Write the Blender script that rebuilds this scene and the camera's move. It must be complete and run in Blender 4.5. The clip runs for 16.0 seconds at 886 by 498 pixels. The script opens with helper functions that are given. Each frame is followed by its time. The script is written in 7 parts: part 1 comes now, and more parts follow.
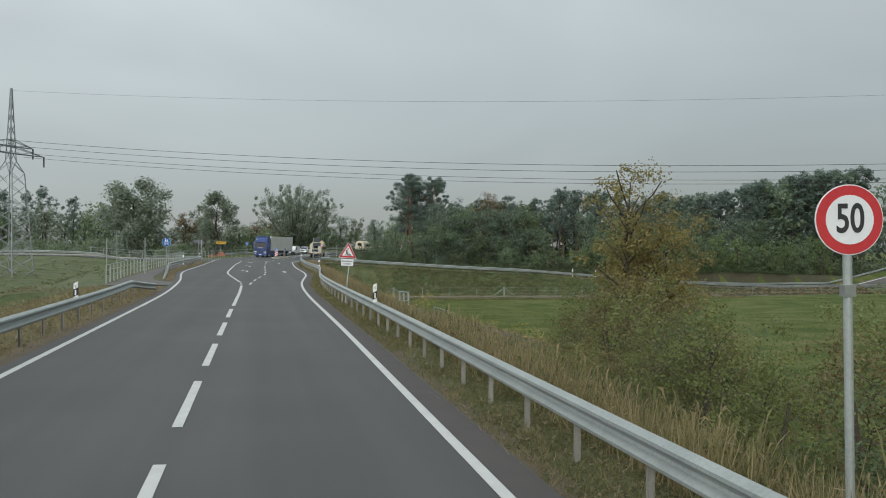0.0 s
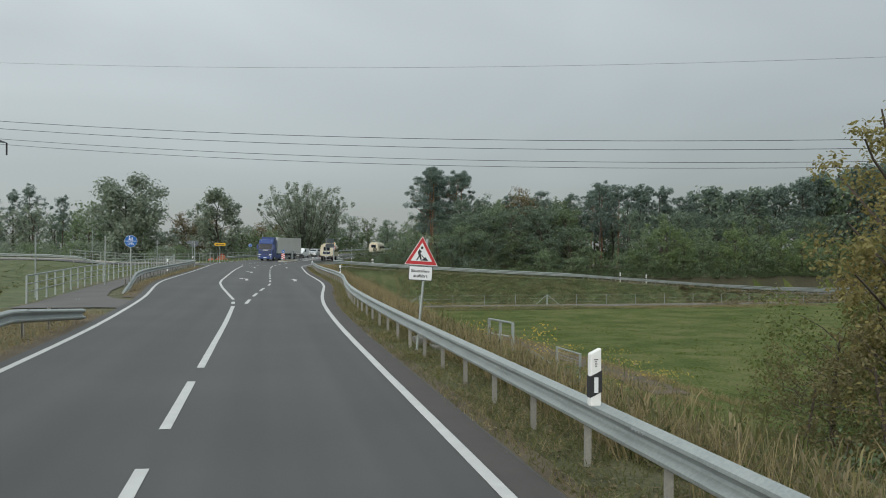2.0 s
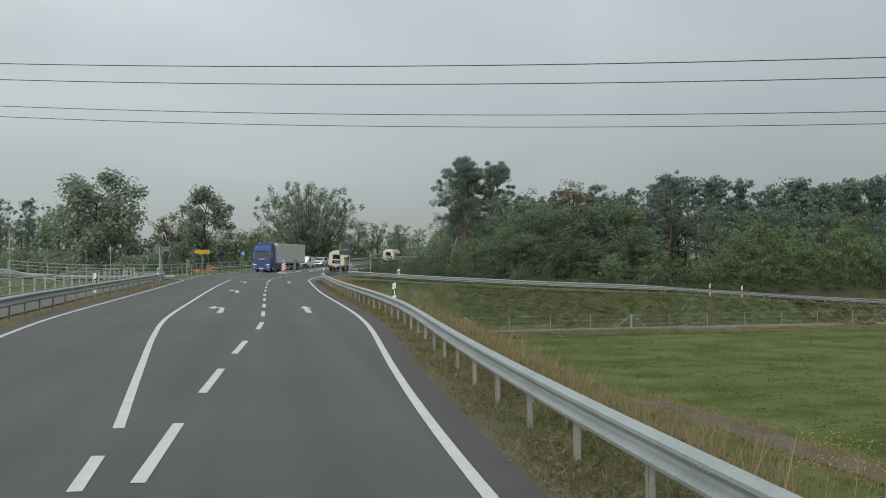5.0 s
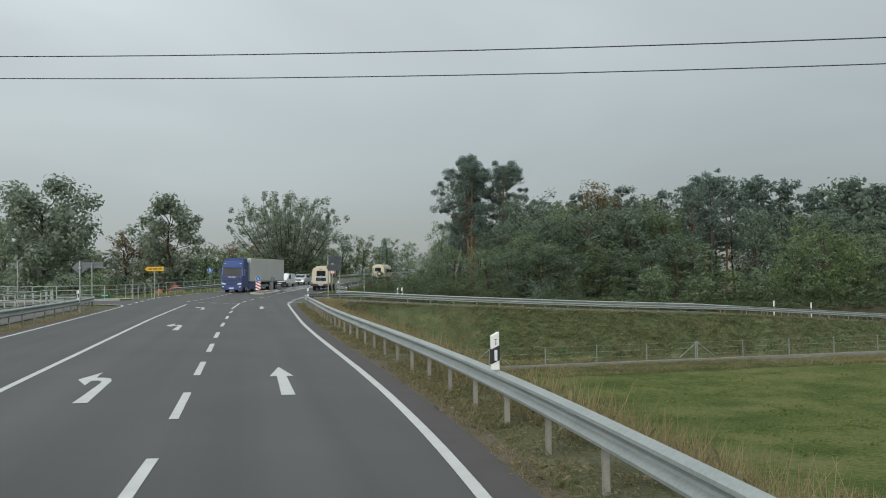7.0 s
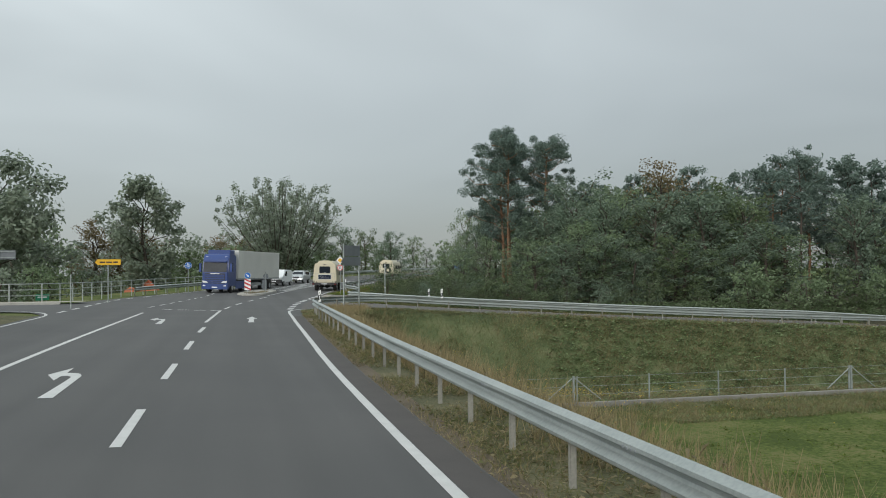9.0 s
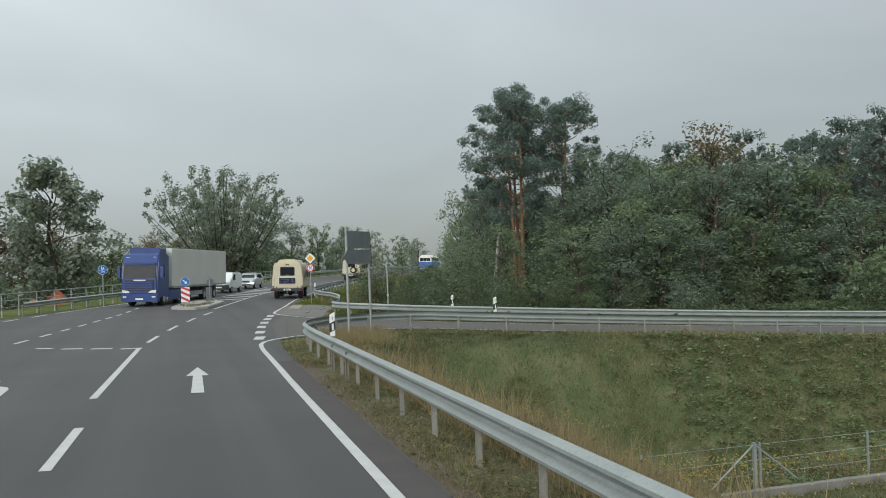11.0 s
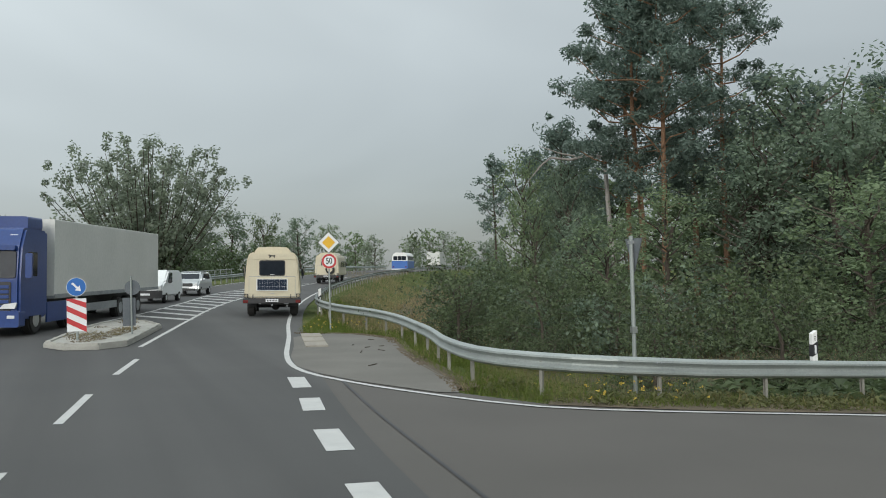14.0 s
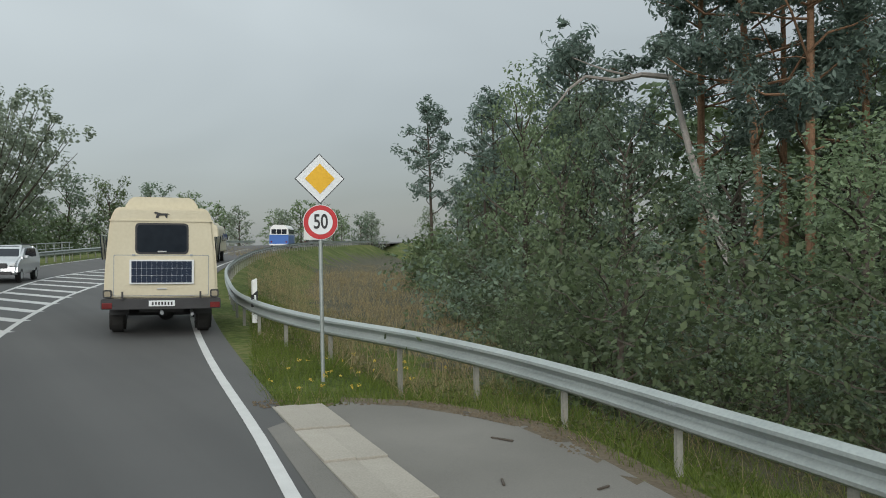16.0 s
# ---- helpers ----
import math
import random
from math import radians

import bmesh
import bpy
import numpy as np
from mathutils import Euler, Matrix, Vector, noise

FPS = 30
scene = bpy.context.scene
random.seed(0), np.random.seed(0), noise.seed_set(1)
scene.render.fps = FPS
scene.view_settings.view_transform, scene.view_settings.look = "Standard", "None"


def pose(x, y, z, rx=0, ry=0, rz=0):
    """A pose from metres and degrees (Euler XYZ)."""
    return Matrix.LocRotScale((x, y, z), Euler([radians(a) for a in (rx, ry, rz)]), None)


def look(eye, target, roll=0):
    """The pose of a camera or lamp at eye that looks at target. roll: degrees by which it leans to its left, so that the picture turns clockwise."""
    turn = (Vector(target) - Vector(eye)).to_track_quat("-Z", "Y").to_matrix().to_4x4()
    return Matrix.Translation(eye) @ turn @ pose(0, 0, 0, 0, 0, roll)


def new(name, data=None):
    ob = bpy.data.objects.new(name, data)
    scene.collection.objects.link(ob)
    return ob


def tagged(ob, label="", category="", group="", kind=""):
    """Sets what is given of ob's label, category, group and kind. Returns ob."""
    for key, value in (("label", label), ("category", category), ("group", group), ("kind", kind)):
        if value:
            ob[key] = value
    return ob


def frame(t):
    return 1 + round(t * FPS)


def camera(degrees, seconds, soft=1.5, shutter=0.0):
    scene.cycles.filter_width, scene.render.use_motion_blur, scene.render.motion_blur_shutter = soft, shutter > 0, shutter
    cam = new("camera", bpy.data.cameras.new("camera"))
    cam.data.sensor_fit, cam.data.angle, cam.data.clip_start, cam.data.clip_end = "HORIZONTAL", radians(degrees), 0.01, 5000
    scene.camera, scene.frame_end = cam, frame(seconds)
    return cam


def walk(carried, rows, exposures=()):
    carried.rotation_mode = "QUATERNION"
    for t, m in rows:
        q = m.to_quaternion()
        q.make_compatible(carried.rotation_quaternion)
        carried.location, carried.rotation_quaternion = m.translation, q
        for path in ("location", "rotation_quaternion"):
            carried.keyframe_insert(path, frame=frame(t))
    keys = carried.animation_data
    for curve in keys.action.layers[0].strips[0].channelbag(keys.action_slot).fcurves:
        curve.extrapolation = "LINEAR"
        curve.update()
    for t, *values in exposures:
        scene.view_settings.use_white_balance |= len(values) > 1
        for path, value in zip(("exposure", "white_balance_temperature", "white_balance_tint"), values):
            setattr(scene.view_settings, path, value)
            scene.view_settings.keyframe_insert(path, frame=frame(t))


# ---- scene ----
cam = camera(54.0, 16.0, soft=1.0)
PATH = [
    (0, (-0.21, 3.841, 2.443), (0.201, 5.799, 2.439), 0.4),
    (0.5, (-0.169, 8.364, 2.431), (0.241, 10.321, 2.426), 0.6),
    (1, (-0.12, 12.972, 2.422), (0.287, 14.93, 2.42), 0.8),
    (1.5, (-0.064, 17.636, 2.366), (0.336, 19.596, 2.367), 0.5),
    (2, (-0.03, 22.398, 2.311), (0.368, 24.358, 2.312), 0.2),
    (2.5, (0.009, 27.149, 2.28), (0.404, 29.109, 2.28), -0.0),
    (3, (0.019, 31.766, 2.238), (0.411, 33.727, 2.244), -0.3),
    (3.5, (0.007, 36.439, 2.213), (0.405, 38.399, 2.227), -0.5),
    (4, (0.07, 41.174, 2.179), (0.468, 43.134, 2.199), -0.5),
    (4.5, (0.165, 45.906, 2.143), (0.562, 47.867, 2.163), -0.3),
    (6.8, (1.213, 67.463, 2.142), (1.645, 69.415, 2.188), -0.9),
    (7, (1.284, 69.368, 2.138), (1.728, 71.317, 2.194), -0.9),
    (7.5, (1.413, 74.219, 2.092), (1.871, 76.165, 2.152), -0.9),
    (8, (1.545, 79.111, 2.107), (2.005, 81.057, 2.163), -0.7),
    (8.5, (1.634, 84.07, 2.117), (2.094, 86.015, 2.169), -0.5),
    (8.7, (1.662, 86.088, 2.121), (2.12, 88.034, 2.172), -0.5),
    (10.8, (1.872, 107.682, 2.287), (2.456, 109.595, 2.328), -2.0),
    (11, (1.891, 109.76, 2.285), (2.487, 111.669, 2.326), -2.0),
    (11.5, (1.942, 114.994, 2.256), (2.548, 116.899, 2.294), -2.1),
    (12, (2.013, 120.157, 2.258), (2.623, 122.062, 2.295), -2.0),
    (12.5, (2.12, 125.225, 2.248), (2.746, 127.124, 2.284), -1.9),
    (13, (2.289, 130.214, 2.254), (2.94, 132.105, 2.283), -1.7),
    (13.5, (2.595, 135.13, 2.231), (3.267, 137.014, 2.264), -1.9),
    (14, (2.99, 139.981, 2.194), (3.746, 141.832, 2.236), -1.5),
    (14.5, (3.484, 144.731, 2.156), (4.328, 146.544, 2.157), -1.5),
    (15, (4.111, 149.408, 2.161), (5.04, 151.179, 2.145), -1.5),
    (15.5, (4.823, 154.013, 2.176), (5.794, 155.762, 2.156), -1.0),
    (16, (5.586, 158.612, 2.202), (6.643, 160.31, 2.183), -1.0),
]
EXPOSURES = ((0, 0.0), (8.7, 0.03), (10.8, 0.08), (16, 0.1))
walk(cam, [(t, look(eye, target, roll)) for t, eye, target, roll in PATH], EXPOSURES)

# ---- sky and sun: an overcast afternoon ----
world = bpy.data.worlds.new("overcast_sky")
scene.world = world
world.use_nodes = True
wn, wl = world.node_tree.nodes, world.node_tree.links
wn.clear()
w_out, w_bg = wn.new("ShaderNodeOutputWorld"), wn.new("ShaderNodeBackground")
w_sky = wn.new("ShaderNodeTexSky")
w_sky.sky_type, w_sky.sun_disc = "NISHITA", False
w_sky.sun_elevation, w_sky.sun_rotation = radians(26), radians(215)
w_co, w_map, w_noise, w_sep = (wn.new("ShaderNodeTexCoord"), wn.new("ShaderNodeMapping"), wn.new("ShaderNodeTexNoise"), wn.new("ShaderNodeSeparateXYZ"))
w_map.inputs["Scale"].default_value = (1.0, 1.0, 3.2)
w_noise.inputs["Scale"].default_value, w_noise.inputs["Detail"].default_value = 1.5, 3.0
w_noise.inputs["Distortion"].default_value = 0.6
w_rise, w_cloud = wn.new("ShaderNodeMapRange"), wn.new("ShaderNodeMapRange")
w_rise.inputs["From Min"].default_value, w_rise.inputs["From Max"].default_value = 0.0, 1.0
w_rise.inputs["To Min"].default_value, w_rise.inputs["To Max"].default_value = 0.34, 1.35
w_cloud.inputs["From Min"].default_value, w_cloud.inputs["From Max"].default_value = 0.3, 0.7
w_cloud.inputs["To Min"].default_value, w_cloud.inputs["To Max"].default_value = 0.86, 1.12
w_mul, w_tint = wn.new("ShaderNodeMath"), wn.new("ShaderNodeMix")
w_mul.operation = "MULTIPLY"
w_tint.data_type = "RGBA"
w_tint.inputs["Factor"].default_value = 0.012
w_grey = wn.new("ShaderNodeMix")
w_grey.data_type, w_grey.blend_type = "RGBA", "MULTIPLY"
w_grey.inputs["Factor"].default_value = 1.0
w_grey.inputs["A"].default_value = (0.893, 0.982, 1.0, 1)
wl.new(w_co.outputs["Generated"], w_sep.inputs[0])
wl.new(w_co.outputs["Generated"], w_map.inputs[0])
wl.new(w_map.outputs[0], w_noise.inputs["Vector"])
wl.new(w_sep.outputs["Z"], w_rise.inputs[0])
wl.new(w_noise.outputs[0], w_cloud.inputs[0])
wl.new(w_rise.outputs[0], w_mul.inputs[0])
wl.new(w_cloud.outputs[0], w_mul.inputs[1])
w_side, w_mul2 = wn.new("ShaderNodeMapRange"), wn.new("ShaderNodeMath")
w_side.inputs["From Min"].default_value, w_side.inputs["From Max"].default_value = -0.55, 0.55
w_side.inputs["To Min"].default_value, w_side.inputs["To Max"].default_value = 1.12, 0.77
w_mul2.operation = "MULTIPLY"
wl.new(w_sep.outputs["X"], w_side.inputs[0])
wl.new(w_mul.outputs[0], w_mul2.inputs[0])
wl.new(w_side.outputs[0], w_mul2.inputs[1])
wl.new(w_mul2.outputs[0], w_grey.inputs["B"])
wl.new(w_grey.outputs["Result"], w_tint.inputs["A"])
wl.new(w_sky.outputs[0], w_tint.inputs["B"])
wl.new(w_tint.outputs["Result"], w_bg.inputs[0])
wl.new(w_bg.outputs[0], w_out.inputs[0])
w_bg.inputs[1].default_value = 1.0
sun = new("sun", bpy.data.lights.new("sun", "SUN"))
sun.data.energy, sun.data.angle, sun.data.color = 1.6, radians(30), (1.0, 0.975, 0.93)
sun.matrix_world = pose(0, 0, 60, 67, 0, -35)
scene.view_settings.exposure = 0.0


# ---- materials ----
def material(name, colors, rough=0.7, metal=0.0, scale=4.0, fine=60.0, bump=0.15, spread=0.35, island=0.0, transmission=0.0, depth=0.02, per_object=0.0):
    """colors: two or three base colours mixed by a broad and a fine noise; island or per_object: brightness varied piece by piece."""
    m = bpy.data.materials.new(name)
    m.use_nodes = True
    n, l = m.node_tree.nodes, m.node_tree.links
    bsdf = n["Principled BSDF"]
    co = n.new("ShaderNodeTexCoord")
    big, small = n.new("ShaderNodeTexNoise"), n.new("ShaderNodeTexNoise")
    big.inputs["Scale"].default_value, big.inputs["Detail"].default_value = scale, 4
    small.inputs["Scale"].default_value, small.inputs["Detail"].default_value = fine, 3
    l.new(co.outputs["Object"], big.inputs["Vector"])
    l.new(co.outputs["Object"], small.inputs["Vector"])
    add = n.new("ShaderNodeMath")
    add.operation = "MULTIPLY_ADD"
    add.inputs[1].default_value, add.inputs[2].default_value = 0.5, 0.0
    l.new(small.outputs[0], add.inputs[0])
    half = n.new("ShaderNodeMath")
    half.operation = "MULTIPLY_ADD"
    half.inputs[1].default_value = 0.5
    l.new(big.outputs[0], half.inputs[0])
    l.new(add.outputs[0], half.inputs[2])
    ramp = n.new("ShaderNodeValToRGB")
    ramp.color_ramp.elements[0].position, ramp.color_ramp.elements[1].position = 0.5 - spread / 2, 0.5 + spread / 2
    ramp.color_ramp.elements[0].color, ramp.color_ramp.elements[1].color = (*colors[0], 1), (*colors[-1], 1)
    if len(colors) > 2:
        ramp.color_ramp.elements.new(0.5).color = (*colors[1], 1)
    l.new(half.outputs[0], ramp.inputs[0])
    last = ramp.outputs[0]
    if island or per_object:
        vary = n.new("ShaderNodeHueSaturation")
        source, k = (n.new("ShaderNodeNewGeometry").outputs["Random Per Island"], island) if island else (n.new("ShaderNodeObjectInfo").outputs["Random"], per_object)
        rng = n.new("ShaderNodeMapRange")
        rng.inputs["To Min"].default_value, rng.inputs["To Max"].default_value = 1 - k, 1 + k
        l.new(source, rng.inputs[0])
        l.new(rng.outputs[0], vary.inputs["Value"])
        l.new(last, vary.inputs["Color"])
        last = vary.outputs[0]
    l.new(last, bsdf.inputs["Base Color"])
    bsdf.inputs["Roughness"].default_value, bsdf.inputs["Metallic"].default_value = rough, metal
    if transmission:
        bsdf.inputs["Transmission Weight"].default_value = transmission
    if bump:
        b = n.new("ShaderNodeBump")
        b.inputs["Strength"].default_value, b.inputs["Distance"].default_value = bump, depth
        l.new(half.outputs[0], b.inputs["Height"])
        l.new(b.outputs[0], bsdf.inputs["Normal"])
    return m


def leafy(name, a, b, island=0.35):
    m = material(name, (a, b), rough=0.6, scale=0.5, fine=3.0, bump=0, spread=0.5, island=island)
    n, l = m.node_tree.nodes, m.node_tree.links
    bsdf = n["Principled BSDF"]
    thin = n.new("ShaderNodeBsdfTranslucent")
    mix = n.new("ShaderNodeMixShader")
    mix.inputs[0].default_value = 0.48
    src = bsdf.inputs["Base Color"].links[0].from_socket
    l.new(src, thin.inputs[0])
    l.new(bsdf.outputs[0], mix.inputs[1])
    l.new(thin.outputs[0], mix.inputs[2])
    l.new(mix.outputs[0], n["Material Output"].inputs[0])
    return m


ASPHALT = material("asphalt", ((0.047, 0.047, 0.047), (0.059, 0.058, 0.0565), (0.074, 0.072, 0.069)), rough=0.75, scale=0.25, fine=90, bump=0.25, spread=0.4, depth=0.004)


def worn_lengthwise(m):
    """Faint streaks along the lanes, as traffic leaves them."""
    n, l = m.node_tree.nodes, m.node_tree.links
    bsdf = n["Principled BSDF"]
    co, mp, tex, lift = n.new("ShaderNodeTexCoord"), n.new("ShaderNodeMapping"), n.new("ShaderNodeTexNoise"), n.new("ShaderNodeMapRange")
    mp.inputs["Scale"].default_value = (1.1, 0.02, 1.0)
    tex.inputs["Scale"].default_value, tex.inputs["Detail"].default_value = 1.0, 3.0
    lift.inputs["From Min"].default_value, lift.inputs["From Max"].default_value = 0.3, 0.7
    lift.inputs["To Min"].default_value, lift.inputs["To Max"].default_value = 0.85, 1.18
    hue = n.new("ShaderNodeHueSaturation")
    old = bsdf.inputs["Base Color"].links[0].from_socket
    l.new(co.outputs["Object"], mp.inputs[0])
    l.new(mp.outputs[0], tex.inputs["Vector"])
    l.new(tex.outputs[0], lift.inputs[0])
    l.new(lift.outputs[0], hue.inputs["Value"])
    l.new(old, hue.inputs["Color"])
    l.new(hue.outputs[0], bsdf.inputs["Base Color"])


worn_lengthwise(ASPHALT)
SLIP_ASPHALT = material("slip_asphalt", ((0.072, 0.067, 0.06), (0.088, 0.081, 0.073), (0.102, 0.094, 0.085)), rough=0.8, scale=0.4, fine=90, bump=0.3, spread=0.45, depth=0.005)
EDGE_ASPHALT = material("edge_asphalt", ((0.052, 0.046, 0.044), (0.072, 0.065, 0.06)), rough=0.9, scale=1.5, fine=60, bump=0.3, depth=0.005)
OLD_ASPHALT = material("worn_asphalt", ((0.112, 0.106, 0.093), (0.178, 0.168, 0.149)), rough=0.85, scale=0.6, fine=70, bump=0.3, depth=0.005)
PATHWAY = material("path_asphalt", ((0.082, 0.078, 0.072), (0.125, 0.118, 0.108)), rough=0.85, scale=0.5, fine=60, bump=0.2, depth=0.005)
PAINT = material("road_paint", ((0.4, 0.4, 0.39), (0.58, 0.58, 0.56)), rough=0.6, scale=3, fine=120, bump=0.2, spread=0.5, depth=0.003)
STEEL = material("galvanised_steel", ((0.27, 0.3, 0.29), (0.38, 0.41, 0.395)), rough=0.5, metal=0.35, scale=1.5, fine=25, bump=0.03, per_object=0.08)
POST_STEEL = material("dull_post_steel", ((0.2, 0.195, 0.17), (0.31, 0.3, 0.265)), rough=0.7, metal=0.1, scale=2, fine=30, bump=0.05, per_object=0.15)
STEEL_DARK = material("weathered_steel", ((0.22, 0.24, 0.25), (0.36, 0.38, 0.39)), rough=0.6, metal=0.4, scale=2, fine=30, bump=0.05)
CONCRETE = material("concrete", ((0.28, 0.275, 0.25), (0.42, 0.41, 0.37)), rough=0.9, scale=2, fine=40, bump=0.3, per_object=0.06)
DULL_CONCRETE = material("dull_concrete", ((0.15, 0.145, 0.13), (0.25, 0.24, 0.215)), rough=0.95, scale=1.5, fine=30, bump=0.4, per_object=0.08)
PAVING = material("beige_paving", ((0.25, 0.228, 0.19), (0.36, 0.333, 0.285)), rough=0.9, scale=1.2, fine=45, bump=0.2, per_object=0.1)
WHITE = material("white_plastic", ((0.72, 0.72, 0.7), (0.8, 0.8, 0.78)), rough=0.5, scale=3, fine=40, bump=0.02)
BLACK = material("black_plastic", ((0.02, 0.02, 0.022), (0.035, 0.035, 0.037)), rough=0.55, scale=3, fine=40, bump=0.02)
SIGN_WHITE = material("sign_white", ((0.66, 0.68, 0.69), (0.74, 0.75, 0.76)), rough=0.45, scale=2, fine=20, bump=0)
SIGN_RED = material("sign_red", ((0.42, 0.025, 0.03), (0.52, 0.04, 0.045)), rough=0.45, scale=2, fine=20, bump=0)
SIGN_BLUE = material("sign_blue", ((0.01, 0.1, 0.36), (0.015, 0.14, 0.45)), rough=0.45, scale=2, fine=20, bump=0)
SIGN_YELLOW = material("sign_yellow", ((0.68, 0.38, 0.02), (0.78, 0.45, 0.03)), rough=0.45, scale=2, fine=20, bump=0)
SIGN_GREEN = material("sign_green", ((0.02, 0.2, 0.11), (0.03, 0.26, 0.15)), rough=0.45, scale=2, fine=20, bump=0)
SIGN_BACK = material("sign_back_grey", ((0.13, 0.145, 0.16), (0.19, 0.205, 0.22)), rough=0.5, metal=0.2, scale=2, fine=20, bump=0.02)
CREAM = material("cream_paint", ((0.52, 0.465, 0.335), (0.585, 0.53, 0.395)), rough=0.4, scale=1.2, fine=15, bump=0.02)
TYRE = material("tyre_rubber", ((0.015, 0.015, 0.015), (0.035, 0.034, 0.032)), rough=0.85, scale=6, fine=60, bump=0.1)
GLASS = material("dark_glass", ((0.012, 0.016, 0.022), (0.02, 0.026, 0.034)), rough=0.08, scale=1, fine=5, bump=0)
GLASS.node_tree.nodes["Principled BSDF"].inputs["Specular IOR Level"].default_value = 0.1
SOLAR = material("solar_cells", ((0.012, 0.02, 0.04), (0.022, 0.034, 0.06)), rough=0.15, scale=8, fine=40, bump=0)
CHROME = material("bright_metal", ((0.5, 0.52, 0.53), (0.65, 0.66, 0.67)), rough=0.3, metal=0.9, scale=3, fine=30, bump=0)
LAMP_RED = material("red_lamp_glass", ((0.1, 0.012, 0.012), (0.16, 0.02, 0.02)), rough=0.2, scale=5, fine=50, bump=0)
LAMP_AMBER = material("dim_lamp_glass", ((0.24, 0.21, 0.15), (0.33, 0.29, 0.21)), rough=0.3, scale=5, fine=50, bump=0)
LAMP_CLEAR = material("clear_lamp_glass", ((0.6, 0.62, 0.62), (0.75, 0.76, 0.76)), rough=0.15, scale=5, fine=50, bump=0)
TRUCK_BLUE = material("blue_truck_paint", ((0.014, 0.04, 0.16), (0.022, 0.058, 0.21)), rough=0.3, scale=1, fine=10, bump=0)
BUS_BLUE = material("bus_blue_paint", ((0.02, 0.1, 0.36), (0.03, 0.13, 0.42)), rough=0.35, scale=1, fine=10, bump=0)
TRAILER = material("trailer_white", ((0.52, 0.53, 0.5), (0.62, 0.62, 0.59)), rough=0.5, scale=0.6, fine=8, bump=0.02)
CAR_SILVER = material("silver_car_paint", ((0.42, 0.44, 0.45), (0.5, 0.52, 0.53)), rough=0.3, metal=0.5, scale=1, fine=10, bump=0)
CAR_WHITE = material("white_van_paint", ((0.66, 0.68, 0.68), (0.74, 0.75, 0.75)), rough=0.35, scale=1, fine=10, bump=0)
BRICK_RED = material("orange_brick", ((0.4, 0.13, 0.07), (0.52, 0.19, 0.11)), rough=0.85, scale=1.5, fine=20, bump=0.2)
TILE_RED = material("roof_tiles", ((0.3, 0.07, 0.03), (0.42, 0.12, 0.06)), rough=0.8, scale=2, fine=25, bump=0.3)
BARK = material("bark", ((0.045, 0.036, 0.028), (0.10, 0.082, 0.065)), rough=0.95, scale=2, fine=18, bump=0.6, depth=0.03)
PINE_BARK = material("pine_bark", ((0.13, 0.076, 0.045), (0.3, 0.17, 0.1)), rough=0.95, scale=1.2, fine=14, bump=0.6, depth=0.03)
DEADWOOD = material("dead_wood", ((0.22, 0.2, 0.18), (0.34, 0.31, 0.28)), rough=0.95, scale=2, fine=18, bump=0.4)
SOIL = material("verge_soil", ((0.065, 0.05, 0.03), (0.135, 0.105, 0.068)), rough=0.95, scale=1.2, fine=20, bump=0.5, depth=0.03)
PINE_LEAF = leafy("pine_needles", (0.106, 0.157, 0.131), (0.188, 0.245, 0.2), 0.28)
OAK_LEAF = leafy("oak_leaves", (0.12, 0.178, 0.095), (0.232, 0.294, 0.16), 0.28)
DARK_LEAF = leafy("dark_oak_leaves", (0.116, 0.17, 0.12), (0.213, 0.27, 0.185), 0.28)
BUSH_LEAF = leafy("bush_leaves", (0.08, 0.118, 0.055), (0.16, 0.205, 0.1), 0.3)
UNDER_LEAF = leafy("undergrowth_leaves", (0.058, 0.086, 0.044), (0.14, 0.175, 0.086), 0.45)
THICKET_LEAF = leafy("thicket_leaves", (0.1, 0.125, 0.036), (0.225, 0.25, 0.088), 0.35)
FRESH_LEAF = leafy("fresh_oak_leaves", (0.115, 0.168, 0.066), (0.22, 0.282, 0.122), 0.25)
ORANGE_LEAF = leafy("orange_leaves", (0.19, 0.155, 0.052), (0.33, 0.265, 0.1), 0.3)
BROWN_LEAF = leafy("browning_leaves", (0.12, 0.1, 0.045), (0.235, 0.2, 0.09), 0.35)
# leaf colour paled and greyed to imitate distance haze on trees across the road
HAZE_LEAF = leafy("haze_paled_leaves", (0.172, 0.214, 0.164), (0.285, 0.328, 0.24), 0.25)
YELLOW_LEAF = leafy("autumn_leaves", (0.17, 0.15, 0.05), (0.32, 0.28, 0.11))
RUST_LEAF = leafy("rusty_leaves", (0.135, 0.108, 0.058), (0.225, 0.178, 0.092), 0.3)
WEED = leafy("weed_leaves", (0.08, 0.092, 0.032), (0.175, 0.18, 0.068), 0.3)
BANK_LEAF = leafy("bank_leaves", (0.145, 0.205, 0.095), (0.28, 0.34, 0.165), 0.35)
WITHERED = leafy("withered_weeds", (0.145, 0.12, 0.062), (0.3, 0.25, 0.14), 0.3)
REED = leafy("reed_leaves", (0.13, 0.125, 0.05), (0.3, 0.265, 0.118), 0.35)
DRY_GRASS = leafy("dry_grass", (0.22, 0.17, 0.086), (0.38, 0.308, 0.165), 0.3)
GREEN_GRASS = leafy("green_grass", (0.084, 0.122, 0.02), (0.168, 0.21, 0.052), 0.3)
GREEN_GRASS.node_tree.nodes["Principled BSDF"].inputs["Specular IOR Level"].default_value = 0.15
VERGE_GRASS = leafy("verge_grass", (0.098, 0.108, 0.033), (0.2, 0.2, 0.074), 0.3)
BLOSSOM = leafy("yellow_blossom", (0.58, 0.4, 0.05), (0.74, 0.56, 0.14), 0.2)


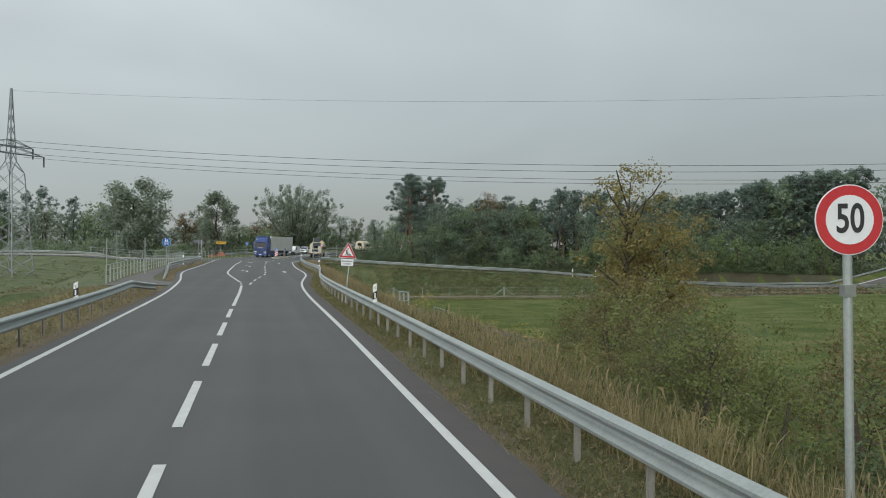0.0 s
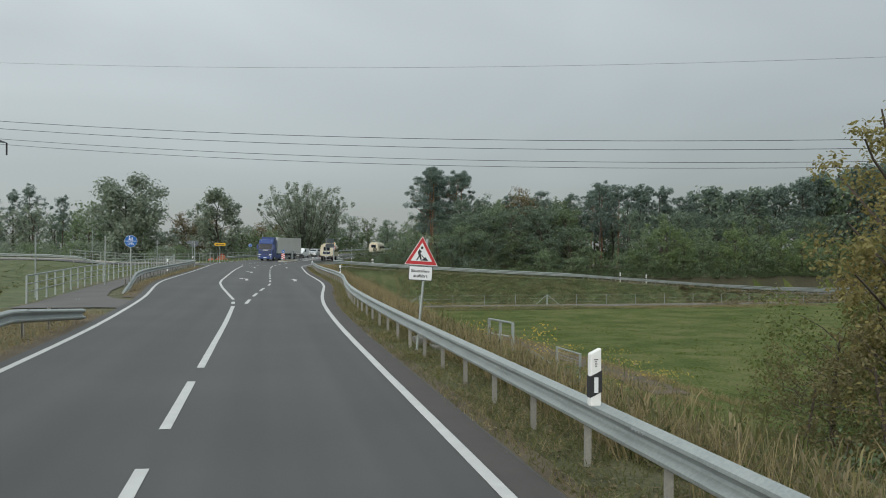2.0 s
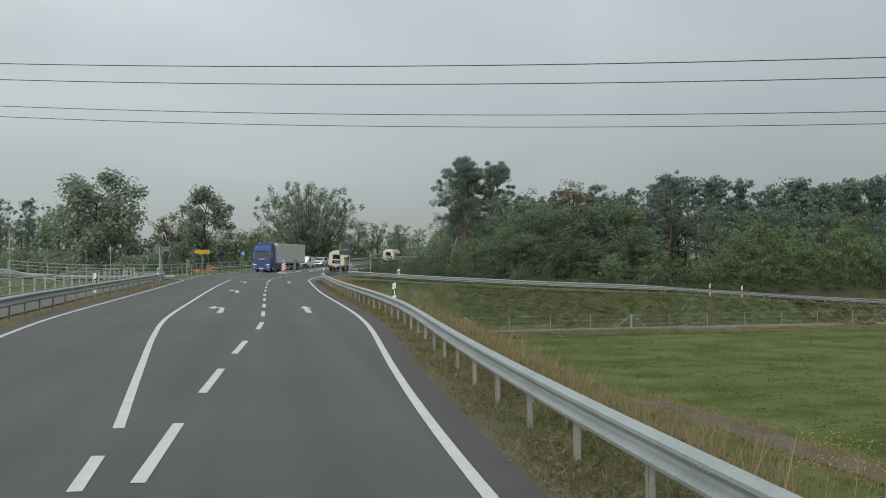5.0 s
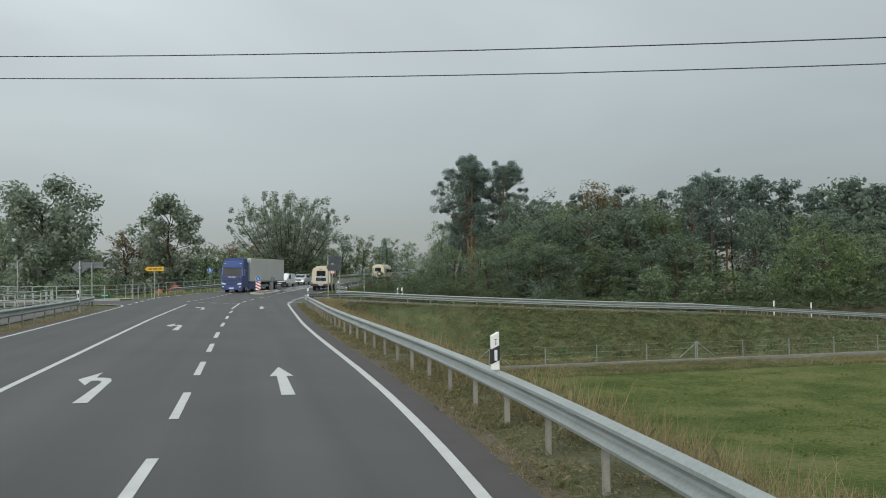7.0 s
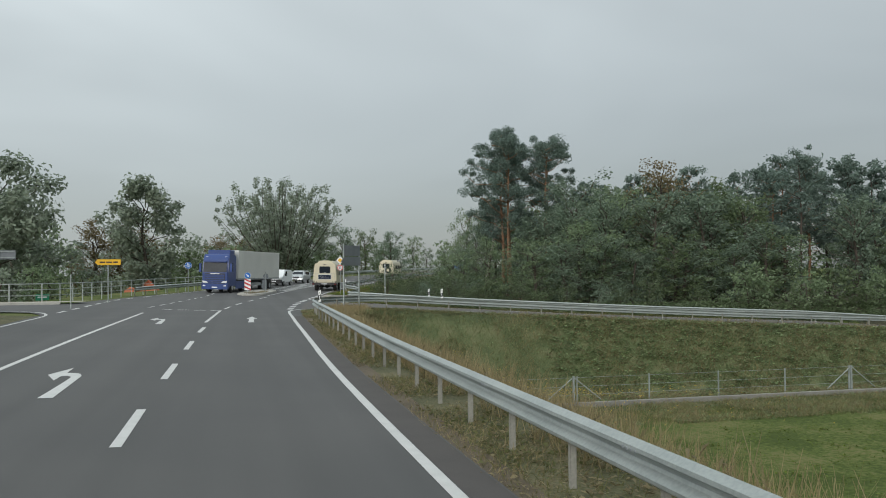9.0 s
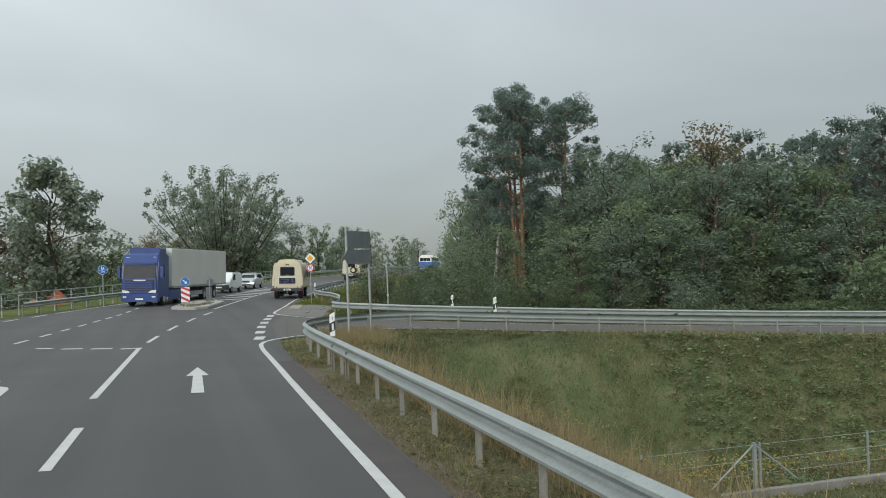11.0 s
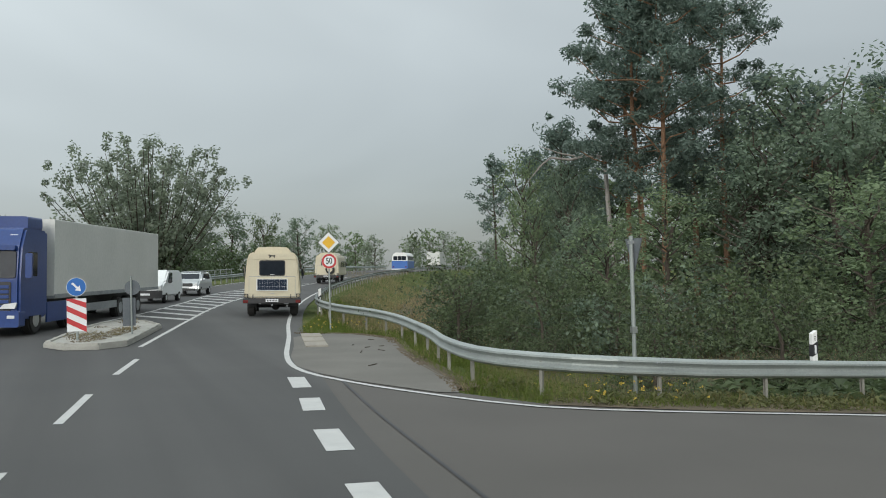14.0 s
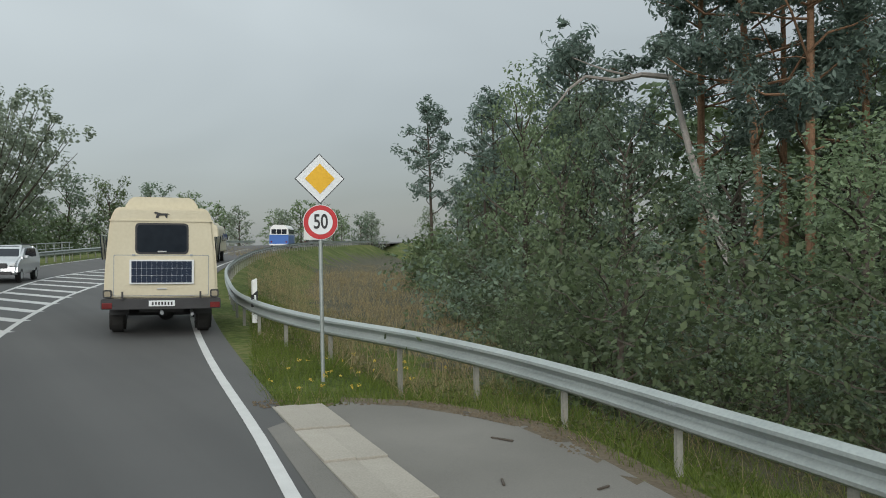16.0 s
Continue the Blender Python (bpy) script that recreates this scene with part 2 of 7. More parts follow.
def ground_material():
    m = material("meadow", ((0.05, 0.07, 0.016), (0.08, 0.106, 0.026), (0.13, 0.128, 0.05)), rough=0.95, scale=0.3, fine=6.0, bump=1.0, spread=0.17, depth=0.12)
    return m


MEADOW = ground_material()
ROUGH_GROUND = material("rough_verge", ((0.038, 0.042, 0.016), (0.09, 0.09, 0.038), (0.165, 0.14, 0.078)), rough=0.95, scale=0.8, fine=18.0, bump=1.0, spread=0.3, depth=0.08)
BANK_GROUND = material("weedy_bank", ((0.036, 0.052, 0.018), (0.082, 0.104, 0.04), (0.145, 0.138, 0.07)), rough=0.95, scale=0.9, fine=16.0, bump=1.0, spread=0.3, depth=0.08)
WOOD_FLOOR = material("wood_floor", ((0.035, 0.036, 0.018), (0.07, 0.062, 0.032)), rough=0.95, scale=0.8, fine=9.0, bump=1.0, spread=0.3, depth=0.08)
MEADOW.node_tree.nodes["Principled BSDF"].inputs["Specular IOR Level"].default_value = 0.15


# ---- helpers of this scene ----
def part(name, bm, mat, parent=None, label=""):
    """Links a bmesh as one mesh object, under a thing or part if one is given."""
    me = bpy.data.meshes.new(name)
    bm.to_mesh(me)
    bm.free()
    return part_of(name, me, mat, parent, label)


def part_of(name, me, mat, parent=None, label=""):
    if not me.materials:
        me.materials.append(mat)
    ob = new(name, me)
    if parent:
        ob.parent = parent
    if label:
        ob["label"] = label
    return ob


def raw(name, verts, faces, mat, parent=None, label="", smooth=False):
    me = bpy.data.meshes.new(name)
    me.from_pydata([tuple(map(float, v)) for v in verts], [], faces)
    if smooth:
        me.polygons.foreach_set("use_smooth", [True] * len(me.polygons))
    return part_of(name, me, mat, parent, label)


def thing(name, label, category, m=None, group="", kind=""):
    ob = new(name)
    ob.empty_display_size = 0.2
    ob.matrix_world = m or Matrix()
    return tagged(ob, label, category, group, kind)


def box(bm, x0, x1, y0, y1, z0, z1, bevel=0.0):
    r = bmesh.ops.create_cube(bm, size=1, matrix=Matrix.LocRotScale(((x0 + x1) / 2, (y0 + y1) / 2, (z0 + z1) / 2), None, (x1 - x0, y1 - y0, z1 - z0)))
    if bevel:
        edges = list({e for v in r["verts"] for e in v.link_edges})
        bmesh.ops.bevel(bm, geom=edges, offset=bevel, segments=2, affect="EDGES", profile=0.5)
    return bm


def boxed(x0, x1, y0, y1, z0, z1, bevel=0.0):
    return box(bmesh.new(), x0, x1, y0, y1, z0, z1, bevel)


def rod(bm, a, b, r0, r1=None, n=8):
    a, b = Vector(a), Vector(b)
    q = (b - a).to_track_quat("Z", "Y").to_matrix().to_4x4()
    bmesh.ops.create_cone(bm, cap_ends=True, segments=n, radius1=r0, radius2=r0 if r1 is None else r1, depth=(b - a).length, matrix=Matrix.Translation((a + b) / 2) @ q)
    return bm


def prism(pts, y0, y1, bevel=0.0, bm=None):
    """A flat outline in x, z, made solid from y0 to y1."""
    bm = bm or bmesh.new()
    f = bm.faces.new([bm.verts.new((x, y0, z)) for x, z in pts])
    r = bmesh.ops.extrude_face_region(bm, geom=[f])
    vs = [v for v in r["geom"] if isinstance(v, bmesh.types.BMVert)]
    bmesh.ops.translate(bm, verts=vs, vec=(0, y1 - y0, 0))
    bmesh.ops.recalc_face_normals(bm, faces=bm.faces[:])
    if bevel:
        bmesh.ops.bevel(bm, geom=bm.edges[:], offset=bevel, segments=2, affect="EDGES", profile=0.5)
    return bm


def along(points, step):
    """Points at even steps along a smooth line through the given ones, with the direction at each."""
    p = [Vector(q) for q in points]
    fine = []
    for i in range(len(p) - 1):
        a, b, c, d = p[max(i - 1, 0)], p[i], p[i + 1], p[min(i + 2, len(p) - 1)]
        n = max(4, int((c - b).length / 0.25))
        for k in range(n):
            t = k / n
            fine.append(0.5 * ((2 * b) + (c - a) * t + (2 * a - 5 * b + 4 * c - d) * t * t + (3 * b - a - 3 * c + d) * t ** 3))
    fine.append(p[-1])
    out, left = [], 0.0
    for a, b in zip(fine, fine[1:]):
        seg = (b - a).length
        while left <= seg and seg > 0:
            out.append((a.lerp(b, left / seg), (b - a).normalized()))
            left += step
        left -= seg
    return out


# ---- plan of the road ----
RIGHT = ((-60, 2.2), (10, 2.21), (30, 2.25), (42, 2.17), (50, 2.16), (60, 2.34), (66, 2.68), (72, 3.11), (77, 3.55), (82, 3.77), (88, 3.84), (100, 3.76), (110, 3.8), (120, 4.06), (128, 4.22), (136, 4.44), (150, 5.6), (160, 7.28), (165.6, 8.41), (168.5, 9.05), (174, 10.2), (181, 11.87), (189, 14.1), (198, 16.9), (207, 20.1), (216, 23.6), (235, 32.0), (260, 45.0), (300, 70), (380, 128), (450, 185))
LEFT = ((-60, -4.64), (46, -4.64), (52, -4.82), (64, -5.35), (72, -6.1), (80, -6.65), (100, -6.65), (112, -6.7), (128, -6.8), (134, -7.0), (158, -7.0), (165, -5.8), (171, -3.6), (178, -0.8), (185, 1.8), (193, 4.5), (203, 7.8), (216, 12.4), (235, 20.6), (260, 33.5), (300, 58), (380, 116), (450, 173))


def smooth(table):
    """The same line with its corners eased over a few metres."""
    ys = np.arange(table[0][0], table[-1][0] + 0.1, 1.0)
    xs = np.interp(ys, [p[0] for p in table], [p[1] for p in table])
    k = np.exp(-0.5 * (np.arange(-9, 10) / 3.5) ** 2)
    wide = np.concatenate([xs[0] + (np.arange(-9, 0)) * (xs[1] - xs[0]), xs, xs[-1] + np.arange(1, 10) * (xs[-1] - xs[-2])])
    return tuple(zip(ys.tolist(), np.convolve(wide, k / k.sum(), "valid").tolist()))


RIGHT, LEFT = smooth(RIGHT), smooth(LEFT)
TABLE_Y = {}


def at_y(table, y):
    got = TABLE_Y.get(id(table))
    if got is None:
        got = TABLE_Y[id(table)] = (np.array([p[0] for p in table], float), np.array([p[1] for p in table], float))
    return float(np.interp(y, *got))


def road_z(x, y):
    """The road's height: it falls to the right, and climbs gently past the junction."""
    return -0.025 * max(-9.0, min(9.0, x - at_y(RIGHT, y) + 1.7)) + 0.016 * max(0.0, min(110.0, y - 164.0))


def side_z(x, y):
    """The side road climbs a little as it leaves the junction."""
    return road_z(x, y) + float(np.interp(-x, [p[0] for p in SIDE_RISE], [p[1] for p in SIDE_RISE]))


RAMP = ((9.0, 148.2), (14.0, 147.9), (20.0, 146.8), (30.0, 145.3), (45.0, 143.0), (60.0, 142.8), (80.0, 145.0), (110.0, 151.0), (160.0, 166.0))
RAMP_Z = ((8, -0.05), (10, -0.14), (12, -0.26), (14, -0.4), (16, -0.53), (20, -0.78), (25, -1.06), (33, -1.48), (44, -1.95), (53, -2.6), (60, -3.1), (70, -3.8), (80, -4.3), (90, -4.6), (400, -4.7))
SIDE_RISE = ((18, 0.0), (21.7, 0.15), (27, 0.55), (33, 0.65), (400, 0.7))


def ramp_z(x):
    return at_y(RAMP_Z, x)


def mix_z(x, y):
    """The slip road's height runs over from the main road's."""
    t = max(0.0, min(1.0, (x - 9.0) / 4.0)) * max(0.0, min(1.0, (163.0 - y) / 8.0))
    return road_z(x, y) * (1 - t) + ramp_z(x) * t


def ground_z(x, y):
    """Verges and banks down to the low meadows."""
    r, l = at_y(RIGHT, y), at_y(LEFT, y)
    low = -2.6 if x < l else -1.2
    if x > r:
        t = max(0.0, min(1.0, (y - 138) / 14))
        deep = float(np.interp(y, (30, 75, 110), (-3.6, -4.4, -5.25)))
        low = deep + (-1.0 - deep) * t
        low += max(0.0, min(1.0, (x - 60) / 60)) * (0.5 if y < 140 else -2.0)
    d = max(x - r, l - x, 0.0)
    wide = 2.2 if x > r else (7.2 if y > 48 else 4.5)
    edge = road_z(max(min(x, r + 1.5), l - 1.0), y) - 0.05
    if x < l and y > 44:
        edge += max(0.0, min(1.0, (d - 1.0) / 1.2)) * 0.003 * max(0.0, y - 60) * (1 if y < 130 else max(0.0, 1 - (y - 130) / 6))
    h = edge - max(0.0, d - wide) * 0.5
    if x > 6 and y > 100:
        ry = float(np.interp(x, [p[0] for p in RAMP], [p[1] for p in RAMP]))
        dr = abs(y - ry)
        if dr < 5.4 and x > 9:
            return mix_z(x, y) - 0.07
        h = max(h, mix_z(x, ry) - 0.07 - max(0.0, dr - 5.4) * (0.95 if y < ry else 0.35))
    if 137 < y < 170 and r - 0.5 < x < r + 4.5:
        return mix_z(x, y) - 0.06
    if x < l and y < 166:
        rise = side_z(x, y) - 0.07
        h = max(h, rise - max(0.0, 138.5 - y) * 0.1 - max(0.0, y - 154) * 0.35 - max(0.0, 9.0 + x - l) * 0.3)
        if 125 < y < 162:
            h = max(h, road_z(l - 1.0, y) - 0.07 - max(0.0, 134 - y, y - 154) * 0.35)
        if d < 160 and 138 < y < 154:
            return rise
    return max(h, low) + (0.0 if d < (6.0 if x < l else 1.3) else 0.05 * noise.noise((x * 0.2, y * 0.2, 0)) * min(1.0, (d - 1.3)))


def steps(*spans):
    out = []
    for a, b, s in spans:
        out += list(np.arange(a, b, s))
    return out + [spans[-1][1]]


def build_ground():
    xs = steps((-3000, -600, 600), (-600, -120, 60), (-120, -40, 4), (-40, 50, 0.9), (50, 130, 3), (130, 610, 60), (610, 3010, 600))
    ys = steps((-3000, -600, 600), (-600, -60, 60), (-60, -10, 5), (-10, 215, 0.9), (215, 330, 4), (330, 630, 50), (630, 3030, 600))
    v = [(x, y, ground_z(x, y)) for y in ys for x in xs]
    n = len(xs)
    f = [(j * n + i, j * n + i + 1, (j + 1) * n + i + 1, (j + 1) * n + i) for j in range(len(ys) - 1) for i in range(n - 1)]
    ob = raw("ground", v, f, MEADOW, smooth=True)
    ob.data.materials.append(ROUGH_GROUND)
    ob.data.materials.append(WOOD_FLOOR)
    ob.data.materials.append(BANK_GROUND)
    kinds = []
    for q in f:
        x, y = (v[q[0]][0] + v[q[2]][0]) / 2, (v[q[0]][1] + v[q[2]][1]) / 2
        d = x - at_y(RIGHT, y)
        ry = float(np.interp(x, [p[0] for p in RAMP], [p[1] for p in RAMP]))
        wood = 15 < x < 400 and ry + 5 < y < 330 and d > 6
        bank_side = d > 1.5 and 5 < x < 130 and 131.5 < y < ry - 3
        rough = 0 < d < (8.5 if y < 42 else 6.0) and -60 < y < 150 or -0.3 < at_y(LEFT, y) - x < 4.0 and y < 134
        bank_side = bank_side or x < at_y(LEFT, y) - 4 and y < 139
        kinds.append(2 if wood else 3 if bank_side else 1 if rough else 0)
    ob.data.polygons.foreach_set("material_index", kinds)
    tagged(ob, "low grassy meadow with dry and green patches", "ground", kind="structure")


build_ground()


def sheet(name, rows, mat, z, label="", category="", parent=None, height=road_z):
    """A paved strip: rows of (x0, x1, y), split across, at the height of the road."""
    v, f, n = [], [], 9
    for x0, x1, y in rows:
        for i in range(n):
            x = x0 + (x1 - x0) * i / (n - 1)
            v.append((x, y, height(x, y) + z))
    for j in range(len(rows) - 1):
        for i in range(n - 1):
            f.append((j * n + i, j * n + i + 1, (j + 1) * n + i + 1, (j + 1) * n + i))
    ob = raw(name, v, f, mat, parent, smooth=True)
    return tagged(ob, label, category, kind="structure") if not parent else ob


road = sheet("road", [(at_y(LEFT, y) - 0.35, at_y(RIGHT, y) + 0.56, y) for y in steps((-60, 0, 5), (0, 240, 1.5), (240, 450, 6))], ASPHALT, 0.0, "dark grey asphalt country road with white markings", "road")


def ribbon(name, pts, width, mat, z, parent, height=road_z, step=1.0):
    """A flat strip of the given width along a line of (x, y)."""
    v, f = [], []
    got = along([(x, y, 0) for x, y in pts], step)
    end = Vector((*pts[-1], 0))
    if (got[-1][0] - end).length > 0.02:
        got.append((end, got[-1][1]))
    for p, d in got:
        s = Vector((d.y, -d.x, 0)) * width / 2
        for q in (p - s, p + s):
            v.append((q.x, q.y, height(q.x, q.y) + z))
    f = [(2 * i, 2 * i + 1, 2 * i + 3, 2 * i + 2) for i in range(len(got) - 1)]
    return raw(name, v, f, mat, parent)


def fan(name, outline, mat, z, parent=None, height=road_z, label="", category=""):
    """A paved patch inside an outline of (x, y)."""
    bm = bmesh.new()
    face = bm.faces.new([bm.verts.new((x, y, 0)) for x, y in outline])
    face.normal_update()
    bmesh.ops.triangulate(bm, faces=[face])
    for _ in range(7):
        bmesh.ops.subdivide_edges(bm, edges=[e for e in bm.edges if e.calc_length() > 1.3], cuts=1)
        bmesh.ops.triangulate(bm, faces=bm.faces[:])
    for v in bm.verts:
        v.co.z = height(v.co.x, v.co.y) + z
    bmesh.ops.recalc_face_normals(bm, faces=bm.faces[:])
    ob = part(name, bm, mat, parent)
    return tagged(ob, label, category, kind="structure") if not parent else ob


RAMP_NEAR = [(4.43, 135.8), (4.46, 136.6), (4.56, 138.4), (4.72, 139.4), (5.12, 140.5), (5.92, 141.65), (7.05, 142.75), (8.2, 143.6), (9.8, 144.4), (11.5, 144.7), (13.4, 144.5), (16, 144.2), (20, 143.7), (30, 142.2), (45, 139.9), (60, 139.7), (80, 142), (110, 148), (160, 163)]
RAMP_FAR = [(9.05, 168.4), (8.5, 166.0), (7.83, 163.0), (7.42, 160.4), (7.45, 158.7), (7.85, 157.0), (8.5, 155.2), (9.8, 152.7), (11.6, 151.6), (13.7, 151.2), (17, 150.3), (20, 149.6), (30, 148.3), (45, 145.9), (60, 145.7), (80, 148), (110, 154), (160, 169)]
FAR_EDGE = [(x + 0.55, y) if y > 154 else (x + 0.25, y + 0.3) for x, y in RAMP_FAR]
NEAR_EDGE = [(x + 0.22, y - 0.05) if y < 141.5 and x < 6 else (x + 0.1, y - 0.24) for x, y in RAMP_NEAR]
slip = fan("slip_road", [(3.0, 136.0)] + NEAR_EDGE + FAR_EDGE[::-1] + [(6.0, 166.0)], SLIP_ASPHALT, -0.008, None, mix_z, "dark grey asphalt slip road bending away downhill", "road")
fan("lay_by", [(9.2, 168.4), (8.6, 165.6), (7.85, 162.6), (7.5, 160.4), (7.6, 158.8), (8.0, 157.1), (8.9, 154.9), (9.25, 154.7), (9.8, 156.3), (10.46, 159.9), (11.3, 163.8), (12.15, 167.0), (11.6, 168.9), (10.7, 169.5)], OLD_ASPHALT, 0.006, None, mix_z, "worn pale grey asphalt pull-in with debris", "lay-by")
fan("side_road", [(-6.0, 128), (-7.15, 131), (-7.4, 134), (-8.3, 136.5), (-10, 138.4), (-14, 140), (-60, 141.5), (-140, 141.5), (-140, 151), (-60, 151), (-12, 150.5), (-9.0, 152), (-8, 158), (-6.6, 165), (-4.0, 171), (-2, 171), (-5, 150)], ASPHALT, -0.008, None, side_z, "dark grey asphalt side road joining at the junction", "road")


ribbon("verge_soil", [(x + 0.72, y) for y, x in RIGHT if -20 < y < 134][::4], 0.36, SOIL, -0.03, road)
ribbon("edge_strip", [(x + 0.31, y) for y, x in RIGHT if -20 < y < 134][::4], 0.44, EDGE_ASPHALT, 0.004, road)
ribbon("verge_soil", [(x - 0.6, y) for y, x in LEFT if -20 < y < 56][::4], 0.6, SOIL, -0.03, road)
ribbon("verge_soil", [(x - 0.65, y) for y, x in LEFT if 62 < y < 128][::4], 0.7, SOIL, -0.03, road)
ribbon("verge_soil", [(9.72, 155.3), (10.0, 156.4), (10.6, 159.9), (11.4, 163.8), (12.1, 166.8), (11.5, 168.9), (10.7, 169.6)], 0.45, SOIL, 0.006, road, mix_z)
ribbon("verge_soil", [(10.3, 153.2), (11.9, 152.25), (13.9, 151.85), (17.2, 150.95), (20.2, 150.25), (30.1, 148.95), (45, 146.55), (60, 146.35)], 0.95, SOIL, 0.006, slip, mix_z)
ribbon("tar_seam", [(7.9, 158.2), (7.2, 153.4), (6.47, 147.05), (5.9, 142.6)], 0.05, BLACK, 0.004, road, mix_z)


side_walk = fan("pavement", [(-140, 149.7), (-9.4, 149.7), (-8.2, 150.3), (-7.9, 151.4), (-8.6, 152.1), (-12, 151.9), (-140, 151.9)], PAVING, 0.13, None, side_z, "pale paved strip before the railing of the side road", "pavement")
kerb = bpy.data.meshes.new("kerb_stone")
bm = boxed(-0.495, 0.495, -0.07, 0.07, -0.15, 0.14, 0.012)
bm.to_mesh(kerb)
bm.free()
kerb.materials.append(CONCRETE)
for k in range(36):
    x = -9.9 - k
    q = part_of("kerb_stone", kerb, CONCRETE, side_walk)
    q.matrix_basis = pose(x, 149.63, side_z(x, 149.63))

tagged(ribbon("dirt_track", [(17.6, 58), (18.0, 62), (18.3, 66), (18.1, 70), (18.4, 74), (18.2, 78), (18.4, 82), (18.2, 86), (18.3, 90)], 1.8, SOIL, 0.045, None, ground_z, 0.6), "worn strip of bare brown soil along the meadow", "soil", kind="structure")

# ---- road markings ----
def mark(pts, width=0.12, name="lane_marking", height=road_z, step=1.0):
    return ribbon(name, pts, width, PAINT, 0.006, road, height, step)


mark([(x, y) for y, x in RIGHT if y < 136][::4] + [(4.44, 136.0)], 0.15, "edge_line")
mark(RAMP_NEAR, 0.14, "edge_line", mix_z)
mark(RAMP_FAR[::-1] + [(x, y) for y, x in RIGHT if y > 172][::4], 0.14, "edge_line", mix_z)
mark([(x, y) for y, x in LEFT if y < 129][::4] + [(-6.85, 131.0), (-7.05, 133.4), (-7.7, 135.9), (-9.0, 138.0), (-11.5, 139.4), (-16, 140.4)], 0.14, "edge_line")
mark([(x, y) for y, x in LEFT if y > 166][::4], 0.14, "edge_line")
for k in range(-8, 6):
    y = 13.75 + 6 * k
    if y < 40:
        mark([(-1.27, y - 4.0), (-1.27, y)], 0.14)
mark([(-1.25, 39.5), (-1.25, 44.0), (-1.25, 50.0), (-1.31, 57.55)], 0.14)
mark([(-1.36, 58.95), (-1.41, 60.4)], 0.14)
mark([(-1.45, 61.93), (-2.0, 68.0), (-2.6, 75.0), (-3.0, 82.0), (-3.12, 94.0), (-3.2, 115.0), (-2.95, 136.0)], 0.14)
DIVIDER = ((56, -0.93), (61.5, -0.79), (67, -0.54), (73, -0.2), (77, 0.1), (80, 0.22), (90, 0.26), (104, 0.27), (121, 0.4), (124.2, 0.5), (127, 0.42), (140, 0.86))
for y1 in (62.2, 67.75, 73.4, 80.0, 85.85, 91.67, 97.6, 103.3, 110.2, 117.0, 123.95):
    mark([(at_y(DIVIDER, y1 - 3.0), y1 - 3.0), (at_y(DIVIDER, y1), y1)], 0.14)
mark([(0.42, 127.25), (0.84, 139.0)], 0.14)
for a, b in (((0.91, 138.85), (0.3, 138.75)), ((0.03, 139.1), (-0.6, 139.15)), ((-0.88, 139.4), (-1.49, 139.5)), ((-1.8, 139.9), (-2.3, 140.1))):
    mark([a, b], 0.3, "junction_dash")
for a, b in (((1.03, 141.1), (1.32, 144.3)), ((1.67, 147.42), (2.06, 150.76)), ((2.54, 153.9), (2.97, 157.07)), ((3.5, 160.13), (4.1, 163.48))):
    mark([a, b], 0.14)
for k in range(9):
    t0, t1 = k * 0.12, k * 0.12 + 0.06
    mark([(-3.3 + 3.0 * t0, 142.5 + 27 * t0), (-3.3 + 3.0 * t1, 142.5 + 27 * t1)], 0.14)
for k in range(10):
    y = 136.0 + 4.0 * k
    mark([(at_y(LEFT, y), y), (at_y(LEFT, y + 2), y + 2.0)], 0.2)
for a, b in (((4.7, 140.8), (4.93, 142.3)), ((5.03, 143.95), (5.25, 145.45)), ((5.42, 147.3), (5.6, 148.8)), ((5.85, 150.5), (6.05, 152.0)), ((6.3, 153.7), (6.55, 155.1)), ((6.75, 156.5), (7.0, 158.2))):
    mark([a, b], 0.36, "give_way_dash")
HATCH_R = ((166.7, 4.34), (177.5, 6.85), (184.65, 8.59), (193.1, 11.1), (204, 15.2), (216, 20.4), (235, 28.8), (260, 41))
HATCH_L = ((170, 1.9), (173.7, 2.55), (176.7, 3.3), (183.0, 5.5), (191, 7.9), (201, 10.7), (208, 13.6), (216, 17.8), (222, 22.6))
mark([(x, y) for y, x in HATCH_R], 0.14)
mark([(x, y) for y, x in HATCH_L], 0.14)
for k in range(13):
    y = 177.6 + 2.55 * k
    xr = at_y(HATCH_R, y)
    ya = y + 3.4
    mark([(at_y(HATCH_L, ya), ya), (xr, y)], 0.5, "hatching")


def arrow(x, y, turn=0, left=False):
    """A painted lane arrow, about 4 m long."""
    if left:
        shape = [(-0.07, -0.25), (0.17, -0.25), (0.14, 1.35), (0.11, 2.9), (0.03, 3.3), (-0.12, 3.48), (-0.27, 3.5), (-0.3, 4.5), (-0.58, 3.2), (-0.28, 2.2), (-0.28, 2.93), (-0.16, 2.97), (-0.07, 2.8), (-0.05, 2.5), (-0.06, 0.4)]
    else:
        shape = [(-0.125, 0), (0.125, 0), (0.1, 3.0), (0.25, 3.0), (0.0, 4.9), (-0.25, 3.0), (-0.1, 3.0)]
    bm = bmesh.new()
    c, s = math.cos(radians(turn)), math.sin(radians(turn))
    face = bm.faces.new([bm.verts.new((x + a * c - b * s, y + a * s + b * c, 0)) for a, b in shape])
    face.normal_update()
    bmesh.ops.triangulate(bm, faces=[face])
    for v in bm.verts:
        v.co.z = road_z(v.co.x, v.co.y) + 0.007
    bmesh.ops.recalc_face_normals(bm, faces=bm.faces[:])
    part("arrow_marking", bm, PAINT, road)


arrow(2.02, 85.25)
arrow(2.3, 127.35, -1.5)
for y in (85.0, 105.0, 126.4):
    arrow(-1.45, y, 0, True)


